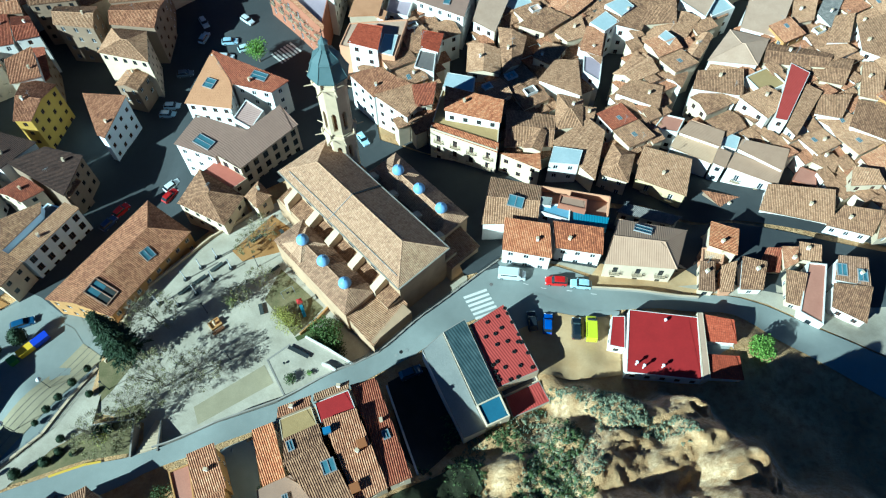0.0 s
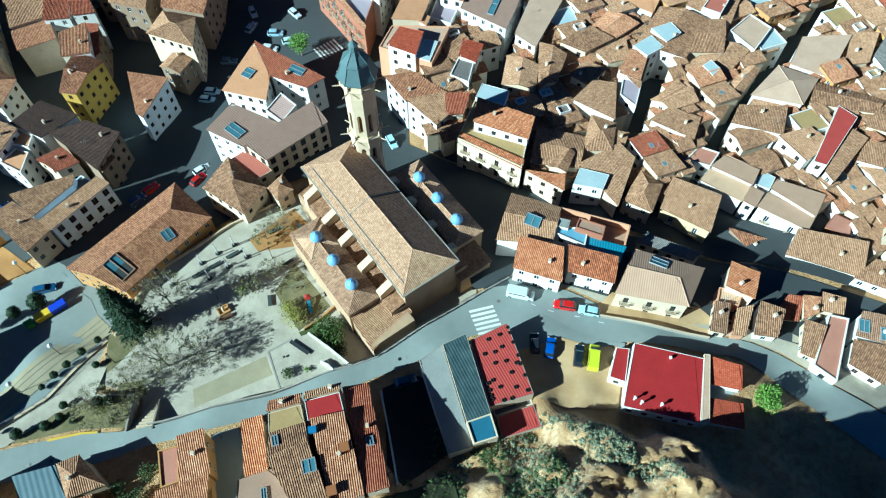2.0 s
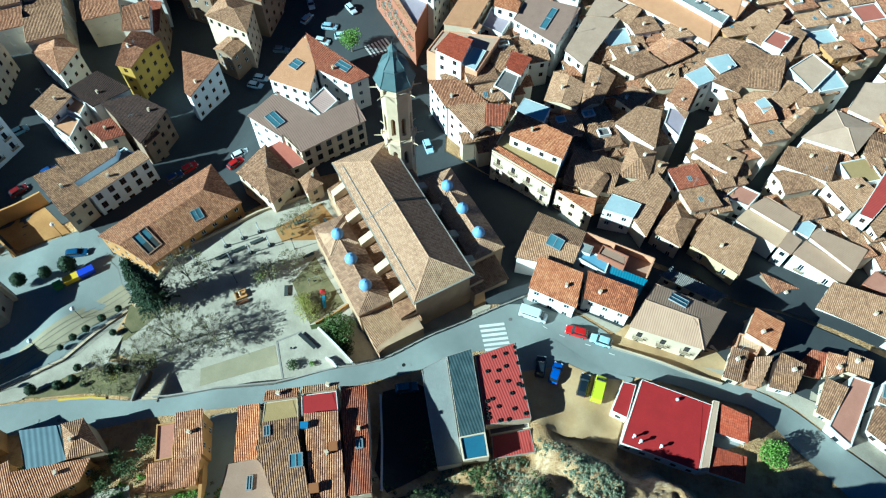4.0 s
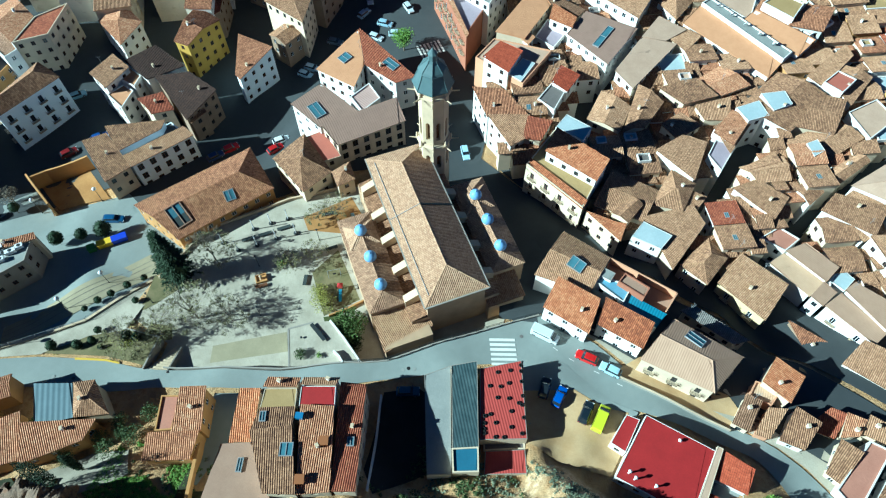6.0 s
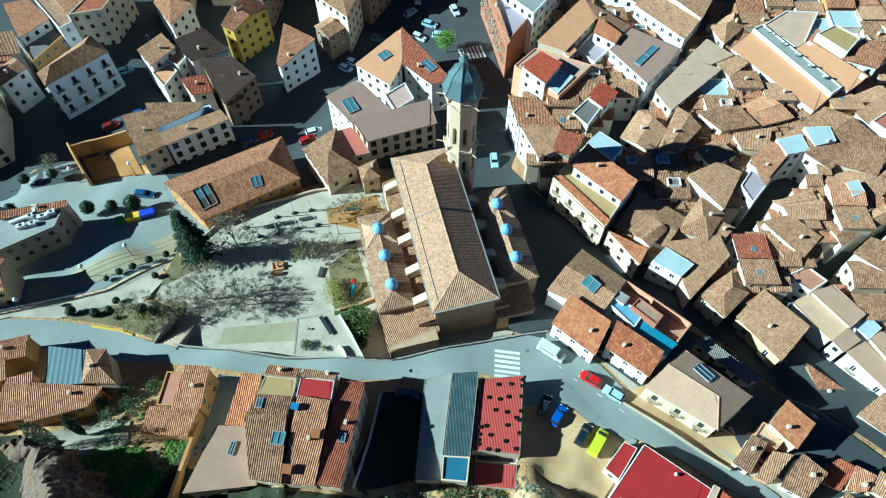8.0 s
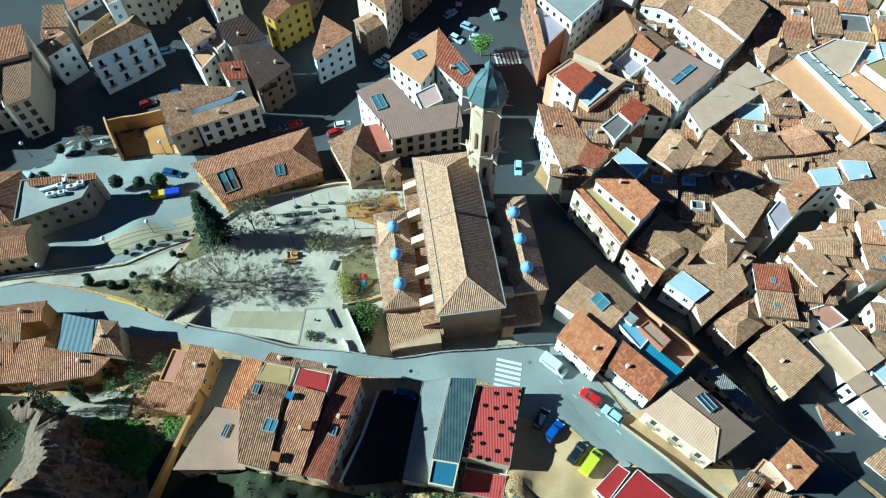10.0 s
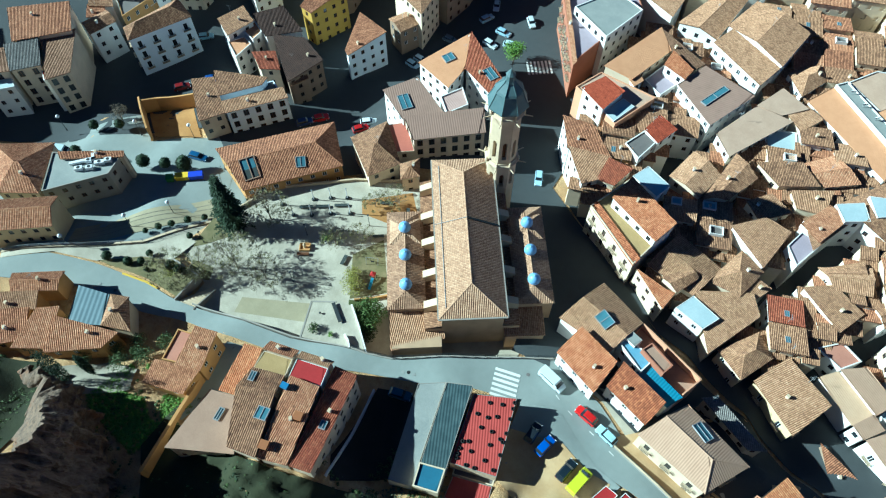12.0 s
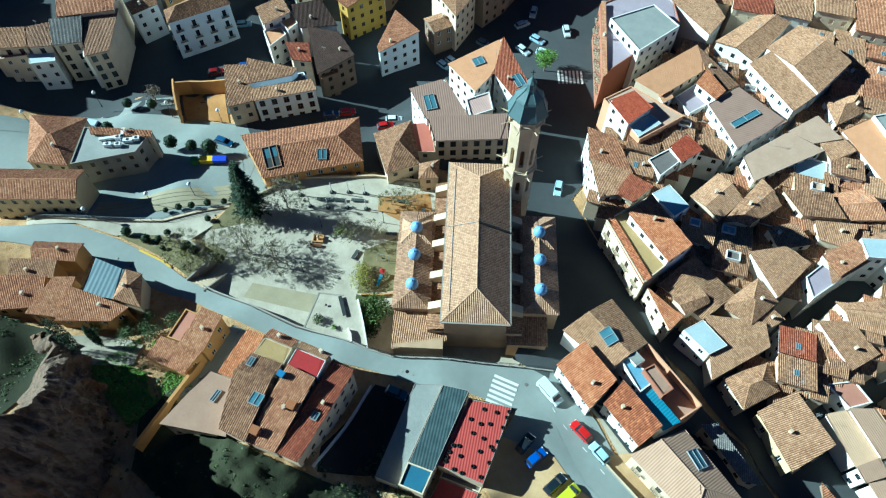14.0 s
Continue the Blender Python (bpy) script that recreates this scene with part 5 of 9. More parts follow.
house("house", [(-136.1, 44.7), (-131.9, 51.4), (-124.4, 46.9), (-128.3, 41.0)], -9, 3.5, "shed", 1.0, "greytile", "cream", "cream rendered town house with grey tile roof", "house", "tall")
house("house", [(-133.2, 52.3), (-128.9, 59.4), (-117.8, 50.2), (-120.1, 45.0)], -9, 3.0, "shed", 0.6, "browntile", "cream", "cream rendered town house with brown tile roof", "house", "tall")
house("house", [(-132.9, 62.3), (-132.2, 69.4), (-126.8, 68.6), (-127.7, 61.4)], -9, 1.0, "gable", 1.0, "tan", "white", "white rendered town house with weathered clay tile roof", "house")
house("house", [(-141.1, 89.8), (-138.8, 98.1), (-129.6, 94.5), (-128.4, 85.1)], -8, 4.0, "gable", 1.2, "terra", "white", "white rendered town house with terracotta tile roof", "house")
house("house", [(-127.9, 84.9), (-129.0, 94.3), (-124.7, 101.4), (-121.9, 90.5)], -8, 4.0, "flat", 0.0, "rust", "cream", "cream rendered town house with dark red tile roof", "house")
house("house", [(-118.4, 102.3), (-117.0, 110.3), (-108.1, 106.4), (-107.9, 97.4)], -9, 0.0, "hip", 1.2, "terra", "white", "white rendered town house with terracotta tile roof", "house")
house("house", [(-76.9, 115.5), (-75.2, 120.7), (-69.5, 119.8), (-71.3, 113.9)], -9, -1.0, "gable", 1.0, "tan", "taupe", "brown-grey rendered town house with weathered clay tile roof", "house")
house("house", [(-44.5, 145.3), (-38.7, 165.1), (-26.7, 153.9), (-28.6, 126.9)], -5, 5.6, "flat", 0.0, "lilac", "rosy", "brick-red rendered town house with lilac terrace roof", "house", True)
house("house", [(-6.9, 152.9), (-5.7, 160.1), (8.7, 156.5), (7.7, 148.5)], -5, 6.0, "shed", 1.0, "tan", "white", "white rendered town house with weathered clay tile roof", "house")
house("house", [(-7.1, 160.1), (-5.9, 172.5), (9.1, 170.4), (9.0, 156.1)], -5, 7.0, "gable", 1.2, "tan", "white", "white rendered town house with weathered clay tile roof", "house")
house("house", [(-17.2, 155.1), (-15.2, 170.5), (-8.2, 173.9), (-7.1, 155.8)], -5, 5.5, "gable", 1.2, "tan", "white", "white rendered town house with weathered clay tile roof", "house")
house("house", [(-40.7, 160.4), (-34.0, 171.6), (-20.3, 163.9), (-19.3, 156.0)], -5, 5.5, "shed", 1.0, "tan", "white", "white rendered town house with weathered clay tile roof", "house")
house("house", [(-21.3, 112.9), (-14.5, 115.1), (-6.7, 110.4), (-15.3, 106.5)], -5, 4.5, "shed", 0.8, "terra", "white", "white rendered town house with terracotta tile roof", "house")
house("house", [(-15.3, 106.5), (-6.7, 110.4), (-5.5, 103.9), (-7.7, 100.6)], -5, 4.5, "shed", 0.8, "tan", "white", "white rendered town house with weathered clay tile roof", "house")
house("house", [(-7.0, 109.5), (-1.4, 110.4), (-2.2, 104.6), (-6.0, 103.7)], -5, 4.5, "shed", 0.8, "rust", "cream", "cream rendered town house with dark red tile roof", "house")
house("house", [(11.7, 90.9), (17.0, 90.5), (20.4, 91.4), (20.3, 86.9)], -5, 4.0, "shed", 0.6, "orange", "cream", "cream rendered town house with orange clay tile roof", "house")
house("house", [(14.0, 103.8), (24.7, 102.0), (23.3, 93.3), (12.9, 93.5)], -5, 3.6, "gable", 0.7, "tan", "cream", "cream rendered town house with weathered clay tile roof", "house")
house("house", [(16.6, 92.4), (19.8, 97.7), (22.2, 96.7), (20.6, 91.3)], -5, 4.5, "gable", 0.6, "tan", "cream", "cream rendered town house with weathered clay tile roof", "house")
house("house", [(21.1, 110.7), (25.5, 117.3), (30.9, 117.6), (30.5, 106.5)], -5, 5.0, "shed", 0.6, "tan", "white", "white rendered town house with weathered clay tile roof", "house")
house("house", [(20.4, 118.5), (23.6, 123.6), (29.0, 122.3), (24.8, 116.2)], -5, 4.5, "shed", 0.6, "tan", "cream", "cream rendered town house with weathered clay tile roof", "house")
house("house", [(26.1, 127.1), (33.1, 132.6), (34.1, 125.9), (29.1, 124.0)], -5, 4.5, "shed", 0.6, "tan", "cream", "cream rendered town house with weathered clay tile roof", "house")
house("house", [(39.2, 114.4), (44.8, 121.3), (47.6, 115.9), (41.7, 112.8)], -5, 4.0, "gable", 0.8, "tan", "white", "white rendered town house with weathered clay tile roof", "house")
house("house", [(20.6, 160.2), (42.0, 148.0), (39.9, 142.2), (17.8, 152.7)], -5, 4.6, "shed", 0.6, "flatorange", "white", "white rendered terrace row with a tan strip roof", "house", True)
house("house", [(22.2, 162.4), (43.4, 150.9), (41.9, 147.6), (20.6, 159.8)], -5, 5.9, "flat", 0.0, "fibre", "white", "white walled roof terraces in a long row", "house")
house("house", [(25.9, 170.8), (32.9, 174.2), (32.6, 158.6), (22.4, 163.2)], -5, 5.2, "flat", 0.0, "pinkpale", "white", "white rendered town house with pale beige roof", "house")
house("house", [(5.2, 113.8), (5.8, 123.0), (13.3, 121.1), (12.9, 113.0)], -5, 5.0, "gable", 0.8, "tan", "cream", "cream rendered town house with weathered clay tile roof", "house")
house("house", [(13.4, 113.2), (13.0, 128.4), (19.6, 125.2), (17.5, 116.2)], -5, 5.0, "gable", 0.8, "tan", "cream", "cream rendered town house with weathered clay tile roof", "house")
house("house", [(17.4, 128.3), (24.8, 134.6), (30.5, 131.8), (23.9, 126.3)], -5, 5.0, "shed", 0.8, "tan", "cream", "cream rendered town house with weathered clay tile roof", "house")
house("house", [(24.8, 135.2), (29.1, 141.9), (36.7, 138.4), (31.1, 132.5)], -5, 4.5, "gable", 0.8, "terra", "cream", "cream rendered town house with terracotta tile roof", "house")
house("house", [(34.6, 129.2), (41.7, 145.0), (53.4, 141.8), (46.9, 127.7)], -5, 4.5, "gable", 1.2, "tan", "white", "white rendered town house with weathered clay tile roof", "house")
house("house", [(31.2, 122.1), (34.8, 128.5), (39.0, 128.0), (36.1, 116.8)], -5, 4.5, "shed", 0.6, "tan", "white", "white rendered town house with weathered clay tile roof", "house")
house("house", [(47.8, 145.6), (54.9, 159.9), (57.2, 157.3), (51.9, 144.1)], -5, 4.5, "shed", 0.6, "tan", "white", "white rendered town house with weathered clay tile roof", "house")
house("house", [(52.2, 145.0), (55.8, 153.5), (62.1, 152.0), (58.5, 141.2)], -5, 4.2, "gable", 0.8, "tan", "white", "white rendered town house with weathered clay tile roof", "house")
house("house", [(58.0, 138.8), (63.5, 145.3), (68.1, 141.0), (63.2, 132.6)], -5, 4.0, "flat", 0.0, "pinkpale", "white", "white rendered town house with pale beige roof", "house")
house("house", [(45.6, 125.0), (55.7, 135.8), (62.4, 133.4), (54.9, 122.5)], -5, 3.5, "gable", 0.8, "tan", "white", "white rendered town house with weathered clay tile roof", "house")
house("house", [(45.6, 178.5), (56.7, 187.8), (58.7, 177.3), (50.7, 172.7)], -5, 5.0, "gable", 1.0, "tan", "cream", "cream rendered town house with weathered clay tile roof", "house")
house("house", [(41.5, 162.6), (44.8, 172.0), (51.5, 166.2), (46.7, 159.3)], -5, 5.0, "flat", 0.0, "pinkpale", "white", "white rendered town house with pale beige roof", "house")
house("house", [(10.3, 158.6), (15.1, 166.0), (18.6, 162.4), (16.2, 153.8)], -5, 4.0, "hip", 1.5, "tan", "white", "white rendered town house with weathered clay tile roof", "house")
house("house", [(25.5, 108.3), (31.1, 106.6), (30.1, 98.8), (23.7, 97.8)], -5, 3.8, "hip", 1.2, "tan", "cream", "cream rendered town house with weathered clay tile roof", "house")
house("house", [(29.1, 100.2), (30.9, 104.8), (34.0, 104.9), (32.5, 100.1)], -5, 3.0, "shed", 0.6, "tan", "cream", "cream rendered town house with weathered clay tile roof", "house")
house("house", [(23.0, 94.4), (31.7, 101.3), (35.0, 97.8), (31.3, 84.8)], -5, 3.4, "shed", 0.5, "tan", "cream", "cream rendered town house with weathered clay tile roof", "house")
house("house", [(32.3, 87.1), (36.4, 95.3), (40.8, 92.2), (38.3, 84.7)], -5, 2.5, "hip", 1.2, "tan", "cream", "cream rendered town house with weathered clay tile roof", "house")
house("house", [(38.1, 108.1), (42.6, 112.6), (49.6, 110.9), (47.7, 104.3)], -5, 3.5, "shed", 0.8, "tan", "white", "white rendered town house with weathered clay tile roof", "house")
house("house", [(38.4, 114.2), (46.6, 120.9), (49.2, 114.9), (43.1, 111.7)], -5, 4.0, "gable", 1.0, "tan", "cream", "cream rendered town house with weathered clay tile roof", "house")
house("house", [(50.2, 113.6), (53.0, 118.0), (56.0, 114.9), (53.7, 110.4)], -5, 3.5, "gable", 0.6, "tan", "white", "white rendered town house with weathered clay tile roof", "house")
house("house", [(54.7, 118.8), (61.2, 127.5), (63.9, 126.5), (58.0, 117.1)], -5, 4.0, "gable", 0.8, "tan", "cream", "cream rendered town house with weathered clay tile roof", "house")
house("house", [(58.7, 113.3), (61.2, 117.2), (67.7, 116.7), (61.5, 110.6)], -5, 3.5, "shed", 0.6, "tan", "white", "white rendered town house with weathered clay tile roof", "house")
house("house", [(60.6, 108.5), (64.4, 112.9), (68.7, 109.6), (64.8, 105.9)], -5, 3.0, "gable", 0.8, "tan", "white", "white rendered town house with weathered clay tile roof", "house")
house("house", [(49.8, 66.7), (51.3, 72.1), (56.7, 70.8), (55.1, 65.0)], None, 6.5, "shed", 0.8, "orange", "cream", "cream rendered town house with orange clay tile roof", "house")
house("house", [(68.3, 68.9), (72.4, 68.1), (71.7, 64.7), (67.8, 65.2)], None, 4.5, "shed", 0.6, "tan", "cream", "cream rendered town house with weathered clay tile roof", "house")
house("house", [(62.4, 68.1), (65.3, 68.1), (63.8, 63.0), (58.8, 63.0)], None, 3.5, "shed", 0.6, "rust", "cream", "cream rendered town house with dark red tile roof", "house")
house("house", [(79.6, 77.5), (87.2, 76.0), (83.5, 70.7), (75.1, 73.3)], -4, 4.0, "shed", 1.0, "tan", "white", "white rendered town house with weathered clay tile roof", "house")
house("house", [(84.6, 87.4), (89.7, 86.7), (90.3, 83.2), (83.0, 82.8)], -4, 4.0, "shed", 0.6, "tan", "cream", "cream rendered town house with weathered clay tile roof", "house")
house("house", [(88.0, 78.5), (93.6, 78.5), (91.3, 71.9), (84.3, 70.1)], -4, 4.0, "gable", 0.6, "tan", "cream", "cream rendered town house with weathered clay tile roof", "house")
house("house", [(67.7, 127.6), (76.2, 124.4), (71.5, 115.8), (60.3, 117.4)], -4, 5.0, "hip", 1.5, "pinkpale", "white", "white rendered town house with pale beige roof", "house")
house("house", [(79.2, 116.6), (82.7, 113.5), (73.9, 99.2), (71.3, 99.9)], -4, 5.0, "flat", 0.0, "redmetal", "white", "low white rendered town house with red metal roof", "house")
house("house", [(65.0, 106.2), (72.0, 109.7), (76.7, 106.3), (70.3, 100.4)], -4, 4.5, "shed", 0.6, "tan", "white", "white rendered town house with weathered clay tile roof", "house")
house("house", [(57.6, 114.3), (68.0, 114.7), (66.3, 107.0), (55.5, 109.2)], -4, 4.5, "shed", 0.6, "tan", "white", "white rendered town house with weathered clay tile roof", "house")
house("house", [(75.4, 123.7), (90.3, 120.0), (87.2, 115.6), (73.2, 117.1)], -4, 4.5, "gable", 0.8, "tan", "cream", "cream rendered town house with weathered clay tile roof", "house")
house("house", [(74.1, 137.2), (85.7, 139.0), (78.4, 124.9), (70.3, 128.3)], -4, 5.0, "shed", 0.8, "pinkpale", "white", "white rendered town house with pale beige roof", "house")
house("house", [(81.1, 110.1), (83.9, 107.8), (75.0, 95.4), (73.6, 98.2)], -4, 4.5, "shed", 0.5, "tan", "white", "white rendered town house with weathered clay tile roof", "house")
house("house", [(88.9, 119.2), (94.3, 118.0), (89.6, 110.1), (84.4, 111.6)], -4, 4.5, "gable", 0.6, "tan", "cream", "cream rendered town house with weathered clay tile roof", "house")
house("house", [(85.9, 140.0), (92.4, 140.9), (88.4, 130.9), (82.5, 129.2)], -4, 5.0, "shed", 0.5, "tan", "cream", "cream rendered town house with weathered clay tile roof", "house")
house("house", [(89.5, 132.7), (94.3, 140.9), (99.2, 140.9), (91.8, 128.3)], -4, 5.0, "shed", 0.5, "greytile", "white", "white rendered town house with grey tile roof", "house")
house("house", [(93.5, 131.8), (98.6, 132.7), (94.5, 123.2), (89.2, 123.2)], -4, 5.0, "shed", 0.5, "tan", "white", "white rendered town house with weathered clay tile roof", "house")
house("house", [(95.8, 117.2), (101.0, 116.4), (96.6, 105.5), (92.1, 107.0)], -4, 4.5, "shed", 0.5, "tan", "cream", "cream rendered town house with weathered clay tile roof", "house")
house("house", [(83.3, 107.3), (90.6, 107.3), (86.4, 100.7), (80.8, 102.1)], -4, 4.2, "shed", 0.5, "tan", "white", "white rendered town house with weathered clay tile roof", "house")
house("house", [(91.5, 106.0), (98.2, 104.5), (94.9, 94.5), (87.6, 98.7)], -4, 4.0, "shed", 0.5, "tan", "white", "white rendered town house with weathered clay tile roof", "house")
house("house", [(98.1, 129.2), (106.1, 132.7), (102.0, 117.5), (96.7, 120.7)], -4, 5.0, "shed", 0.5, "tan", "white", "white rendered town house with weathered clay tile roof", "house")
house("house", [(51.5, 141.5), (57.3, 142.4), (55.8, 130.6), (47.2, 129.7)], -5, 4.5, "gable", 0.8, "tan", "cream", "cream rendered town house with weathered clay tile roof", "house")
house("house", [(-25.2, 33.1), (-20.3, 35.0), (-20.2, 33.3), (-25.0, 31.3)], None, 15.0, "shed", -0.4, "terra", "cream", "cream rendered town house with terracotta tile roof", "house")
house("house", [(-24.9, 31.3), (-20.2, 33.3), (-19.0, 30.5), (-24.0, 28.2)], None, 14.5, "flat", 0.0, "yellowfloor", "cream", "low cream walled roof terrace with a yellow floor", "house")
house("house", [(-23.7, 28.1), (-18.7, 30.4), (-17.4, 27.1), (-23.0, 24.3)], None, 15.6, "shed", -0.5, "tan", "cream", "cream rendered town house with weathered clay tile roof", "house")
house("house", [(-19.9, 35.2), (-14.6, 37.4), (-14.6, 36.0), (-19.8, 33.9)], None, 15.0, "shed", -0.4, "tan", "cream", "cream rendered town house with weathered clay tile roof", "house")
house("house", [(-19.8, 33.9), (-14.7, 36.0), (-13.4, 33.1), (-18.5, 30.7)], None, 14.5, "flat", 0.0, "redpaint", "white", "low white walled roof terrace with a red floor", "house")
house("house", [(-42.5, 25.0), (-39.4, 26.3), (-37.6, 20.8), (-40.1, 19.5)], None, 8.3, "flat", 0.0, "salmonflat", "ochre", "ochre walled roof terrace with a salmon floor", "house")
house("house", [(34.5, 76.6), (36.7, 78.6), (47.6, 75.6), (45.0, 73.7)], None, 3.5, "shed", 0.3, "greytile", "cream", "cream rendered town house with grey tile roof", "house")
house("house", [(0.2, 98.4), (0.5, 105.3), (13.0, 101.9), (12.0, 95.6)], None, 8.6, "shed", 0.7, "orange", "white", "white rendered town house with orange clay tile roof", "house")
house("house", [(-0.1, 107.2), (1.0, 111.6), (7.1, 110.1), (6.4, 105.9)], None, 7.0, "flat", 0.0, "bluecoat", "white", "low white rendered town house with pale blue coated flat roof", "house")
house("house", [(9.4, 39.5), (15.7, 42.4), (16.3, 40.8), (10.1, 37.9)], None, 5.2, "flat", 0.0, "greyflat", "cream", "cream rendered town house with grey roof", "house")
house("house", [(5.4, 35.4), (9.3, 37.3), (10.8, 33.6), (7.0, 31.9)], None, 8.8, "flat", 0.0, "bluepaint", "cream", "cream rendered town house with blue painted roof", "house")
house("house", [(-81.0, 137.2), (-68.4, 139.1), (-68.7, 129.2), (-79.9, 130.5)], -9, 4.0, "gable", 1.2, "terra", "taupe", "brown-grey rendered town house with terracotta tile roof", "house")
house("house", [(-79.3, 129.7), (-70.6, 128.5), (-68.0, 118.4), (-80.6, 121.6)], -9, 3.5, "hip", 1.2, "tan", "cream", "cream rendered town house with weathered clay tile roof", "house")
house("house", [(-95.6, 138.0), (-85.0, 138.0), (-84.0, 130.3), (-94.1, 131.6)], -9, 3.0, "gable", 1.2, "tan", "taupe", "brown-grey rendered town house with weathered clay tile roof", "house")
house("house", [(-101.6, 119.2), (-96.5, 123.4), (-91.7, 114.4), (-98.1, 112.0)], -9, 3.0, "shed", 0.6, "terra", "white", "white rendered town house with terracotta tile roof", "house")
house("house", [(-105.4, 134.3), (-100.8, 134.6), (-96.0, 127.7), (-101.4, 125.9)], -9, 3.0, "gable", 0.8, "rust", "white", "white rendered town house with dark red tile roof", "house")
house("house", [(-112.2, 135.3), (-106.1, 134.9), (-101.9, 125.6), (-108.2, 123.9)], -9, 2.5, "shed", 0.8, "rust", "white", "white rendered town house with dark red tile roof", "house")
house("house", [(-112.6, 141.2), (-106.9, 143.1), (-102.7, 135.7), (-109.2, 134.7)], -9, 3.0, "gable", 0.8, "terra", "taupe", "brown-grey rendered town house with terracotta tile roof", "house")
house("house", [(-104.4, 144.7), (-92.0, 145.7), (-90.2, 139.1), (-101.4, 137.2)], -9, 4.0, "gable", 0.8, "tan", "taupe", "brown-grey rendered town house with weathered clay tile roof", "house")
house("house", [(-84.6, 148.3), (-71.0, 150.3), (-68.6, 138.8), (-81.1, 136.9)], -9, 5.0, "gable", 1.0, "tan", "taupe", "brown-grey rendered town house with weathered clay tile roof", "house")
house("house", [(-99.9, 125.8), (-95.9, 126.6), (-92.0, 117.4), (-93.0, 115.0)], -9, 0.0, "shed", 0.8, "rust", "taupe", "brown-grey rendered town house with dark red tile roof", "house")
house("house", [(-2.3, 97.8), (11.6, 91.9), (11.3, 89.8), (-2.7, 96.1)], None, 6.0, "shed", 0.5, "orange", "cream", "cream rendered town house with orange clay tile roof", "house")
house("house", [(-37.9, 140.3), (-33.6, 151.8), (-24.8, 150.0), (-26.3, 136.5)], -4, 8.2, "flat", 0.0, "fibre", "white", "white rendered town house with pale grey fibre-cement roof", "house")
house("house", [(-44.4, 145.4), (-43.6, 146.2), (-27.9, 127.5), (-27.9, 125.8)], -4, 6.3, "shed", 0.4, "terra", "rosy", "brick-red facade range with balconies and a tile eave", "house", True)
house("house", [(-128.2, 47.9), (-125.3, 53.3), (-118.5, 50.3), (-121.8, 44.9)], -8, 1.5, "flat", 0.0, "redpaint", "white", "white rendered town house with red painted flat roof", "house")
house("house", [(-135.1, 36.6), (-131.4, 41.5), (-126.8, 39.6), (-130.3, 34.5)], -8, 0.5, "flat", 0.0, "bluecoat", "white", "low white rendered town house with pale blue coated flat roof", "house")
house("house", [(-139.9, 31.6), (-136.3, 36.5), (-133.1, 35.3), (-136.4, 30.2)], -8, 0.5, "flat", 0.0, "rosepaint", "cream", "cream rendered town house with rose painted flat roof", "house")
house("house", [(-97.4, 34.4), (-86.9, 43.8), (-85.7, 42.8), (-95.5, 33.6)], -4, 4.6, "shed", 0.3, "terra", "cream", "cream rendered town house with terracotta tile roof", "house")
house("house", [(33.1, 162.1), (47.8, 156.7), (45.0, 150.6), (30.6, 157.4)], -4, 5.6, "shed", 0.9, "flatorange", "white", "white rendered town house with a broad smooth orange roof", "house")
house("house", [(33.9, 167.4), (45.1, 163.0), (43.2, 158.6), (32.8, 162.2)], -4, 5.4, "shed", 0.5, "terra", "white", "white rendered town house with terracotta tile roof", "house")
house("house", [(37.2, 168.5), (43.3, 166.8), (41.7, 160.3), (34.1, 163.3)], -4, 7.5, "flat", 0.0, "yellowfloor", "white", "white rendered town house with yellow terrace roof", "house")
house("house", [(44.5, 169.0), (50.9, 170.5), (49.2, 160.4), (41.1, 159.5)], -4, 6.2, "gable", 0.6, "terra", "white", "white rendered town house with terracotta tile roof", "house")
house("house", [(34.6, 129.0), (38.9, 133.1), (41.7, 129.5), (37.8, 126.1)], -4, 5.7, "flat", 0.0, "bluecoat", "white", "low white rendered town house with pale blue coated flat roof", "house")
house("house", [(38.9, 135.1), (43.7, 138.0), (45.9, 134.6), (42.3, 131.0)], -4, 5.9, "flat", 0.0, "bluecoat", "white", "low white rendered town house with pale blue coated flat roof", "house")
house("house", [(22.0, 88.6), (23.3, 93.0), (29.4, 91.9), (28.1, 88.0)], -4, 4.2, "flat", 0.0, "bluecoat", "white", "low white rendered town house with pale blue coated flat roof", "house")
house("house", [(51.4, 144.2), (54.0, 149.2), (58.2, 147.9), (55.7, 142.4)], -4, 5.6, "flat", 0.0, "rosepaint", "white", "white rendered town house with rose painted flat roof", "house")
house("house", [(50.3, 124.9), (52.3, 126.9), (54.2, 124.4), (52.3, 121.9)], -4, 5.4, "flat", 0.0, "bluecoat", "white", "low white rendered town house with pale blue coated flat roof", "house")
house("house", [(-106.4, 84.9), (-105.2, 92.3), (-99.7, 90.7), (-100.7, 83.0)], -9, 1.8, "shed", 0.8, "tan", "white", "white rendered town house with weathered clay tile roof", "house")
house("house", [(-101.3, 82.8), (-99.6, 87.0), (-96.2, 86.2), (-95.5, 80.6)], -9, -0.6, "flat", 0.0, "flatorange", "white", "white rendered town house with smooth orange roof", "house")
house("house", [(-100.9, 87.6), (-101.3, 92.0), (-96.9, 90.5), (-96.3, 87.0)], -9, 0.0, "flat", 0.0, "flatorange", "white", "white rendered town house with smooth orange roof", "house")
house("house", [(-102.4, 92.2), (-98.5, 99.5), (-88.4, 96.8), (-94.1, 89.4)], -9, 1.0, "shed", 0.6, "darkbrown", "white", "white rendered town house with dark brown tile roof", "house")
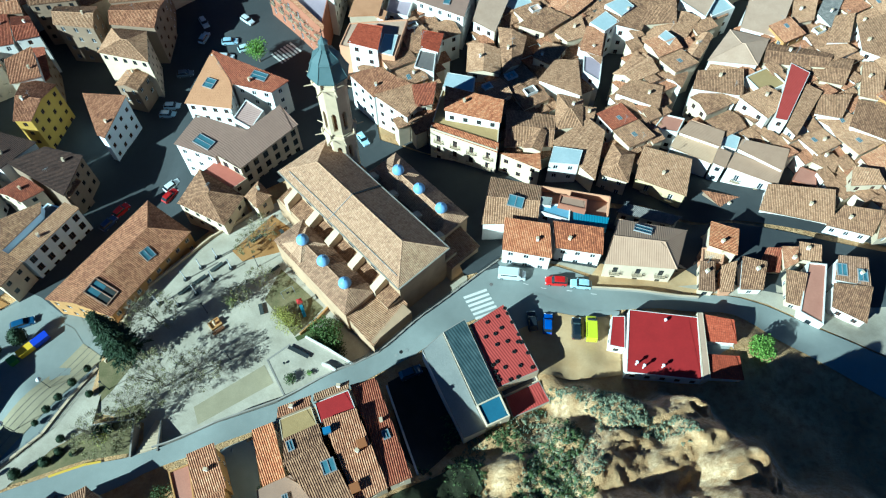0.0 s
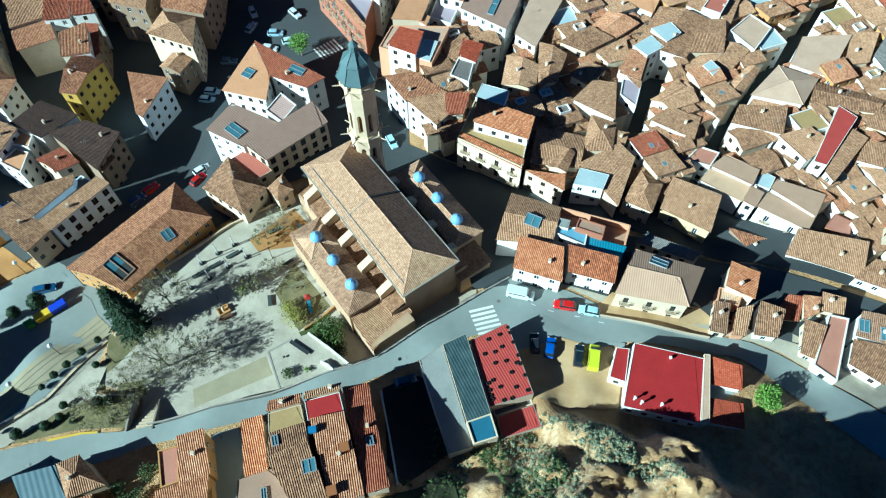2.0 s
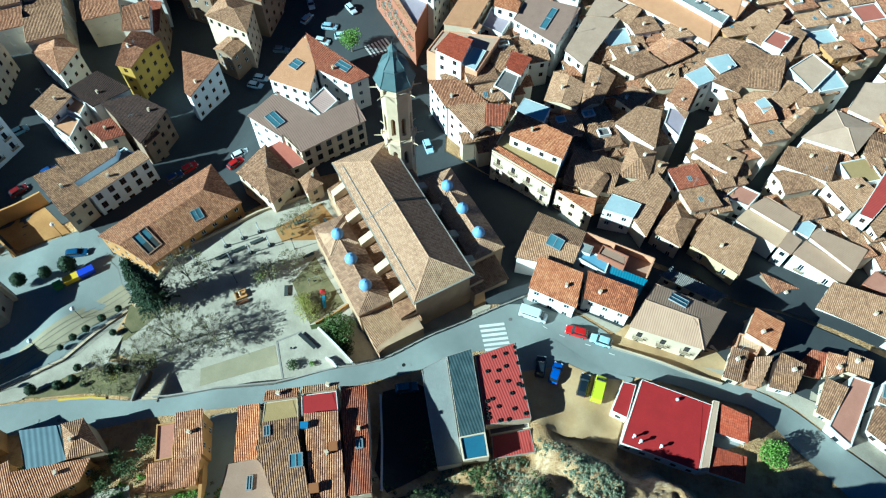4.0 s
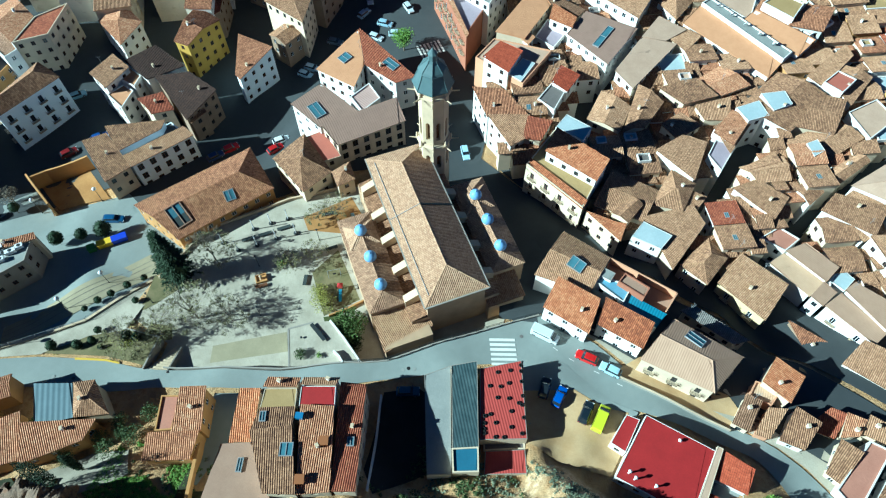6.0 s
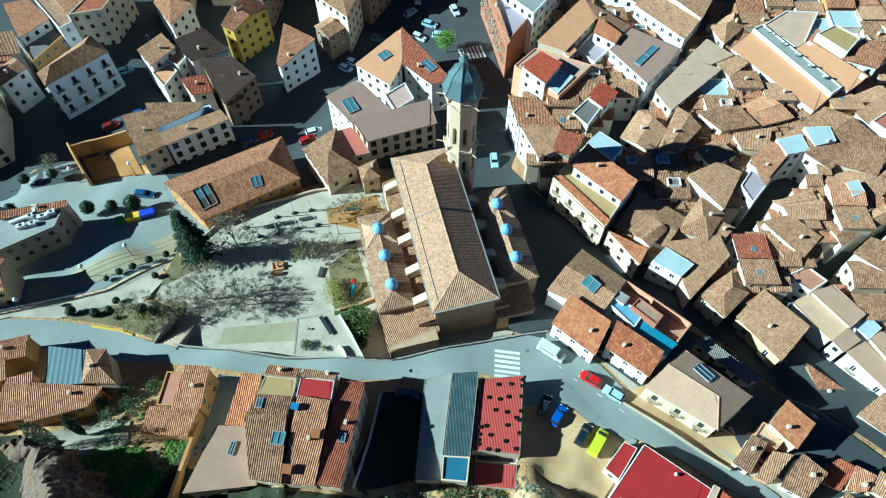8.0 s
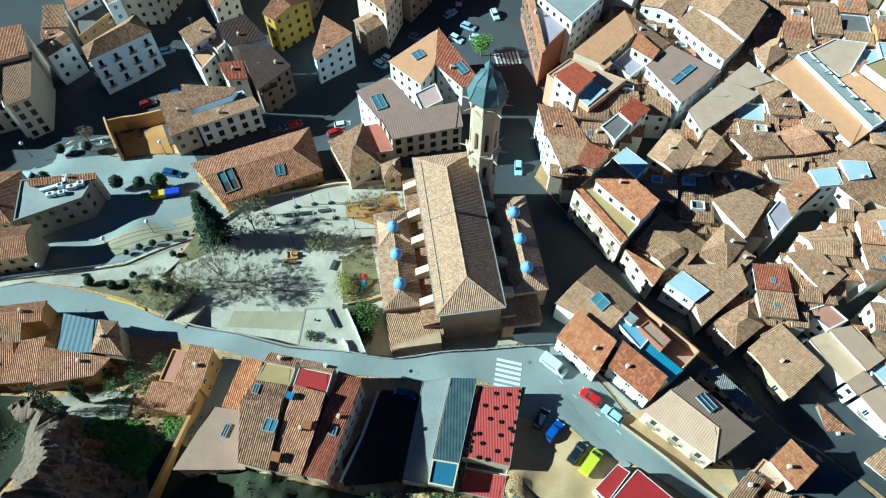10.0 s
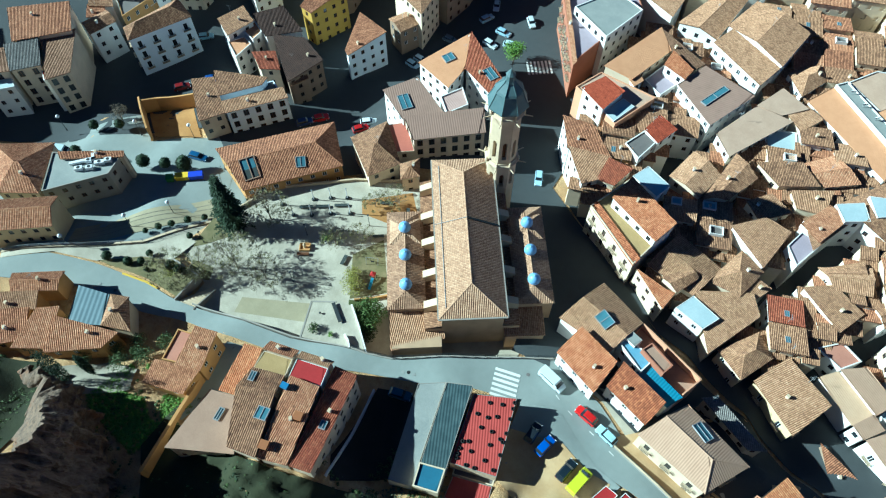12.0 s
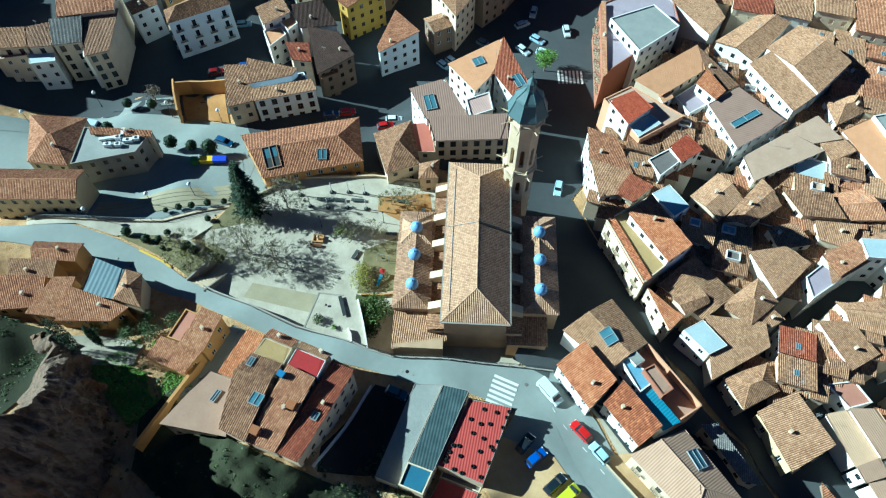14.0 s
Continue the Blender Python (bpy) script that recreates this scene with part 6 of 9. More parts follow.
house("house", [(-92.8, 90.7), (-86.1, 95.3), (-77.3, 93.0), (-78.5, 82.4)], -9, 1.0, "shed", 0.5, "darkbrown", "taupe", "brown-grey rendered town house with dark brown tile roof", "house")
house("house", [(-93.5, 84.0), (-89.2, 88.1), (-83.5, 84.5), (-87.5, 81.4)], -9, 0.2, "gable", 0.7, "rust", "cream", "cream rendered town house with dark red tile roof", "house")
house("house", [(-84.9, 86.9), (-83.2, 90.9), (-76.9, 87.4), (-78.1, 82.9)], -9, -0.5, "shed", 0.5, "tan", "taupe", "brown-grey rendered town house with weathered clay tile roof", "house")
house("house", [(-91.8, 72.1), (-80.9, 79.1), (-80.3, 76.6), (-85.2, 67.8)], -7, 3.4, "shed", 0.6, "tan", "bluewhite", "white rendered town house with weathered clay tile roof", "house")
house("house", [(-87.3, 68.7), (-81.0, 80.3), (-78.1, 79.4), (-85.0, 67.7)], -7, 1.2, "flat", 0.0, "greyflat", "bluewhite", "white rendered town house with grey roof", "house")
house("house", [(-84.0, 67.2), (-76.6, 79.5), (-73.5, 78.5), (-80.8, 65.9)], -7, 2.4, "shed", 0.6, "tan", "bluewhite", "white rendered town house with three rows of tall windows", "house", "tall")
house("house", [(-145.7, 52.0), (-136.2, 63.5), (-127.4, 57.9), (-135.0, 46.4)], -9, 4.8, "shed", 0.6, "terra", "cream", "cream rendered town house with terracotta tile roof", "house")
house("house", [(-145.5, 80.2), (-141.5, 84.6), (-132.2, 82.4), (-133.6, 73.8)], -8, 3.0, "shed", 0.8, "terra", "white", "white rendered town house with terracotta tile roof", "house")
house("house", [(-137.0, 75.3), (-135.5, 84.1), (-128.6, 82.3), (-128.1, 70.9)], -8, 0.0, "flat", 0.0, "greyflat", "ochre", "ochre rendered town house with grey roof", "house")
house("house", [(-143.0, 72.5), (-138.8, 75.7), (-131.9, 71.3), (-137.1, 67.2)], -8, 1.0, "shed", 0.6, "tan", "white", "white rendered town house with weathered clay tile roof", "house")
house("house", [(-138.2, 67.6), (-134.7, 70.5), (-131.1, 68.1), (-134.9, 64.7)], -8, 0.2, "shed", 0.5, "terra", "white", "white rendered town house with terracotta tile roof", "house")
house("house", [(-140.4, 85.4), (-137.3, 90.0), (-125.9, 84.0), (-126.9, 80.7)], -8, 3.4, "flat", 0.0, "browntile", "white", "white rendered town house with brown tile roof", "house")
house("house", [(-22.4, 130.3), (-19.1, 150.1), (-13.3, 145.1), (-15.3, 131.2)], -5, 6.0, "shed", 0.5, "flatorange", "cream", "cream rendered town house with terracotta tile roof", "house")
house("house", [(-18.7, 149.9), (-4.8, 145.9), (-6.2, 142.3), (-13.3, 145.1)], -5, 6.0, "shed", 0.4, "browntile", "cream", "cream rendered town house with brown tile roof", "house")
house("house", [(-4.7, 145.7), (8.4, 144.3), (5.0, 130.7), (-6.6, 136.7)], -5, 6.0, "shed", 0.5, "brownmetal", "white", "white rendered town house with grey tile roof", "house")
house("house", [(-12.5, 144.1), (-5.8, 141.7), (-5.9, 138.2), (-12.0, 139.2)], -5, 6.8, "shed", 0.5, "orange", "white", "white rendered town house with orange clay tile roof", "house")
house("house", [(-17.8, 132.1), (-17.2, 135.3), (-13.3, 133.4), (-14.0, 130.3)], -5, 5.4, "shed", 0.4, "flatorange", "white", "white rendered town house with orange clay tile roof", "house")
house("house", [(-13.9, 135.3), (-13.0, 142.4), (-7.3, 139.3), (-8.5, 133.5)], -5, 3.5, "flat", 0.0, "lilac", "white", "white rendered town house with lilac terrace roof", "house")
house("house", [(-23.9, 121.5), (-22.1, 129.0), (-8.3, 130.4), (-11.0, 117.8)], -5, 5.4, "flat", 0.0, "pinkpale", "peach", "peach coloured town house with pale beige roof", "house")
house("house", [(-21.6, 119.7), (-19.6, 126.1), (-13.9, 125.5), (-14.6, 117.8)], -4, 7.8, "shed", 0.5, "redorange", "white", "white rendered town house with terracotta tile roof", "house")
house("house", [(-14.8, 119.0), (-13.6, 125.1), (-10.4, 124.7), (-11.5, 118.0)], -4, 5.9, "flat", 0.0, "bluecoat", "white", "low white rendered town house with pale blue coated flat roof", "house")
house("house", [(-6.6, 115.3), (-5.3, 121.0), (-1.5, 120.7), (-2.1, 113.5)], -5, 4.8, "flat", 0.0, "greyflat", "white", "white rendered town house with grey roof", "house")
house("house", [(-5.2, 120.4), (-4.8, 126.0), (0.2, 125.3), (-1.0, 119.2)], -5, 5.8, "shed", 0.5, "redorange", "white", "white rendered town house with orange clay tile roof", "house")
house("house", [(7.0, 130.2), (10.0, 143.3), (18.2, 144.6), (12.2, 126.6)], -5, 5.0, "shed", 0.4, "pinkpale", "white", "white rendered town house with pale beige roof", "house")
house("house", [(9.9, 143.2), (12.0, 151.7), (19.2, 150.0), (15.6, 144.4)], -5, 5.2, "shed", 0.4, "pinkpale", "cream", "cream rendered town house with pale beige roof", "house")
house("house", [(15.0, 146.1), (18.5, 151.0), (23.0, 149.8), (20.7, 143.4)], -5, 4.6, "shed", 0.5, "tan", "cream", "cream rendered town house with weathered clay tile roof", "house")
house("house", [(31.4, 120.3), (33.9, 128.4), (38.3, 127.7), (36.2, 118.8)], -5, 5.0, "shed", 0.5, "terra", "white", "white rendered town house with terracotta tile roof", "house")
house("house", [(31.7, 114.6), (32.4, 119.5), (36.9, 119.8), (35.2, 111.4)], -5, 4.2, "flat", 0.0, "lilac", "white", "white rendered town house with lilac terrace roof", "house")
house("house", [(-77.1, 11.9), (-69.9, 18.7), (-67.4, 15.4), (-73.8, 9.5)], None, 6.0, "gable", 0.8, "terra", "ochre", "ochre rendered town house with terracotta tile roof", "house")
house("house", [(-76.6, 6.6), (-69.7, 13.1), (-67.2, 10.6), (-73.5, 4.6)], None, 5.8, "shed", 0.7, "tan", "ochre", "ochre rendered town house with weathered clay tile roof", "house")
house("house", [(-74.2, 3.4), (-67.6, 10.1), (-63.2, 5.7), (-68.5, -0.9)], None, 6.2, "shed", 0.8, "terra", "ochre", "ochre rendered town house with terracotta tile roof", "house")
house("house", [(42.9, 94.4), (52.7, 90.8), (50.1, 81.9), (40.2, 86.6)], -5, 1.6, "shed", 1.0, "tan", "yellowpale", "pale yellow town house with worn clay tiles and a balcony", "house", True)
house("house", [(46.0, 99.9), (49.2, 104.1), (53.5, 102.7), (51.2, 98.7)], -5, 1.6, "flat", 0.0, "salmonflat", "white", "white rendered apartment house with a pinkish flat roof", "house")
house("house", [(50.9, 98.0), (54.4, 101.6), (61.3, 98.6), (59.4, 94.3)], -5, 2.4, "shed", 0.5, "taupesheet", "white", "white rendered apartment house with a smooth taupe sheet roof", "house")
house("house", [(48.7, 94.7), (51.0, 98.2), (59.2, 94.6), (57.1, 90.4)], -5, 1.5, "shed", 0.4, "sandsheet", "white", "white rendered apartment house with a sand coloured sheet roof", "house", True)
house("house", [(60.2, 95.5), (61.8, 99.4), (64.8, 97.7), (63.2, 94.3)], -5, 1.4, "flat", 0.0, "bluecoat", "white", "low white flat-roofed link with a pale blue coating", "house")
house("house", [(57.0, 90.1), (59.0, 94.3), (61.8, 93.1), (59.6, 89.0)], -5, 1.9, "shed", 0.4, "taupesheet", "white", "white rendered apartment house with a smooth taupe sheet roof", "house")
house("house", [(62.7, 93.5), (64.3, 96.1), (74.1, 93.7), (71.2, 87.8)], -5, 2.4, "shed", 0.5, "taupesheet", "white", "white rendered apartment house with a smooth taupe sheet roof", "house")
house("house", [(59.9, 89.3), (62.5, 93.3), (71.7, 88.5), (69.6, 84.8)], -5, 1.5, "shed", 0.4, "taupesheet", "white", "white rendered apartment house with yellow balcony niches below the roof", "house", True)
house("house", [(67.4, 84.7), (80.7, 83.0), (78.6, 74.9), (64.3, 78.6)], -4, 1.5, "shed", 0.9, "tan", "white", "long white rendered house with one broad clay tile slope", "house")
house("house", [(73.7, 86.8), (76.3, 90.5), (79.3, 88.9), (78.2, 84.9)], -5, 0.5, "flat", 0.0, "salmonflat", "rosy", "low brick-red house with a salmon flat roof", "house")
house("house", [(78.2, 90.6), (80.9, 97.4), (84.6, 91.4), (82.4, 88.0)], -5, 1.5, "shed", 0.6, "tan", "cream", "cream rendered house with a lichened clay tile roof", "house")
house("house", [(55.0, 85.7), (63.5, 83.6), (62.4, 79.8), (58.9, 80.9)], -5, -2.0, "shed", 0.6, "terra", "taupe", "low house with a crumbling brown tile roof", "house")
house("house", [(48.1, 64.1), (50.8, 63.9), (49.8, 57.8), (46.8, 58.2)], None, 5.5, "shed", 0.5, "browntile", "cream", "narrow cream house with a dark brown tile roof by the road", "house")
house("house", [(51.9, 63.1), (55.0, 64.1), (53.1, 57.9), (50.6, 57.8)], None, 5.5, "shed", 0.5, "tan", "peach", "narrow peach house with pale clay tiles by the road", "house")
house("house", [(56.2, 65.0), (60.6, 63.8), (58.7, 58.2), (54.5, 58.3)], None, 5.5, "shed", 0.7, "tan", "white", "white rendered house with a pale clay tile slope by the road", "house")
house("house", [(64.0, 62.5), (67.7, 61.6), (65.1, 55.0), (62.5, 56.0)], None, 5.0, "shed", 0.6, "tan", "cream", "cream house with a pale clay tile slope by the road", "house")
house("house", [(68.6, 64.2), (72.1, 63.8), (67.9, 51.3), (64.3, 53.9)], None, 5.0, "flat", 0.0, "salmonflat", "white", "white rendered house with a long salmon flat roof", "house")
house("house", [(64.7, 67.8), (68.0, 67.8), (67.2, 64.5), (64.3, 63.1)], None, 4.6, "shed", 0.5, "terra", "cream", "small cream house with clay tiles behind the road row", "house")
house("house", [(74.0, 65.0), (79.2, 64.4), (78.5, 58.8), (72.3, 60.2)], None, 5.8, "shed", 0.8, "browntile", "white", "white rendered house with two skylights in dark tiles", "house")
house("house", [(72.1, 59.7), (78.9, 58.7), (75.9, 51.7), (70.6, 55.0)], None, 5.0, "shed", 0.7, "tan", "white", "white rendered house with a pale clay tile slope and curved yard", "house")
house("house", [(45.7, 52.4), (51.1, 51.3), (50.8, 46.9), (45.3, 47.4)], None, 7.2, "shed", 0.3, "redorange", "white", "white walled workshop wing with an orange-red tile roof", "house")
house("house", [(45.5, 47.6), (50.7, 47.1), (50.5, 44.5), (45.2, 44.8)], None, 5.6, "flat", 0.0, "fibre", "white", "low white walled light well of the workshop", "house")
house("house", [(45.1, 45.0), (50.7, 44.6), (50.4, 40.2), (44.6, 40.6)], None, 7.2, "shed", -0.3, "redorange", "white", "white walled workshop wing with an orange-red tile roof", "house")
house("house", [(44.72, 52.5), (45.75, 52.5), (44.75, 40.5), (43.36, 40.0)], None, 7.75, "flat", 0.0, "pinkpale", "cream", "low cream rendered party wall of the workshop", "wall")
house("house", [(18.2, 73.7), (18.7, 75.6), (24.6, 75.2), (24.0, 71.5)], None, 8.0, "flat", 0.0, "skycoat", "white", "white rendered roof terrace with a sky blue coating", "house")
house("house", [(24.3, 73.9), (31.8, 72.5), (30.7, 69.3), (23.1, 70.2)], None, 7.6, "shed", 0.3, "teal", "white", "white rendered link with a teal sheet roof", "house")
house("house", [(18.9, 75.4), (19.4, 80.0), (32.7, 77.4), (31.6, 72.8)], None, 6.2, "flat", 0.0, "brownflat", "peach", "peach coloured town house with a sunken brown roof terrace", "house")
house("house", [(22.6, 76.9), (27.6, 75.6), (27.1, 73.2), (21.9, 74.6)], None, 9.2, "flat", 0.0, "brownflat", "rosy", "brick-edged stair block with a brown flat roof", "house")
house("shed", [(18.4, 76.9), (21.1, 76.5), (20.7, 74.6), (18.2, 75.0)], None, 8.8, "flat", 0.0, "fibre", "white", "small white cabin on the roof terrace", "shed")
house("house", [(49.3, 67.4), (53.8, 67.4), (52.6, 64.0), (48.6, 64.0)], None, 5.0, "flat", 0.0, "sandsheet", "peach", "small peach house with a tan flat roof", "house")
skylight(73.9, 62.1, 1.8, 2.4, -0.15)
skylight(77.4, 60.9, 1.8, 2.4, -0.15)
skylight(13.9, 75.3, 3.0, 2.3, -0.28)
skylight(-49.6, 92.3, 2.5, 4.1, 1.04)
skylight(-51.8, 109.9, 2.6, 2.4, 1.20)
skylight(-41.1, 112.1, 2.2, 3.6, 1.23)
skylight(-16.4, 23.9, 2.0, 2.1, 0.41)
skylight(-8.5, 28.9, 1.1, 1.5, 0.39)
skylight(-22.6, 19.6, 0.9, 2.2, 0.36)
skylight(-22.4, 27.0, 1.0, 1.7, 0.43)
skylight(37.1, 68.5, 2.1, 3.3, 1.19)
skylight(-63.1, 58.3, 3.4, 5.0, 1.10)
skylight(-56.5, 66.7, 2.1, 2.4, 0.86)
skylight(1.6, 138.7, 7.5, 1.6, 1.34)
fill_blocks()
for spec in SPECS:
    raise_house(spec)


# ---- the square and the park ----
def thing(name, label, category, x, y, z=None, rz=0.0, group=""):
    ob = holder(name, (x, y, land(x, y) if z is None else z), rz)
    return tagged(ob, label, category, group)


def cyl(r, z0, z1, n=10, r2=None, c=(0, 0)):
    return lathe([(r, z0), (r if r2 is None else r2, z1)], n, 0, c)


def laid(name, pts, mat, label, category, lift=0.02):
    draped(name, pts, mat, label, category, lift + 0.07, 2.5)


def draped(name, pts, mat, label, category, lift=0.08, step=1.2):
    """A patch of another surface on the sloping ground."""
    bm = bmesh.new()
    xs, ys = [p[0] for p in pts], [p[1] for p in pts]
    line = resample([(*p,) for p in pts + pts[:1]], 1.0)[:-1]
    vs = [bm.verts.new((p.x, p.y, 0)) for p in line]
    bm.faces.new(vs)
    for k in range(int((max(xs) - min(xs)) / step) + 1):
        bmesh.ops.bisect_plane(bm, geom=bm.verts[:] + bm.edges[:] + bm.faces[:], plane_co=(min(xs) + k * step, 0, 0), plane_no=(1, 0, 0))
    for k in range(int((max(ys) - min(ys)) / step) + 1):
        bmesh.ops.bisect_plane(bm, geom=bm.verts[:] + bm.edges[:] + bm.faces[:], plane_co=(0, min(ys) + k * step, 0), plane_no=(0, 1, 0))
    for v in bm.verts:
        v.co.z = lie(v.co.x, v.co.y) + rough(v.co.x, v.co.y) + lift
    me = bpy.data.meshes.new(name)
    bm.normal_update()
    bm.to_mesh(me)
    bm.free()
    me.materials.append(MT[mat])
    for f_ in me.polygons:
        f_.use_smooth = True
    return tagged(piece(name, me), label, category, kind="structure")


laid("street", [(-17, 113), (-9, 100), (9, 91), (22, 86), (42, 82), (58, 77), (98, 68), (112, 100), (112, 150), (62, 192), (0, 182), (-24, 150)], "shadeasphalt", "shade-darkened paving of the narrow old town lanes", "street")
laid("street", [(44, 81), (58, 76), (98, 66), (95, 56), (70, 56), (52, 60), (28, 64), (18, 66), (12, 72), (20, 84)], "shadeasphalt", "shade-darkened asphalt lanes between the eastern houses", "street")
laid("street", WEST, "shadeasphalt", "shade-darkened asphalt lanes between the western houses", "street")
laid("street", [(-24, 175), (-18, 120), (-14, 100), (-27, 92), (-40, 84), (-62, 63), (-73, 57), (-80, 62), (-95, 68), (-104, 60.5), (-125, 42), (-150, 20), (-200, 45), (-185, 105), (-122, 104), (-106, 122), (-98, 142), (-82, 144), (-70, 160)], "shadeasphalt", "shade-darkened asphalt streets between the houses", "street")
laid("church_yard", [(6.6, 62.4), (11, 66.4), (13, 72), (9, 80), (2, 86), (-8, 92), (-14, 90), (-4, 78), (4, 70)], "shadeasphalt", "shade-darkened paved yard beside the church", "yard", 0.06)
laid("street", [(-34, 93), (-20, 104), (-8, 99), (10, 91), (24, 85), (34, 79), (46, 76), (48, 70), (33, 72), (19, 80), (9, 82.5), (7, 70), (11, 64), (4, 62), (-2, 80), (-14, 84), (-24, 86)], "shadeasphalt", "shade-darkened asphalt between the church and the old town", "street", 0.0)
laid("pavement", [(-126, 22), (-112, 44), (-103.5, 57.6), (-95, 52.2), (-85, 61), (-72.5, 77), (-66, 76), (-60, 58), (-61.5, 47), (-69, 33), (-87, 14), (-100, 8)], "asphalt", "pale asphalt and paving round the western square", "pavement", -0.05)
laid("parking_lot", [(-101, 47), (-88, 56.5), (-80, 61), (-71, 58.5), (-66, 52), (-68, 44), (-78, 28), (-84, 24), (-96, 30), (-106, 40)], "asphalt", "pale asphalt round the parking lot", "parking lot", -0.02)
laid("pavement", [(9.5, 66.5), (12, 72), (20, 70.5), (31, 69), (47, 68), (64, 60), (62, 56.6), (46, 59.4), (28, 62.3), (22, 64.6)], "paving", "pale pavement along the houses by the road", "pavement", -0.02)
draped("court", [(-104.2, 58.1), (-97.6, 66.4), (-85.9, 60.3), (-94.9, 53.7)], "orangeearth", "walled court of bare orange earth", "yard", 0.12)
laid("pavement", [(44, 60), (54, 58.2), (60, 56.4), (64, 54.2), (75, 47.4), (95, 36.7), (100, 56), (70, 57), (52, 61)], "paving", "grey paving before the eastern houses", "pavement", 0.04)
draped("garden_path", [(-60.6, 2.6), (-55.8, 6.8), (-50.3, 12.9), (-44.0, 15.6), (-41.4, 12.3), (-47.5, 5.7), (-52.6, 2.9), (-57.3, 2.0)], "gravel", "pale gravelly ground of the hillside garden", "garden", 0.16, 0.8)
draped("yard", [(27, 61), (28, 59.8), (47, 58), (50, 60), (46, 64), (30, 65)], "earth", "ochre earth yard behind the garden wall", "yard", 0.1)
draped("path", [(-88.6, 12.8), (-81.5, 19.8), (-68.6, 33), (-62.8, 45.6), (-60.6, 46), (-60.3, 37.2), (-60.2, 34.2), (-66.1, 30.8), (-71.5, 24.2), (-80, 19.8), (-87, 12)], "paving", "pale paved footpath up to the square", "path", 0.1)
draped("promenade", [(-83.2, 26.1), (-79.7, 32.4), (-67.5, 51.0), (-62.7, 47.9), (-74.0, 30.4), (-79.3, 22.0)], "sand", "pale stone promenade with long paving joints", "path", 0.1)
draped("parking_lot", [(-93, 31), (-85, 42), (-73, 55.5), (-70, 54), (-67.5, 51.0), (-79.7, 32.4), (-83.2, 26.1)], "asphalt", "dark asphalt parking lot with refuse containers", "parking lot", 0.09)
draped("road", [(-135, 16), (-127, 23), (-116, 33), (-101, 46.2), (-87.7, 56), (-79.9, 60.5), (-74.5, 57), (-90, 47.5), (-98, 42.5), (-118, 24), (-130, 10)], "asphalt", "pale asphalt road beside the round trees", "road", 0.1)
draped("parking_apron", [(10.9, 56), (17.6, 58.2), (27, 54.6), (32, 54.3), (31, 48), (22, 45), (14, 45)], "asphalt", "pale asphalt apron between road and parking ground", "parking ground", 0.09)
draped("parking_ground", [(12.6, 50.2), (20.8, 54.1), (26.7, 52.9), (30.5, 53.6), (31.5, 48), (30.5, 42), (22, 41), (15.5, 42)], "earth", "sandy parking ground behind the sheds", "parking ground", 0.14)
draped("yard", [(-9.5, 41), (-4.5, 44), (0, 43), (3, 31), (-3, 24), (-6, 27)], "yardearth", "walled yard between the houses, its floor darkened for shade", "yard", 0.12)
flat("dry_bed", [(-62.3, 46.2), (-57.4, 49), (-56, 46), (-58.6, 41), (-60.4, 38.6)], 0.03, "scrub", "dry earth bed under the conifer", "garden")
flat("dry_bed", [(-57, 37.4), (-53, 38.6), (-51.4, 36.2), (-53, 35.2), (-57, 35.2)], 0.03, "scrub", "dry yellow grass bed under a bare tree", "garden")
draped("alley", [(-34.8, 29.6), (-31.3, 31.4), (-28.8, 23.4), (-28.3, 19.6), (-31.2, 19.0), (-32.7, 25.5)], "asphalt", "narrow paved alley between the houses", "alley", 0.15)
# two grass drapes, coloured dark to deepen the shade round the rock
draped("rough_grass", [(-76, -9), (-60, -12), (-47, -12), (-49, -3), (-54, 3), (-60, 4.5), (-67, 0), (-74, -3)], "shadegrass", "rough grass darkened for shade on the slope west of the rock", "grass", 0.3, 0.75)
draped("rough_grass", [(-33, 19.5), (-29.5, 14), (-24, 16.5), (-17, 16.6), (-8, 20.3), (-2, 23.5), (4, 27), (6, 22), (-2, 13), (-12, 5), (-24, 3), (-31, 8)], "shadegrass", "grass darkened for shade on the slope behind the houses", "grass", 0.32, 0.75)
draped("lane", [(-36.6, 29.6), (-32.6, 31.4), (-29.4, 23.2), (-29.6, 15), (-32, 14.5), (-33.6, 20.5)], "asphalt", "short pale asphalt lane beside the row of houses", "lane", 0.09)
flat("earth_court", [(-41.9, 69.8), (-35, 78.3), (-28.5, 73.2), (-32, 69.6), (-39.5, 67.4)], 0.03, "orangeearth", "orange earth playing court in the square", "playground")
flat("sand_court", [(-42.3, 34.9), (-43.6, 38.0), (-32.3, 45.8), (-30.2, 42.4)], 0.03, "sand", "yellowish sand bowling court", "playground")
flat("play_garden", [(-34, 59), (-31.6, 65.6), (-22.6, 57.2), (-27.4, 51.4)], 0.03, "scrub", "grassy sand play garden beside the church", "garden")
flat("upper_terrace", [(-30.8, 45.3), (-27.2, 48.2), (-24.7, 49.6), (-20.7, 47.4), (-15.9, 44.3), (-18.5, 43.3), (-27.1, 39.0)], 3.6, "paving", "raised paved corner of the square beside the road", "square")
flat("garden", [(-27.4, 51.2), (-23.5, 53.5), (-19, 48.5), (-22.5, 45.5)], 0.03, "grass", "grassy corner with a large shrub", "garden")
draped("planter_bed", [(-71.3, 24.4), (-66.1, 30.4), (-60, 34.2), (-52.5, 35.0), (-51.9, 29.4), (-59.2, 28.4)], "scrub", "dry grassy planted bed beside the road", "garden", 0.35)


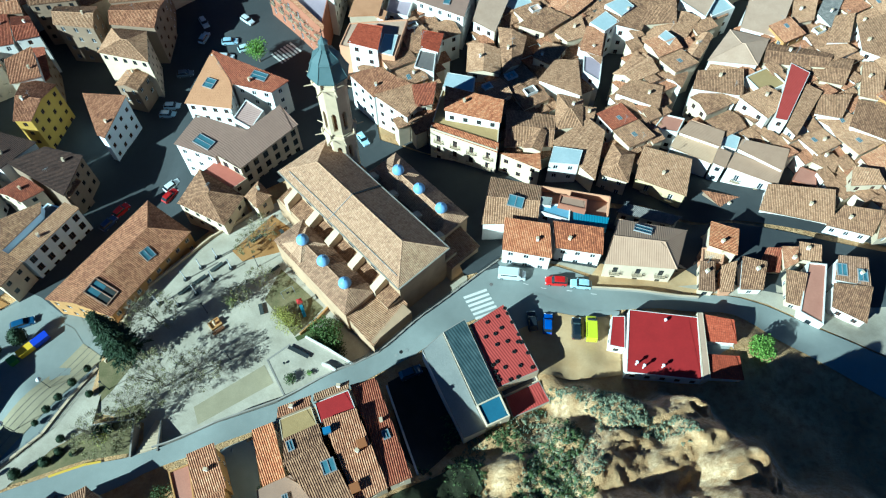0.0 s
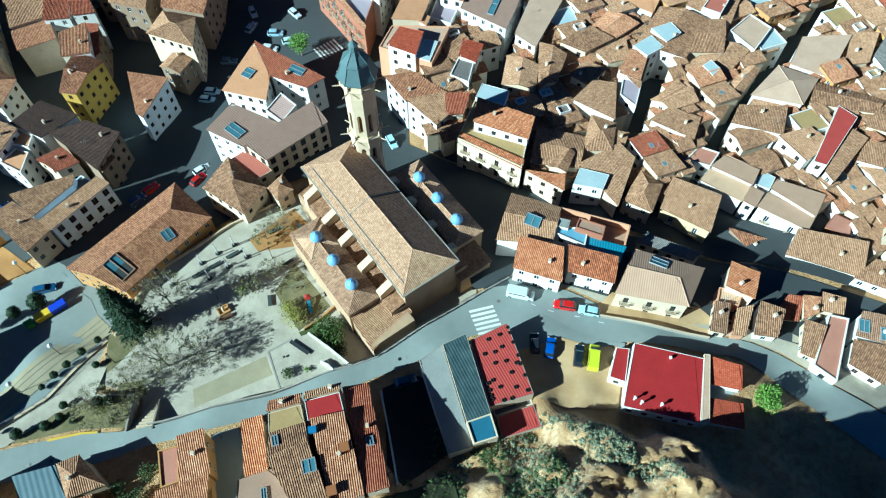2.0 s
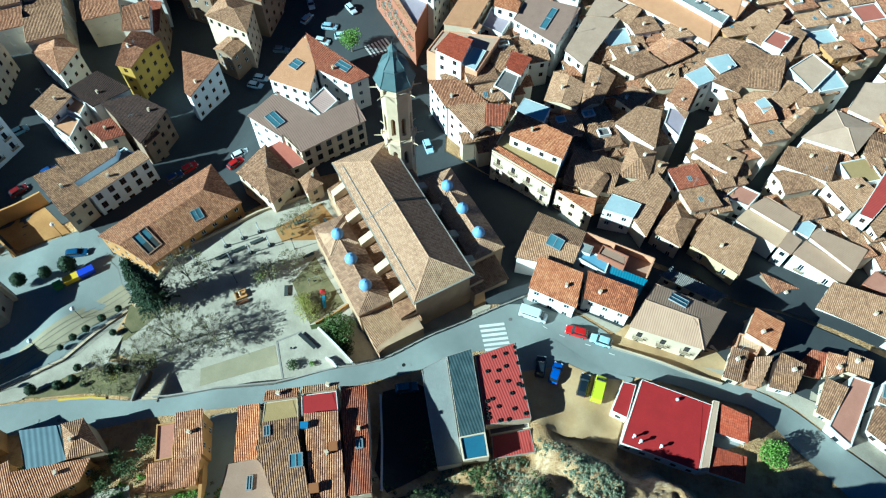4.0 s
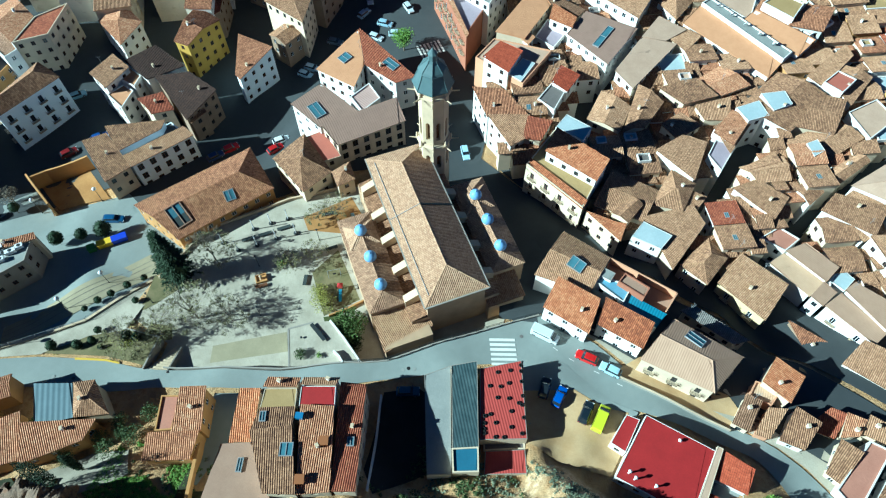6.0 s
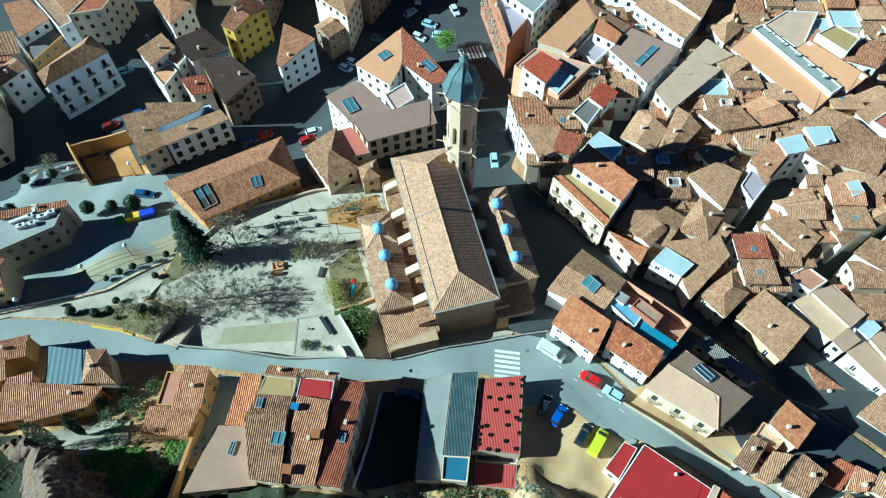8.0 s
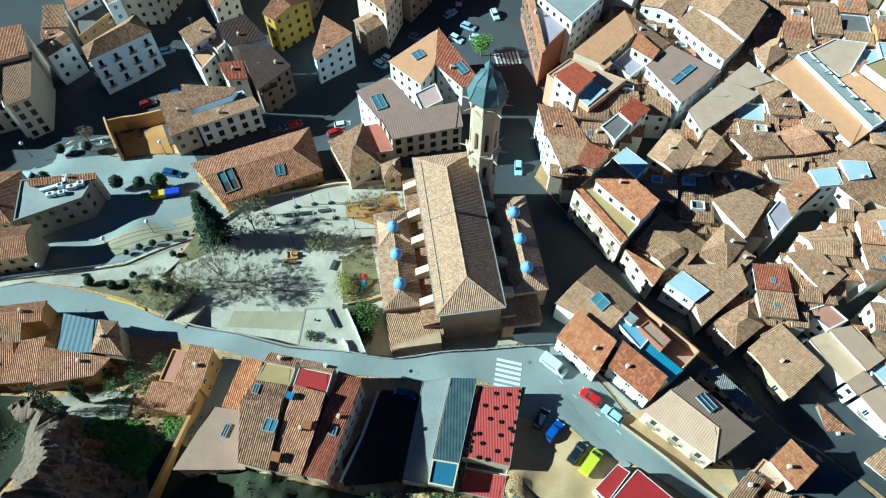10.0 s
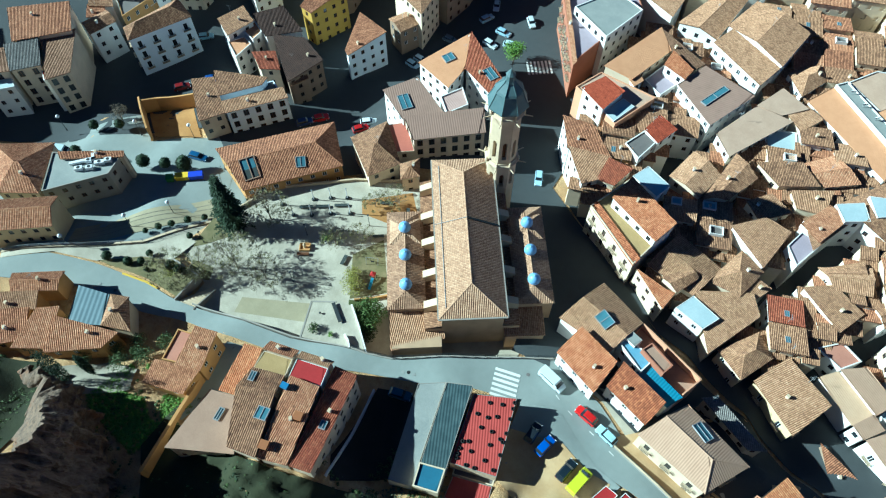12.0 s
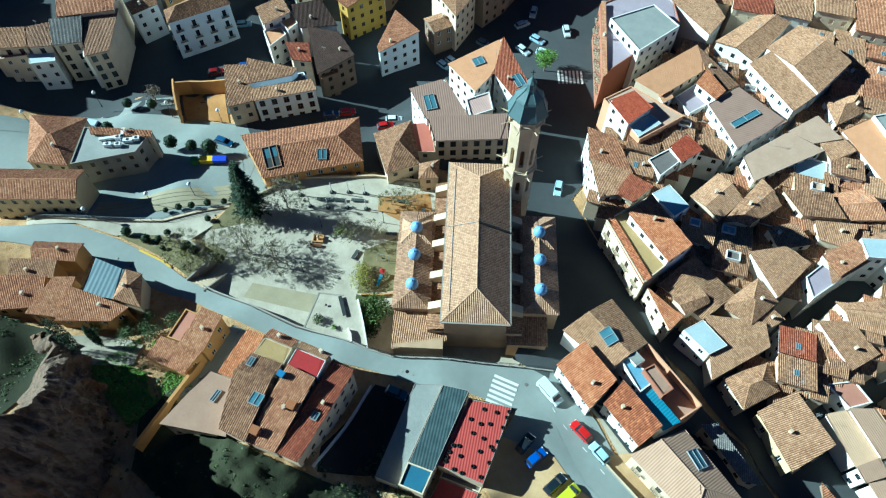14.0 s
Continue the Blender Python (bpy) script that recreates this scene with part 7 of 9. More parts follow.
def stripe(pts, label, lift=0.12):
    z = [lie(*p) + lift for p in pts]
    tagged(piece("crossing_stripe", mesh("crossing_stripe", *prism(pts, [k - 0.1 for k in z], z), "whitepaint")), label, "road marking", kind="structure")


def wall_line(name, pts, h, t, mat, label, category="wall", z=None, cap=None):
    """A wall along a line; its top follows the ground."""
    P_ = resample(pts, 3.0)
    V_, F_ = [], []
    solids, caps_ = [], []
    for a, b in zip(P_, P_[1:]):
        d = (b - a).normalized()
        s = Vector((-d.y, d.x)) * t / 2
        za, zb = (lie(a.x, a.y), lie(b.x, b.y)) if z is None else (z, z)
        solids.append(prism([a - s, b - s, b + s, a + s], [za - 6, zb - 6, zb - 6, za - 6], [za + h, zb + h, zb + h, za + h]))
        if cap:
            s2 = s * 1.25
            caps_.append(prism([a - s2, b - s2, b + s2, a + s2], [za + h, zb + h, zb + h, za + h], [za + h + 0.1, zb + h + 0.1, zb + h + 0.1, za + h + 0.1]))
    ob = tagged(piece(name, mesh(name, *join(*solids), mat)), label, category, kind="structure")
    if cap:
        piece("coping", mesh("coping", *join(*caps_), cap), ob)
    return ob


def tube(P_, r, n=5):
    """One round bar along a bent line."""
    V_ = []
    for i, p in enumerate(P_):
        d = (P_[min(i + 1, len(P_) - 1)] - P_[max(i - 1, 0)]).normalized()
        s = d.cross(Vector((0, 0, 1))).normalized()
        w = s.cross(d)
        V_ += [p + (s * math.cos(6.2832 * k / n) + w * math.sin(6.2832 * k / n)) * r for k in range(n)]
    return V_, [(i * n + k, i * n + (k + 1) % n, (i + 1) * n + (k + 1) % n, (i + 1) * n + k) for i in range(len(P_) - 1) for k in range(n)]


def railing(pts, h, mat, label, z=None, lift=0.0, gap=2.0):
    """Posts and two rails along a line."""
    P_ = resample(pts, gap)
    root = tagged(holder("railing", (P_[0].x, P_[0].y, 0)), label, "railing")
    o = Vector((P_[0].x, P_[0].y, 0))
    W_ = [Vector((p.x, p.y, (lie(p.x, p.y) if z is None else z) + lift)) - o for p in P_]
    me = mesh("post", *cyl(0.045, 0, h, 6), mat)
    for p in W_:
        piece("post", me, root, "", p)
    for k in (h, h * 0.55):
        piece("rail", mesh("rail", *tube([p + Vector((0, 0, k)) for p in W_], 0.04), mat), root)


for pts in ([(19.5, 79.8), (32.5, 77.3)], [(32.5, 77.3), (31.5, 73.0)]):
    a, b = [Vector(p) for p in pts]
    n = Vector((-(b - a).y, (b - a).x)).normalized() * 0.13
    tagged(piece("roof_parapet", mesh("roof_parapet", *prism([a - n, b - n, b + n, a + n], 6.3, 8.0), "peach")), "tall peach parapet of a sunken roof terrace", "parapet", kind="structure")
wall_line("wall_terrace", [(-27.2, 38.9), (-30.9, 45.3), (-27.2, 48.3)], 0.05, 0.3, "greystone", "grey retaining wall of the raised corner", z=3.6)
wall_line("white_wall", [(-24.6, 49.7), (-20.6, 47.5), (-15.8, 44.5)], 0.35, 0.3, "white", "white edge wall of the raised corner", z=3.6)
wall_line("wall_park", [(-88.8, 12.9), (-81.2, 20.3), (-68.8, 33.2), (-62.9, 45.7)], 0.35, 0.4, "greystone", "low grey concrete wall along the footpath", cap="palestone")
railing([(-88.8, 12.9), (-81.2, 20.3), (-68.8, 33.2), (-62.9, 45.7)], 0.9, "metal", "grey metal railing on the footpath wall", lift=0.45)
wall_line("wall_square", [(-18.5, 43.2), (-28.3, 38.15), (-38.5, 34.35), (-46, 31.35), (-48.6, 30.5)], 0.2, 0.25, "greystone", "low stone kerb wall between square and road")
wall_line("wall_church", [(-18.4, 43.3), (-15.8, 44.3), (-11.5, 46.6), (-5.5, 52.1), (6.2, 62), (10.6, 65.7)], 0.25, 0.3, "greystone", "grey retaining wall above the church yard")
railing([(-18.4, 43.3), (-15.8, 44.3), (-11.5, 46.6), (-5.5, 52.1), (6.2, 62), (10.6, 65.7)], 1.0, "darkmetal", "dark green metal railing above the church yard", lift=0.4)
wall_line("wall_square_north", [(-61, 46.2), (-58.5, 59.6), (-46.6, 72.6), (-36.5, 80.6)], 0.7, 0.35, "palestone", "pale parapet wall of the square", z=0.0)
wall_line("wall_road", [(27.5, 59.3), (33, 58.7), (40, 58), (47.2, 57.5)], 0.8, 0.22, "greystone", "grey garden wall beside the road", cap="palestone")
wall_line("wall_yard", [(-9.6, 40.2), (-6.6, 32), (-3.8, 24)], 1.0, 0.3, "white", "tall whitewashed yard wall")
for nm, a, b, t, za, zb in (("wall_garden", (-33.6, 21.5), (-25.8, 5.6), 0.55, 6.4, 11.5),):
    a, b = Vector(a), Vector(b)
    d = (b - a).normalized()
    n = Vector((-d.y, d.x)) * t / 2
    tagged(piece(nm, mesh(nm, *prism([a - n, b - n, b + n, a + n], 0, [za, zb, zb, za]), "ochre")), "ochre rendered garden wall running straight uphill", "wall", kind="structure")
wall_line("wall_street", [(-104.7, 57.6), (-103.1, 60.6), (-95.7, 66.8)], 4.5, 0.4, "ochre", "tall yellow retaining wall by the street")
wall_line("wall_court", [(-106.6, 58.1), (-94.5, 52.6)], 4.6, 0.4, "ochre", "yellow wall on the side of the earth court")
wall_line("wall_play", [(-26.4, 51.7), (-23.8, 54.3), (-21.7, 57.1)], 0.8, 0.3, "ochre", "low ochre wall of the play garden", z=0.0)
wall_line("wall_planter", [(-51.7, 28.8), (-52.5, 35.1), (-60, 34.4)], 0.5, 0.3, "greystone", "grey concrete edge of the planted bed")
draped("kerb", [(-64.6, 25.6), (-59.2, 27.5), (-56.5, 28), (-56.6, 28.35), (-59.3, 27.9), (-64.8, 26)], "yellowpaint", "yellow painted kerb line", "kerb", 0.2)
wall_line("white_ramp_wall", [(-21.1, 44.4), (-19.8, 44.0), (-18.6, 43.1)], 0.9, 0.3, "white", "white curved wall beside the road", z=3.6)

# steps from the road down to the square
steps = tagged(holder("stairs", (-49.4, 32.0, 0)), "grey concrete steps that narrow down to the square", "stairs", kind="structure")
A0, A1, B0, B1 = [Vector(p) - Vector((-49.4, 32.0)) for p in ((-51.3, 28.7), (-49.7, 35.6), (-47.6, 29.8), (-48.8, 35.6))]
for i in range(11):
    k0, k1 = i / 11, (i + 1) / 11
    piece("step", mesh("step", *prism([A0.lerp(A1, k0), B0.lerp(B1, k0), B0.lerp(B1, k1), A0.lerp(A1, k1)], -1.5, 1.95 - 0.175 * i), "palestone"), steps)
piece("side_wall", mesh("side_wall", *prism([B0, B0 + Vector((0.25, 0)), B1 + Vector((0.25, 0)), B1], -1.5, [2.3, 2.3, 0.5, 0.5]), "greystone"), steps)

# joints of the promenade
for k in (0.25, 0.45, 0.7):
    a, b, c = [Vector(p).lerp(Vector(q), k) for p, q in zip([(-83.2, 26.1), (-79.7, 32.4), (-67.5, 51.0)], [(-79.3, 22.0), (-74.0, 30.4), (-62.7, 47.9)])]
    n = Vector((0.06, -0.06))
    draped("paving_joint", [tuple(a), tuple(b), tuple(c), tuple(c + n), tuple(b + n), tuple(a + n)], "greyflat", "dark joint line in the promenade paving", "joint", 0.14)

# zebra crossing and manholes
ux, uy = Vector((4.3, 1.7)).normalized(), Vector((2.1, -4.35)).normalized()
for i in range(6):
    o = Vector((3.75, 57.6)) + uy * (i * 0.95)
    stripe([tuple(o), tuple(o + ux * 4.6), tuple(o + ux * 4.6 + uy * 0.5), tuple(o + uy * 0.5)], "worn white zebra crossing stripe")
for a, b in (((10.2, 62.8), (16, 61)), ((18.2, 59.4), (19.2, 59.25)), ((23, 58.9), (24, 58.8)), ((27.4, 58.2), (28.4, 58.05)), ((15, 60.3), (15.9, 60.0))):
    a, b = Vector(a), Vector(b)
    n = Vector((-(b - a).y, (b - a).x)).normalized() * 0.07
    if (b - a).length < 2:
        draped("parking_line", [tuple(a - n), tuple(b - n), tuple(b + n), tuple(a + n)], "whitepaint", "white painted parking bay mark", "road marking", 0.1)
for x, y, m_ in ((9.0, 60.2, "greyflat"), (-8.2, 46.1, "fibre"), (-7.4, 46.7, "rubber"), (-6.4, 47.0, "fibre"), (-62.5, 22.6, "greyflat"), (-66, 21.5, "fibre")):
    tagged(piece("manhole_cover", mesh("manhole_cover", *join(cyl(0.33, 0, 0.03, 16), cyl(0.24, 0.03, 0.04, 16)), m_), None, "", (x, y, lie(x, y) + 0.07)), "round iron manhole cover in the road", "manhole cover")


# ---- the rock above the garden ----
def outcrop():
    """A sheer, fissured rock face and its crest: a sheet from the foot over the crest and down the back."""
    foot = [(-60, 5.0, 2.5), (-53, 8.0, 3), (-46, 6.8, 4.5), (-36, 4.6, 6), (-28.5, 0.8, 7), (-21, -6.5, 8), (-10, -15, 10)]
    crest = [(-60, 1, 3.5), (-53, 4, 7.5), (-46.5, 3.5, 15), (-39, 1.6, 20.5), (-33.5, -1.8, 27), (-26, -8.5, 39), (-15, -20, 46)]
    back = [(-63, -3, 0), (-56, 0, 1), (-50.5, -4, 4), (-44, -7, 9), (-39, -11, 14), (-32, -18, 22), (-21, -30, 28)]

    def at(line, s):
        i = min(len(line) - 2, int(s))
        return Vector(line[i]).lerp(Vector(line[i + 1]), s - i)
    V_, F_ = [], []
    nu, nv = 180, 84
    for i in range(nu + 1):
        s = 6 * i / nu
        a, b, c = at(foot, s), at(crest, s), at(back, s)
        out = (a - b)
        out = Vector((out.x, out.y, 2.0)).normalized()
        for j in range(nv + 1):
            t = j / 54
            if t <= 1:
                p = a.lerp(b, t ** 1.5 if t < 1 else 1)
                p.z = a.z - 3 + (b.z - a.z + 3) * t ** 0.8
            else:
                p = b.lerp(c, ((j - 54) / 30) ** 1.4)
                p.z += 0.5 * math.sin(math.pi * min(1, (j - 54) / 30))
            q = Vector((p.x * 0.2, p.y * 0.2, p.z * 0.07))
            w = 1 - abs(noise.noise(q)) * 2.2
            x = 1 - abs(noise.noise(q * 2.7 + Vector((4, 2, 0)))) * 2.2
            y = noise.noise(p * 0.75)
            V_.append(p + out * (1.9 * w + 1.1 * x + 0.7 * y + 0.35 * noise.noise(p * 1.9) - 1.0))
    m = nv + 1
    F_ = [(i * m + j, (i + 1) * m + j, (i + 1) * m + j + 1, i * m + j + 1) for i in range(nu) for j in range(nv)]
    tagged(piece("rock_outcrop", mesh("rock_outcrop", V_, F_, "rock")), "tall fissured brown rock face above the garden", "rock", kind="structure")


outcrop()


# ---- plants ----
def leaves(n, spread, size, seed, squash=1.0, hollow=0.55):
    """Small leaves in clumps, scattered in a ball of radius 1 and scaled by spread."""
    rng = random.Random(seed)
    V_, F_ = [], []
    for i in range(n):
        while True:
            p = Vector((rng.uniform(-1, 1), rng.uniform(-1, 1), rng.uniform(-1, 1)))
            if hollow < p.length < 1 + 0.12 * noise.noise(p * 3 + Vector((seed, 0, 0))):
                break
        p = Vector((p.x * spread[0], p.y * spread[1], p.z * spread[2] * squash))
        a = Vector((rng.gauss(0, 1), rng.gauss(0, 1), rng.gauss(0, 1))).normalized()
        b = a.orthogonal().normalized()
        c = a.cross(b)
        s = size * rng.uniform(0.6, 1.4)
        k = len(V_)
        V_ += [p + b * s, p + c * s * 0.55, p - b * s, p - c * s * 0.55]
        F_.append((k, k + 1, k + 2, k + 3))
    return V_, F_


def leaf_mat(name, a, b):
    m = Mat(name, 0.75)
    g = m.node("ShaderNodeNewGeometry").outputs["Random Per Island"]
    return m.done(m.mix(m.math("MULTIPLY", m.noise(m.pos(), 1.2, 3), 0.6), m.mix(g, a, b), scaled(a, 0.5)))


MT["leaf_dark"] = leaf_mat("dark_green_needles", srgb("24331f"), srgb("37492e"))
MT["leaf_mid"] = leaf_mat("mid_green_leaves", srgb("46592a"), srgb("6b8040"))
MT["leaf_green"] = leaf_mat("green_leaves", srgb("5f7f2e"), srgb("86a644"))
MT["leaf_olive"] = leaf_mat("olive_leaves", srgb("3f4e2a"), srgb("647444"))
MT["leaf_yellow"] = leaf_mat("yellow_green_leaves", srgb("8c8f3a"), srgb("b0ab58"))
MT["scrub_leaf"] = leaf_mat("grey_green_scrub", srgb("666f58"), srgb("969d80"))
MT["bark"] = plaster("grey_brown_bark", srgb("7a7264"), 0.7)
MT["leaf_dry"] = leaf_mat("dry_olive_leaves", srgb("6b6a45"), srgb("97936a"))
MT["grassblade"] = leaf_mat("fresh_grass_blades", srgb("5a7a2a"), srgb("86a646"))


def branches(seed, height, spread, levels=5, r=0.16):
    """Limbs of a leafless tree as thin tapered tubes."""
    rng = random.Random(seed)
    solids = []

    def grow(p, d, l, rad, k):
        q = p + d * l
        solids.append(rod(p, q, rad, 5 if k < 3 else 3, rad * 0.68))
        if k >= levels:
            return
        for _ in range(3 if k < 3 else rng.choice((2, 3))):
            e = (d + Vector((rng.uniform(-1, 1), rng.uniform(-1, 1), rng.uniform(-0.25, 0.6))) * spread).normalized()
            grow(q, e, l * rng.uniform(0.62, 0.86), rad * 0.62, k + 1)
    grow(Vector((0, 0, -0.2)), Vector((0, 0, 1)), height, r, 0)
    return join(*solids)


def bare_tree(x, y, seed, scale=1.0, leafy=0):
    t = thing("bare_tree", "leafless winter tree with fine grey branches on the square", "tree", x, y, 0.0, seed * 1.3, "bare trees")
    v, f = branches(seed, 2.0 * scale, 0.75, 7 if scale > 0.9 else 6, 0.17 * scale)
    piece("trunk", mesh("trunk", v, f, "bark"), t, "grey bark trunk and twigs")
    rng = random.Random(seed + 50)
    V_, F_ = [], []
    R_ = 4.3 * scale
    for i in range(int((600 if seed in (1, 2, 4, 8, 9, 11) else 250) * scale * scale)):
        a, h, q = rng.uniform(0, 6.283), rng.random(), rng.random() ** 0.6
        p = Vector((R_ * q * math.cos(a), R_ * q * math.sin(a), (3.0 + 4.2 * h * math.sqrt(max(0.05, 1 - q * q))) * scale))
        if noise.noise(p * 0.45 + Vector((seed * 3.1, 0, 0))) < -0.12:
            continue
        d = (Vector((math.cos(a), math.sin(a), 0.5)) + Vector((rng.gauss(0, 0.6), rng.gauss(0, 0.6), rng.gauss(0, 0.5)))).normalized() * rng.uniform(0.5, 1.3)
        s_ = d.cross(Vector((rng.gauss(0, 1), rng.gauss(0, 1), rng.gauss(0, 1)))).normalized() * 0.026
        k = len(V_)
        V_ += [p - s_, p + s_, p + d + s_ * 0.4, p + d - s_ * 0.4]
        F_.append((k, k + 1, k + 2, k + 3))
    tagged(piece("twig_crown", mesh("twig_crown", V_, F_, "bark"), t), "fine grey-brown twigs", kind="stuff")
    V_, F_ = [], []
    for i in range(int(60 * scale * scale)):
        a, h, q = rng.uniform(0, 6.283), rng.random(), rng.random() ** 0.5
        c_ = Vector((R_ * q * math.cos(a), R_ * q * math.sin(a), (3.0 + 4.4 * h * math.sqrt(max(0.05, 1 - q * q))) * scale))
        v, f = leaves(rng.randint(10, 60), (rng.uniform(0.25, 0.75),) * 2 + (0.35,), 0.11, seed * 90 + i, hollow=0.05)
        V_, F_ = join((V_, F_), ([Vector(p) + c_ for p in v], f))
    piece("last_leaves", mesh("last_leaves", V_, F_, "leaf_dry"), t, "clumps of dry olive leaves")
    if leafy:
        v, f = leaves(leafy, (3.2 * scale, 3.2 * scale, 1.8 * scale), 0.10, seed + 5, hollow=0.2)
        piece("crown", mesh("crown", [Vector(p) + Vector((0, 0, 4.6 * scale)) for p in v], f, "leaf_yellow"), t, "thin yellowish buds")


for x, y, s, k, lf in ((-49.3, 41.8, 1, 1.25, 200), (-43, 43.8, 11, 0.9, 0), (-53, 54, 4, 1.1, 0), (-38.2, 58.4, 7, 0.7, 160), (-34.6, 62, 12, 0.7, 120), (-36, 73.2, 8, 0.75, 60), (-57.6, 32.2, 9, 1.0, 300), (-53.8, 36.6, 2, 0.9, 150), (-38.5, 70.5, 10, 0.6, 0)):
    bare_tree(x, y, s, k, lf)
cyp = thing("cypress_tree", "tall dark green conifer at the corner of the square", "tree", -57.0, 47.8, 0.0)
piece("trunk", mesh("trunk", *cyl(0.3, -0.3, 15.5, 8, 0.05), "bark"), cyp)
V_, F_ = [], []
rng = random.Random(3)
for i in range(190):
    # one drooping bough with its sprays of needles
    h = (i + rng.random()) / 190
    a = i * 2.4 + rng.uniform(-0.3, 0.3)
    R_ = (3.9 * (1 - h) ** 0.75 + 0.25) * rng.uniform(0.6, 1.12) * (0.8 if h < 0.06 else 1)
    d = Vector((math.cos(a), math.sin(a), 0))
    side = Vector((-d.y, d.x, 0))
    z0 = 1.0 + 15.8 * h
    for j in range(int(14 + 34 * R_ / 4)):
        t_ = rng.uniform(0.12, 1.0)
        p = d * R_ * t_ + side * rng.gauss(0, 0.30 * (1.15 - t_) + 0.12) + Vector((0, 0, z0 - 0.5 * t_ * t_ * R_ * 0.35 + rng.gauss(0, 0.16)))
        o = (d + side * rng.uniform(-0.9, 0.9) + Vector((0, 0, rng.uniform(-0.5, 0.35)))).normalized()
        s = o.cross(Vector((rng.gauss(0, 0.4), rng.gauss(0, 0.4), 1))).normalized() * 0.11
        k = len(V_)
        L_ = rng.uniform(0.35, 0.7)
        V_ += [p - s, p + s, p + o * L_ + s * 0.3, p + o * L_ - s * 0.3]
        F_.append((k, k + 1, k + 2, k + 3))
piece("crown", mesh("crown", V_, F_, "leaf_dark"), cyp, "dense dark green needles")
piece("core", mesh("core", *lathe([(0.8, 1.2), (1.9, 2.2), (1.7, 5.5), (1.1, 9.5), (0.5, 13.0), (0.05, 15.6)], 12), "leaf_dark", smooth=True), cyp, "dark shaded inner branches")


def leafy(name, label, x, y, z, r, h, trunk, mat, seed, n=1500, size=0.16, group=""):
    t = thing(name, label, "tree" if trunk > 0.4 else "bush", x, y, z, 0, group)
    if trunk > 0:
        v, f = join(rod((0, 0, -0.4), (0, 0, trunk + 0.3), 0.06 + r * 0.05, 7, 0.05 + r * 0.03), *[rod((0, 0, trunk), (r * 0.5 * math.cos(a), r * 0.5 * math.sin(a), trunk + h * 0.5), 0.04 + r * 0.02, 5, 0.02) for a in (0.3, 1.6, 2.9, 4.1, 5.3)])
        piece("trunk", mesh("trunk", v, f, "bark"), t)
    solids = []
    rng = random.Random(seed)
    for i in range(7):
        a = i * 2.4
        q = 0.0 if i == 0 else r * 0.5
        v, f = leaves(n // 7, (r * 0.62, r * 0.62, h * 0.36), size, seed + i, hollow=0.35)
        c = Vector((q * math.cos(a), q * math.sin(a), trunk + h * (0.5 + 0.16 * rng.uniform(-1, 1) + (0.14 if i == 0 else 0))))
        solids.append(([Vector(p) + c for p in v], f))
    piece("crown", mesh("crown", *join(*solids), mat), t)
    return t


me_top = mesh("crown", *leaves(900, (1, 1, 1), 0.09, 77, hollow=0.8), "leaf_dark")
me_core = mesh("core", *lathe([(0.05, -0.9), (0.6, -0.7), (0.86, 0), (0.6, 0.7), (0.05, 0.9)], 10), "leaf_dark", smooth=True)


def topiary(x, y, r, stem=0.3, z=None):
    t = thing("round_bush", "clipped round dark green bush on a short stem", "bush", x, y, lie(x, y) if z is None else z, x, "clipped bushes")
    piece("trunk", mesh("trunk", *cyl(0.07, -0.4, stem + r, 6), "bark"), t)
    c = piece("crown", me_top, t, "", (0, 0, stem + r))
    c.scale = (r, r, r)
    k = piece("core", me_core, c)


for x, y, r in ((-70.3, 26.2, 1.05), (-64.8, 32.2, 0.75), (-65.9, 28.1, 1.0), (-64.1, 29.9, 0.8), (-68.9, 37.4, 0.75), (-67.5, 39.6, 0.75), (-66.1, 42.5, 0.8), (-64.5, 45.4, 0.7), (-62.2, 40.2, 0.7), (-58.2, 33, 1.1), (-56.2, 33.4, 0.9), (-61.5, 29.4, 0.55), (-70.2, 35, 0.6)):
    topiary(x, y, r)
for x, y, r in ((-87.3, 46.3, 1.55), (-83.1, 49.1, 1.3), (-79.2, 51.6, 1.8), (-103.5, 38.5, 1.3), (-98, 41.6, 1.2), (-108, 46, 1.2), (-103, 50, 1.2)):
    topiary(x, y, r, 1.0)
leafy("shrub", "large green shrub beside the church", -21.4, 50.6, 0.0, 3.4, 4.0, 0.3, "leaf_mid", 21, 4200, 0.17)
leafy("shrub", "dark green shrub beside the church wall", -19.2, 48.2, 0.0, 1.8, 2.4, 0.2, "leaf_dark", 22, 1200, 0.15)
leafy("shrub", "yellow green shrub in the play garden", -28.4, 53.4, 0.0, 2.4, 2.6, 0.3, "leaf_yellow", 23, 1500, 0.12)
leafy("shrub", "yellow green shrub in the play garden", -30.3, 55.2, 0.0, 1.8, 2.0, 0.3, "leaf_yellow", 24, 1000, 0.12)
leafy("shrub", "young light green tree on the square", -39.7, 57.6, 0.0, 1.1, 2.4, 0.8, "leaf_green", 25, 260, 0.11)
leafy("shrub", "green shrub at the edge of the square", -26.4, 41.6, 3.6, 1.1, 1.2, 0.1, "leaf_olive", 26, 500, 0.12)
leafy("shrub", "small green shrub at the edge of the square", -23.2, 42.8, 3.6, 0.6, 0.7, 0.1, "leaf_green", 27, 200, 0.1)
leafy("shrub", "olive green shrub in the planted bed", -57.4, 32.2, 1.0, 1.5, 1.8, 0.2, "leaf_yellow", 28, 500, 0.12)
leafy("street_tree", "green leafy tree beside the road", 55.2, 46.2, 4.0, 2.3, 3.4, 1.5, "leaf_green", 31, 2400, 0.17)
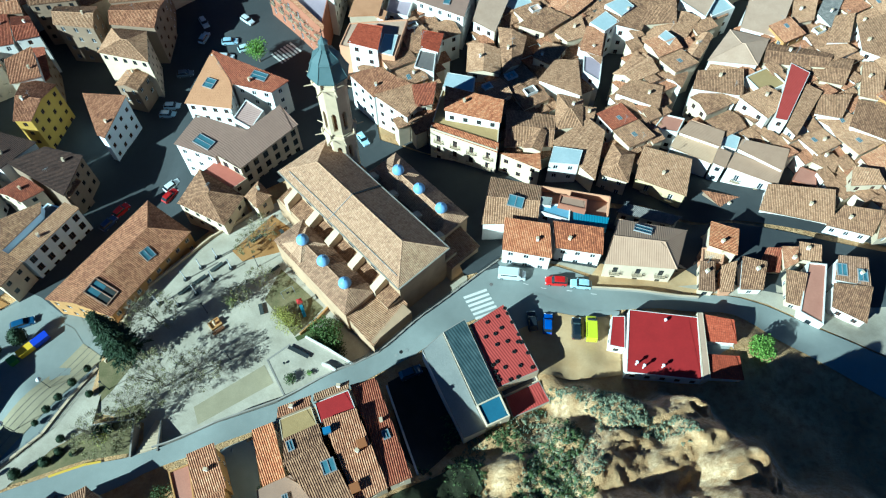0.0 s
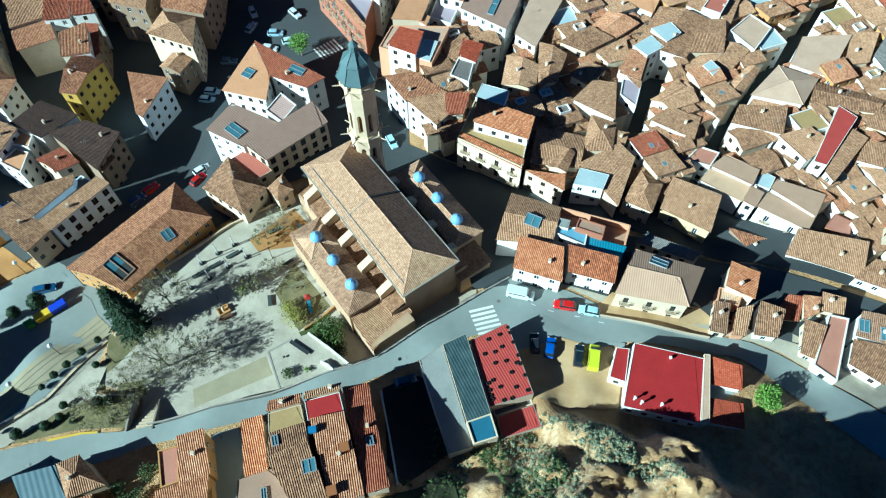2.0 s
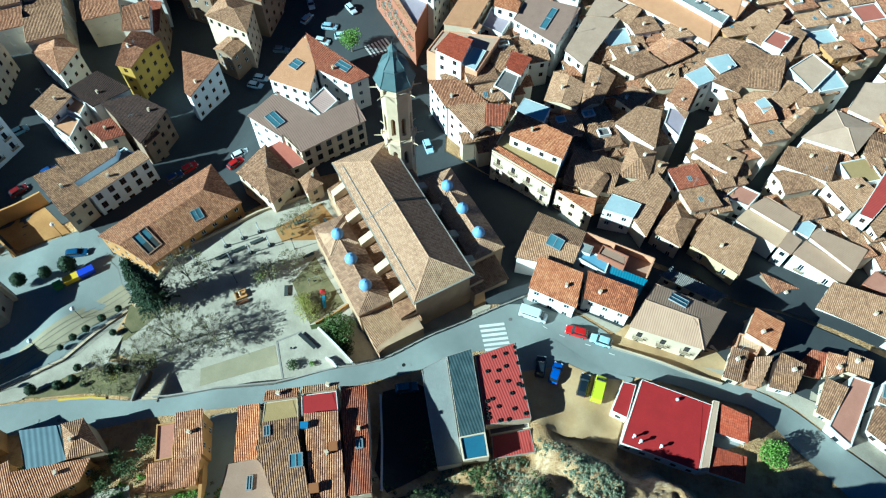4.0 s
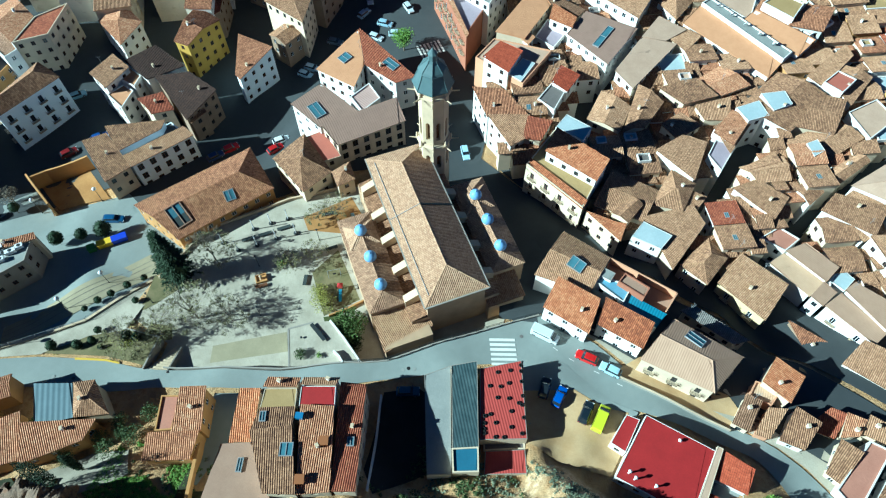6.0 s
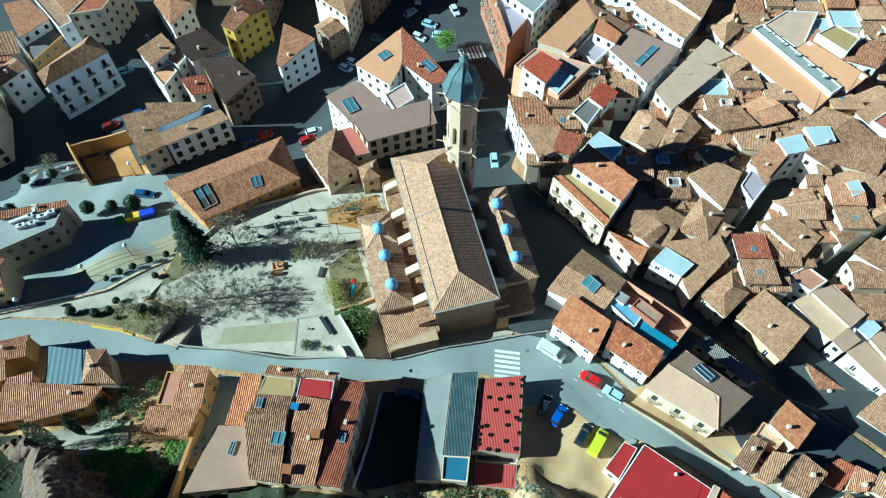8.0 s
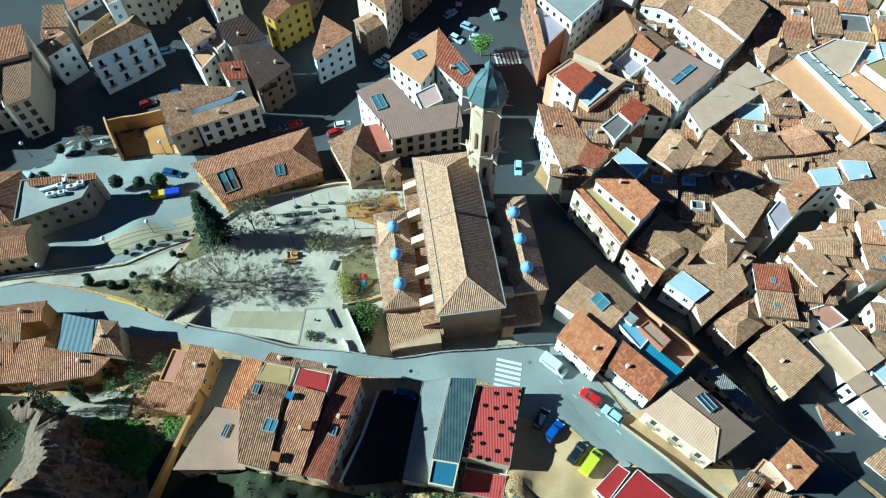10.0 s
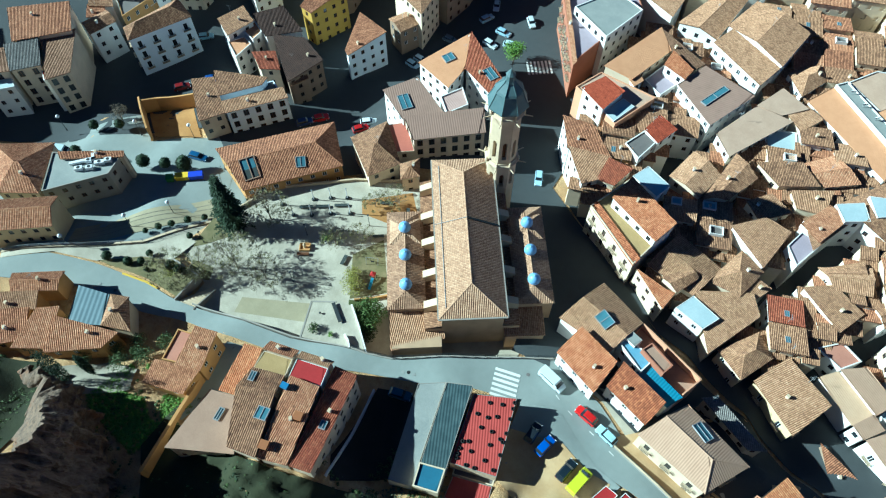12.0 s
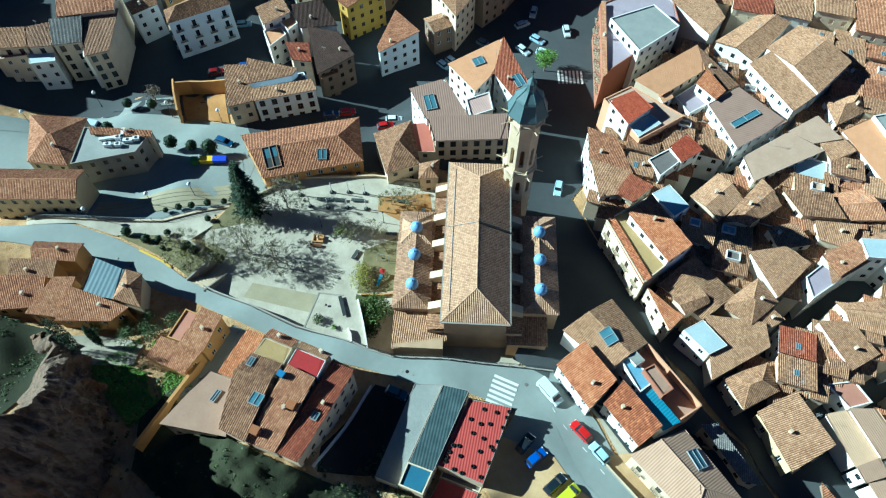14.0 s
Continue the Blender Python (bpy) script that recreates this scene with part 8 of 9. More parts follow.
leafy("street_tree", "green leafy street tree near the crossing", -45.4, 127.6, -6.0, 2.9, 4.2, 3.0, "leaf_green", 32, 2000, 0.18)
for i, (x, y, r) in enumerate(((-50, 15.4, 1.6), (-48.4, 19, 1.7), (-46.2, 17.4, 1.2), (-53, 10.5, 1.5), (-44.5, 22.2, 1.6), (-62, 13, 1.2), (-44.3, 17.9, 1.9), (-47.3, 14.2, 1.8), (-41.4, 23.4, 1.6), (-53.5, 13.6, 1.4))):
    leafy("olive_tree", "grey green olive tree in the hillside garden", x, y, lie(x, y), r, 2.4, 0.8, "leaf_olive", 40 + i, 900, 0.12, "garden trees")
for i, (x, y, h) in enumerate(((-51.0, 6.7, 13.5), (-49.2, 10.2, 8.5))):
    t = thing("cypress_tree", "slim dark cypress on the hillside", "tree", x, y, lie(x, y), 0, "slim cypresses")
    piece("trunk", mesh("trunk", *cyl(0.12, -0.5, h * 0.5, 6), "bark"), t)
    v, f = leaves(2600, (h * 0.085, h * 0.085, h * 0.5), 0.13, 60 + i, hollow=0.3)
    piece("crown", mesh("crown", [Vector(p) + Vector((0, 0, h * 0.55)) for p in v], f, "leaf_dark"), t)
leafy("street_tree", "reddish leafless tree above the yellow wall", -106, 52, -6.5, 2.2, 3.4, 1.2, "bark", 71, 900, 0.14)


def scatter(name, label, category, mat, n, where, size, seed, lo=0.25, hi=0.7, per=26):
    """Many small clumps of growth on the ground, as one."""
    rng = random.Random(seed)
    V_, F_ = [], []
    count = 0
    while count < n:
        x, y = rng.uniform(where[0], where[2]), rng.uniform(where[1], where[3])
        count += 1
        if noise.noise((x * 0.16, y * 0.16, seed)) < -0.08 or not where[4](x, y) or covered(None, x, y, -99):
            continue
        r = rng.uniform(lo, hi)
        z = lie(x, y) + rough(x, y) - 0.1
        for i in range(per):
            a = Vector((rng.gauss(0, 1), rng.gauss(0, 1), abs(rng.gauss(0, 1)))).normalized()
            p = Vector((x, y, z)) + a * r * rng.uniform(0.5, 1)
            b = a.orthogonal().normalized()
            c = a.cross(b)
            s = size * rng.uniform(0.6, 1.3)
            k = len(V_)
            V_ += [p + b * s, p + c * s * 0.6, p - b * s, p - c * s * 0.6]
            F_.append((k, k + 1, k + 2, k + 3))
    tagged(piece(name, mesh(name, V_, F_, mat)), label, category, kind="stuff")


scatter("scrub", "low grey green scrub on the rocky slope", "scrub", "scrub_leaf", 3600, (2, 18, 48, 40, lambda x, y: lie(x, y) > 5.0 and y < 39 and x + y * 0.4 < 44 and not (x > 23 and y < 29.5)), 0.12, 5, 0.15, 0.5)
scatter("scrub", "dense silvery scrub along the foot of the ridge", "scrub", "scrub_leaf", 3600, (12, 24, 40, 42, lambda x, y: near_line(Vector((x, y)), [(16, 39.5), (34, 29)], 2.8) and noise.noise((x * 0.5, y * 0.5, 2)) > -0.25), 0.11, 15, 0.15, 0.45)
scatter("scrub", "thick olive scrub on the shaded slope behind the sheds", "scrub", "leaf_olive", 1500, (0, 17, 21, 37, lambda x, y: lie(x, y) > 4.5 and x + y < 52), 0.13, 25, 0.25, 0.7)
scatter("scrub", "low scrub on the hillside above the houses", "scrub", "leaf_olive", 1100, (-62, -4, 2, 26, lambda x, y: lie(x, y) > 4.6 and y > 0.35 * (-30 - x)), 0.16, 6, 0.2, 0.6)
scatter("scrub", "dark bushes on the shaded slope behind the houses", "scrub", "leaf_dark", 900, (-32, 3, 5, 26, lambda x, y: inside((x, y), [(-33, 19.5), (-29.5, 14), (-24, 16.5), (-17, 16.6), (-8, 20.3), (-2, 23.5), (4, 27), (6, 22), (-2, 13), (-12, 5), (-24, 3), (-31, 8)])), 0.14, 26, 0.2, 0.6)
scatter("scrub", "olive bushes on the slope west of the rock", "scrub", "leaf_olive", 700, (-74, -10, -47, 4, lambda x, y: True), 0.15, 27, 0.3, 0.8)
scatter("grass", "fresh green grass on the shaded slope", "grass", "grassblade", 2400, (-46, 6, -31, 17.5, lambda x, y: 3.8 < lie(x, y) < 13), 0.075, 7, 0.2, 0.5, 60)
scatter("weeds", "dry weeds in the planted bed", "weeds", "leaf_yellow", 500, (-71, 24, -52, 34.5, lambda x, y: inside((x, y), [(-71.3, 24.4), (-66.1, 30.4), (-60, 33.7), (-53, 34.6), (-52.3, 29.6), (-59.2, 28.4)])), 0.1, 8, 0.15, 0.4, 14)


# ---- street furniture ----
def lamp_post(x, y, z, h=4.2, globe=True, head=0.32):
    t = thing("street_lamp", "slim dark street lamp with a pale globe" if globe else "slim dark square lamp post", "street lamp", x, y, z, 0, "street lamps" if globe else "square lamps")
    piece("base", mesh("base", *cyl(0.16, -0.3, 0.35, 8, 0.1), "darkmetal"), t)
    piece("pole", mesh("pole", *cyl(0.07, 0.3, h, 8, 0.05), "darkmetal"), t)
    if globe:
        piece("globe", mesh("globe", *lathe([(0.1, h), (head, h + 0.25), (head * 1.1, h + 0.5), (head * 0.6, h + 0.8), (0.03, h + 0.9)], 14), "cleanwhite", smooth=True), t, "milky glass globe")
    else:
        piece("head", mesh("head", *join(cyl(0.05, h, h + 0.15, 8), lathe([(0.06, h + 0.15), (0.22, h + 0.3), (0.22, h + 0.42), (0.03, h + 0.5)], 10)), "darkmetal"), t)


for x, y, z in ((-74, 33.9, -0.8), (-70.2, 41.8, -1.2), (-113.8, 41.4, -6.5), (-97.9, 51.9, -5.5), (-87, 59.2, -5), (-118.4, 26, -5), (-79.3, 22.6, -0.5)):
    lamp_post(x, y, z, 4.2, True, 0.42)
for x, y in ((-59.2, 41.2), (-27.8, 44.6), (-38.5, 46.8), (-36.2, 66.2), (-44.4, 56.2)):
    lamp_post(x, y, 0.0, 3.6, False)
# white light columns in two rows between the bench slabs
for x, y in ((-50.1, 57.7), (-49.8, 63.3), (-47.3, 65.9), (-44.6, 68.2), (-47.2, 60.2), (-44.4, 63.1), (-41.4, 65.8), (-53.9, 58.0)):
    t = thing("light_column", "slim white light column with a round planter foot", "light column", x, y, 0.0, 0, "light columns")
    piece("pole", mesh("pole", *cyl(0.11, 0, 3.4, 8, 0.09), "cleanwhite"), t)
    piece("foot", mesh("foot", *lathe([(0.45, 0), (0.5, 0.1), (0.42, 0.35), (0.12, 0.4)], 12), "darkmetal"), t, "dark round foot")
    piece("cap", mesh("cap", *lathe([(0.14, 3.4), (0.16, 3.5), (0.05, 3.6)], 8), "metal"), t)


def bench(x, y, rz, l, mat="slate", name="bench", label="dark flat stone bench on the square", z=0.0):
    t = thing(name, label, "bench", x, y, z, rz, "stone benches")
    piece("seat", mesh("seat", *box(-l / 2, -0.35, 0.34, l / 2, 0.35, 0.46), mat), t)
    for s in (-1, 1):
        piece("support", mesh("support", *box(s * l * 0.33 - 0.15, -0.25, 0, s * l * 0.33 + 0.15, 0.25, 0.34), "greystone"), t)


for x, y in ((-49.5, 60.8), (-47, 63.1), (-44.2, 65.9)):
    bench(x, y, 0.75, 2.8)
bench(-34.3, 56.8, 1.9, 2.3)
bench(-32.9, 65.4, 0.75, 2.4)
bench(-37.4, 72.5, 0.65, 2.6)
bench(-32.2, 73.8, -0.8, 2.0)
bench(-55.8, 47.8, 0.9, 2.2)
# the steel beam bench by the garden corner
bench(-25.5, 46.7, -0.47, 4.2, "darkmetal", "bench", "long dark beam bench beside the grass", 3.6)
# fountain
ft = thing("fountain", "small stone fountain with timber edged basin", "fountain", -42.5, 53.8, 0.0, 0.7)
piece("basin", mesh("basin", *join(box(-1.1, -0.9, 0, 1.1, -0.7, 0.5), box(-1.1, 0.7, 0, 1.1, 0.9, 0.5), box(-1.1, -0.7, 0, -0.9, 0.7, 0.5), box(0.9, -0.7, 0, 1.1, 0.7, 0.5), box(-0.9, -0.7, 0, 0.9, 0.7, 0.2)), "ochre"), ft, "ochre stone basin")
piece("column", mesh("column", *lathe([(0.35, 0.1), (0.25, 0.3), (0.2, 1.0), (0.32, 1.15), (0.2, 1.4), (0.05, 1.5)], 10), "palestone"), ft)
bench(-41.6, 52.4, 0.7, 2.4, "wood", "bench", "brown timber bench near the fountain")
# slide
sl_ = thing("playground_slide", "red and blue playground slide in the play garden", "slide", -26.9, 57.7, 0.0, 0.4)
piece("tower_roof", mesh("tower_roof", *lathe([(0.75, 2.0), (0.1, 2.6)], 4, 0.5), "redpaint"), sl_, "red pyramid roof")
for a in (-0.4, 0.4):
    for b in (-0.4, 0.4):
        piece("post", mesh("post", *cyl(0.05, 0, 2.0, 6, None, (a, b)), "darkmetal"), sl_)
piece("platform", mesh("platform", *box(-0.45, -0.45, 1.0, 0.45, 0.45, 1.08), "wood"), sl_)
piece("chute", mesh("chute", *prism([(-0.3, -2.6), (0.3, -2.6), (0.3, -0.4), (-0.3, -0.4)], [0.1, 0.1, 1.0, 1.0], [0.2, 0.2, 1.12, 1.12]), "teal"), sl_, "blue chute")
sw = thing("swing", "thin metal swing frame in the play garden", "swing", -29.6, 60.2, 0.0, 0.6)
piece("frame", mesh("frame", *join(rod((-1.2, -0.6, 0), (-1.2, 0, 2), 0.04), rod((-1.2, 0.6, 0), (-1.2, 0, 2), 0.04), rod((1.2, -0.6, 0), (1.2, 0, 2), 0.04), rod((1.2, 0.6, 0), (1.2, 0, 2), 0.04), rod((-1.2, 0, 2), (1.2, 0, 2), 0.04)), "metal"), sw)
piece("seat", mesh("seat", *join(box(-0.3, -0.15, 0.5, 0.3, 0.15, 0.55), rod((-0.28, 0, 0.55), (-0.28, 0, 2), 0.015), rod((0.28, 0, 0.55), (0.28, 0, 2), 0.015)), "rubber"), sw)

# refuse containers
for i, (x, y, c_) in enumerate(((-79.2, 47.3, "56813a"), (-77.9, 48.8, "d4b61e"), (-76.9, 49.8, "d4b61e"), (-75.8, 50.9, "2b40c0"), (-74.8, 52.0, "2b40c0"))):
    nm = "container_paint_" + "abcde"[i]
    MT[nm] = paint(nm, srgb(c_), 0.5, 0.2)
    t = thing("refuse_container", ("green", "yellow", "yellow", "blue", "blue")[i] + " plastic refuse container in the parking lot", "container", x, y, lie(x, y) + 0.1, 0.8, "refuse containers")
    piece("body", mesh("body", *join(prism([(-0.75, -0.6), (0.75, -0.6), (0.75, 0.6), (-0.75, 0.6)], 0.15, 1.2)), nm), t)
    piece("lid", mesh("lid", *prism([(-0.8, -0.65), (0.8, -0.65), (0.8, 0.65), (-0.8, 0.65)], 1.2, [1.35, 1.35, 1.6, 1.6]), nm), t)
    for a in (-0.6, 0.6):
        for b in (-0.45, 0.45):
            piece("wheel", mesh("wheel", *lathe([(0.1, 0), (0.1, 0.15)], 8, 0, (a, b)), "rubber"), t)


MT["rustbox"] = paint("rust_brown_metal", srgb("8a5a34"), 0.6, 0.1)
MT["bluetank"] = paint("blue_plastic", srgb("3f6f9a"), 0.45, 0.2)


# ---- cars ----
def loft(rows):
    """Skin over cross-sections: rows of (x, half width, z low, z high, half width on top)."""
    V_, F_ = [], []
    for x, w, z0, z1, wt in rows:
        V_ += [(x, -w, z0), (x, w, z0), (x, w, z0 + (z1 - z0) * 0.55), (x, wt, z1), (x, -wt, z1), (x, -w, z0 + (z1 - z0) * 0.55)]
    for i in range(len(rows) - 1):
        F_ += [(i * 6 + k, (i + 1) * 6 + k, (i + 1) * 6 + (k + 1) % 6, i * 6 + (k + 1) % 6) for k in range(6)]
    F_ += [tuple(range(6)), tuple(range((len(rows) - 1) * 6, len(rows) * 6))[::-1]]
    return V_, F_


WHEEL = mesh("tyre", [(a, c - 0.1, b) for a, b, c in lathe([(0.2, 0), (0.31, 0.02), (0.31, 0.2), (0.2, 0.22)], 14)[0]], lathe([(0.2, 0), (0.31, 0.02), (0.31, 0.2), (0.2, 0.22)], 14)[1], "rubber")
RIM = mesh("rim", [(a, c - 0.1, b) for a, b, c in lathe([(0.2, -0.005), (0.2, 0.225)], 10)[0]], lathe([(0.2, 0), (0.2, 0.2)], 10)[1], "metal")


def car(x, y, deg, colour, label, kind="hatch", length=4.1, z=None):
    t = thing("car" if kind != "van" else "van", label, "car" if kind != "van" else "van", x, y, (lie(x, y) if z is None else z) + 0.08, radians(deg), "parked vehicles")
    nm = "car_paint_" + colour
    if nm not in MT:
        MT[nm] = paint(nm, srgb(colour), 0.3, 0.8)
    L = length / 2
    W_ = 0.86 if kind != "van" else 0.95
    if kind == "van":
        body = [(-L, W_ * 0.95, 0.35, 1.9, W_ * 0.85), (-L + 0.1, W_, 0.25, 1.98, W_ * 0.88), (L - 1.5, W_, 0.25, 1.98, W_ * 0.86), (L - 0.75, W_, 0.25, 1.2, W_ * 0.84), (L - 0.1, W_ * 0.95, 0.28, 0.95, W_ * 0.8), (L, W_ * 0.85, 0.35, 0.75, W_ * 0.75)]
        glass = [(L - 1.62, W_ * 0.885, 1.2, 1.9, W_ * 0.84), (L - 1.42, W_ * 0.9, 1.2, 1.88, W_ * 0.8), (L - 0.72, W_ * 0.88, 1.1, 1.24, W_ * 0.82)]
        side = box(-L + 0.5, -W_ * 0.96, 1.25, L - 1.7, W_ * 0.96, 1.72)
        roof = None
    else:
        body = [(-L, W_ * 0.85, 0.4, 0.85, W_ * 0.78), (-L + 0.15, W_ * 0.97, 0.25, 0.95, W_ * 0.86), (-L + 1.2, W_, 0.22, 0.98, W_ * 0.9), (L - 1.3, W_, 0.22, 0.95, W_ * 0.9), (L - 0.2, W_ * 0.96, 0.25, 0.78, W_ * 0.8), (L, W_ * 0.82, 0.35, 0.62, W_ * 0.72)]
        glass = [(-L + 0.15, W_ * 0.82, 0.9, 1.0, W_ * 0.8), (-L + 0.6, W_ * 0.84, 0.92, 1.42, W_ * 0.68), (0.35, W_ * 0.85, 0.92, 1.43, W_ * 0.68), (L - 1.15, W_ * 0.84, 0.9, 0.98, W_ * 0.8)]
        roof = [(-L + 0.55, W_ * 0.7, 1.40, 1.47, W_ * 0.62), (-L + 0.9, W_ * 0.72, 1.41, 1.51, W_ * 0.64), (0.1, W_ * 0.72, 1.41, 1.5, W_ * 0.64), (0.42, W_ * 0.7, 1.39, 1.45, W_ * 0.62)]
        side = None
    b = piece("body", mesh("body", *loft(body), nm), t)
    gl = loft(glass) if side is None else join(loft(glass), side)
    piece("glazing", mesh("glazing", *gl, "pane"), t, "dark tinted windows")
    if roof:
        piece("roof", mesh("roof", *loft(roof), nm), t)
    for sx in (-L + 0.75, L - 0.8):
        for sy in (-W_ + 0.08, W_ - 0.08):
            wh = piece("wheel", WHEEL, t, "", (sx, sy, 0.31))
            piece("rim", RIM, wh)
    for sy in (-0.6, 0.6):
        piece("headlight", mesh("headlight", *box(L - 0.16, sy - 0.16, 0.6, L - 0.01, sy + 0.16, 0.72), "cleanwhite"), t)
        piece("tail_light", mesh("tail_light", *box(-L - 0.005, sy - 0.12, 0.65, -L + 0.12, sy + 0.12, 0.82), "redpaint"), t)
    for sy in (-W_ - 0.1, W_ - 0.02):
        piece("wing_mirror", mesh("wing_mirror", *box(L - 1.35, sy, 0.95, L - 1.2, sy + 0.12, 1.07), nm), t)


car(12.9, 61.9, -6, "c9d2d4", "white panel van parked by the house", "van", 5.2)
car(21.1, 60.6, 176, "b01c1c", "bright red hatchback parked by the wall", "hatch", 4.1)
car(25.6, 60.0, 173, "a9c6d2", "pale blue hatchback parked by the wall", "hatch", 3.9)
car(18.8, 51.7, 84, "2c55b0", "blue hatchback on the sandy ground", "hatch", 4.0)
car(16.0, 52.1, 95, "23282e", "black hatchback in the shade of the shed", "hatch", 3.9)
car(23.8, 50.7, 86, "1e2730", "dark blue saloon beside the yellow van", "hatch", 4.2)
car(26.4, 50.6, 85, "c9cf1e", "bright yellow van on the sandy ground", "van", 4.9)
car(-5.6, 42.6, 23, "2f4a63", "dark blue car in the shaded yard", "hatch", 4.0)
car(-110, 36.9, 30, "b5c3cc", "pale blue delivery van on the lower road", "van", 5.4)
car(-81.4, 56, 23, "2d4f78", "blue pick-up parked by the long house", "hatch", 4.6)
car(-105.8, 69, 60, "6d1a1e", "dark red car in the shaded street", "hatch", 4.2)
car(-114.6, 84.2, 52, "8fb2c4", "pale blue car in the shaded street", "hatch", 4.2)
car(-101.5, 75.4, 55, "2c4a8a", "blue car in the shaded street", "hatch", 4.0)
car(-69.2, 83, 58, "b3201f", "red car in the street", "hatch", 4.0)
car(-70.6, 79.2, 58, "2a3a66", "dark blue car parked at the kerb", "hatch", 4.0)
car(-59.6, 89.6, 49, "d2dadd", "white car in the sunlit street", "hatch", 4.0)
car(-59.3, 86.6, 60, "9c1d1d", "red car partly hidden by a roof", "hatch", 4.0)
for x, y, a, c_, n_ in ((-65.9, 112.3, 0, "9fb6c6", "silver blue"), (-65.3, 114.8, 2, "a9bccb", "silver"), (-54, 134.7, 7, "9db9cc", "pale blue"), (-54.2, 129.4, -2, "c4d0d6", "white"), (-64, 125, 8, "55606c", "grey"), (-49.5, 132.1, 24, "bfd6da", "white"), (-50.7, 142.4, -40, "c2ccd2", "white"), (-61.1, 136.6, 75, "8fa9c0", "silver blue"), (-62, 142, -58, "aab8c4", "silver")):
    car(x, y, a, c_, n_ + " car parked on the wide street", "hatch", 4.1)
car(-18.2, 101.6, -58, "a8c4d6", "pale blue car driving behind the church", "hatch", 4.1)

# tyres that weigh down the red metal roof
TYRE = mesh("tyre", *lathe([(0.17, 0.03), (0.2, 0.0), (0.33, 0.03), (0.36, 0.1), (0.33, 0.19), (0.2, 0.21), (0.17, 0.18), (0.17, 0.03)], 14), "rubber", smooth=True)
for x, y in ((7.7, 50.5), (9.5, 51.6), (10.9, 53.2), (11.3, 52.2), (10.1, 49.4), (12.0, 50.5), (7.3, 47.7), (9.0, 48.3), (9.2, 46.3), (11.0, 46.9), (13.0, 48.2), (12.1, 45.0), (12.8, 46.8), (13.4, 46.7), (9.1, 43.2), (10.4, 42.2), (13.0, 42.5), (14.4, 44.8), (11.2, 40.0), (12.5, 40.5), (15.0, 42.2), (8.7, 41.4), (9.0, 40.5), (9.3, 39.9), (8.4, 42.6)):
    tagged(piece("tyre", TYRE, None, "", (x, y, 8.07)), "old black tyre lying on a red metal roof", "tyre", "tyres on the roof")

# ---- on the roofs ----
def ac_unit(x, y, z, rz, w=1.4, d=0.9, h=0.9):
    t = thing("air_conditioner", "white rooftop air conditioning unit with a round fan grille", "air conditioner", x, y, z, rz, "rooftop units")
    piece("body", mesh("body", *join(box(-w / 2, -d / 2, 0.1, w / 2, d / 2, h), box(-w / 2 + 0.1, -d / 2, 0, -w / 2 + 0.2, d / 2, 0.1), box(w / 2 - 0.2, -d / 2, 0, w / 2 - 0.1, d / 2, 0.1)), "cleanwhite"), t)
    piece("fan_grille", mesh("fan_grille", *lathe([(0.34, h), (0.36, h + 0.04), (0.1, h + 0.05)], 14), "darkmetal"), t)


for x, y, rz, w in ((-90.4, 34.8, 0.9, 1.6), (-88.9, 36.4, 0.9, 1.3), (-88.4, 38.6, 0.9, 2.0), (-90.6, 37.4, 0.9, 1.2), (-87.6, 40.2, 0.9, 1.4)):
    ac_unit(x, y, 4.06, rz, w)
duct = thing("air_duct", "long white air duct on the grey flat roof", "duct", -91.5, 36.4, 4.06, 1.0)
piece("duct_pipe", mesh("duct_pipe", *join(box(-2.6, -0.3, 0.25, 2.6, 0.3, 0.8), box(2.0, -0.3, 0.25, 2.6, 2.2, 0.8)), "cleanwhite"), duct)
for k in (-2.2, 0.0, 2.2):
    piece("support", mesh("support", *box(k - 0.06, -0.3, 0, k + 0.06, 0.3, 0.26), "metal"), duct)


def aerial(x, y, z, rz, h=2.2):
    t = thing("tv_aerial", "thin metal television aerial on a tiled roof", "aerial", x, y, z, rz, "television aerials")
    piece("mast", mesh("mast", *rod((0, 0, -0.5), (0, 0, h), 0.03, 5), "metal"), t)
    piece("boom", mesh("boom", *rod((-0.6, 0, h - 0.1), (0.6, 0, h - 0.1), 0.02, 4), "metal"), t)
    for i in range(6):
        piece("element", mesh("element", *rod((-0.55 + 0.2 * i, -0.3, h - 0.1), (-0.55 + 0.2 * i, 0.3, h - 0.1), 0.012, 4), "metal"), t)


def vent(x, y, z, h=1.0, r=0.16):
    t = thing("roof_vent", "white round vent pipe with a cowl on the red roof", "vent pipe", x, y, z, 0, "vent pipes")
    piece("pipe", mesh("pipe", *cyl(r, -0.1, h, 10), "cleanwhite"), t)
    piece("cowl", mesh("cowl", *lathe([(r * 1.7, h), (r * 1.9, h + 0.12), (r * 1.2, h + 0.35), (0.03, h + 0.45)], 12), "cleanwhite"), t)


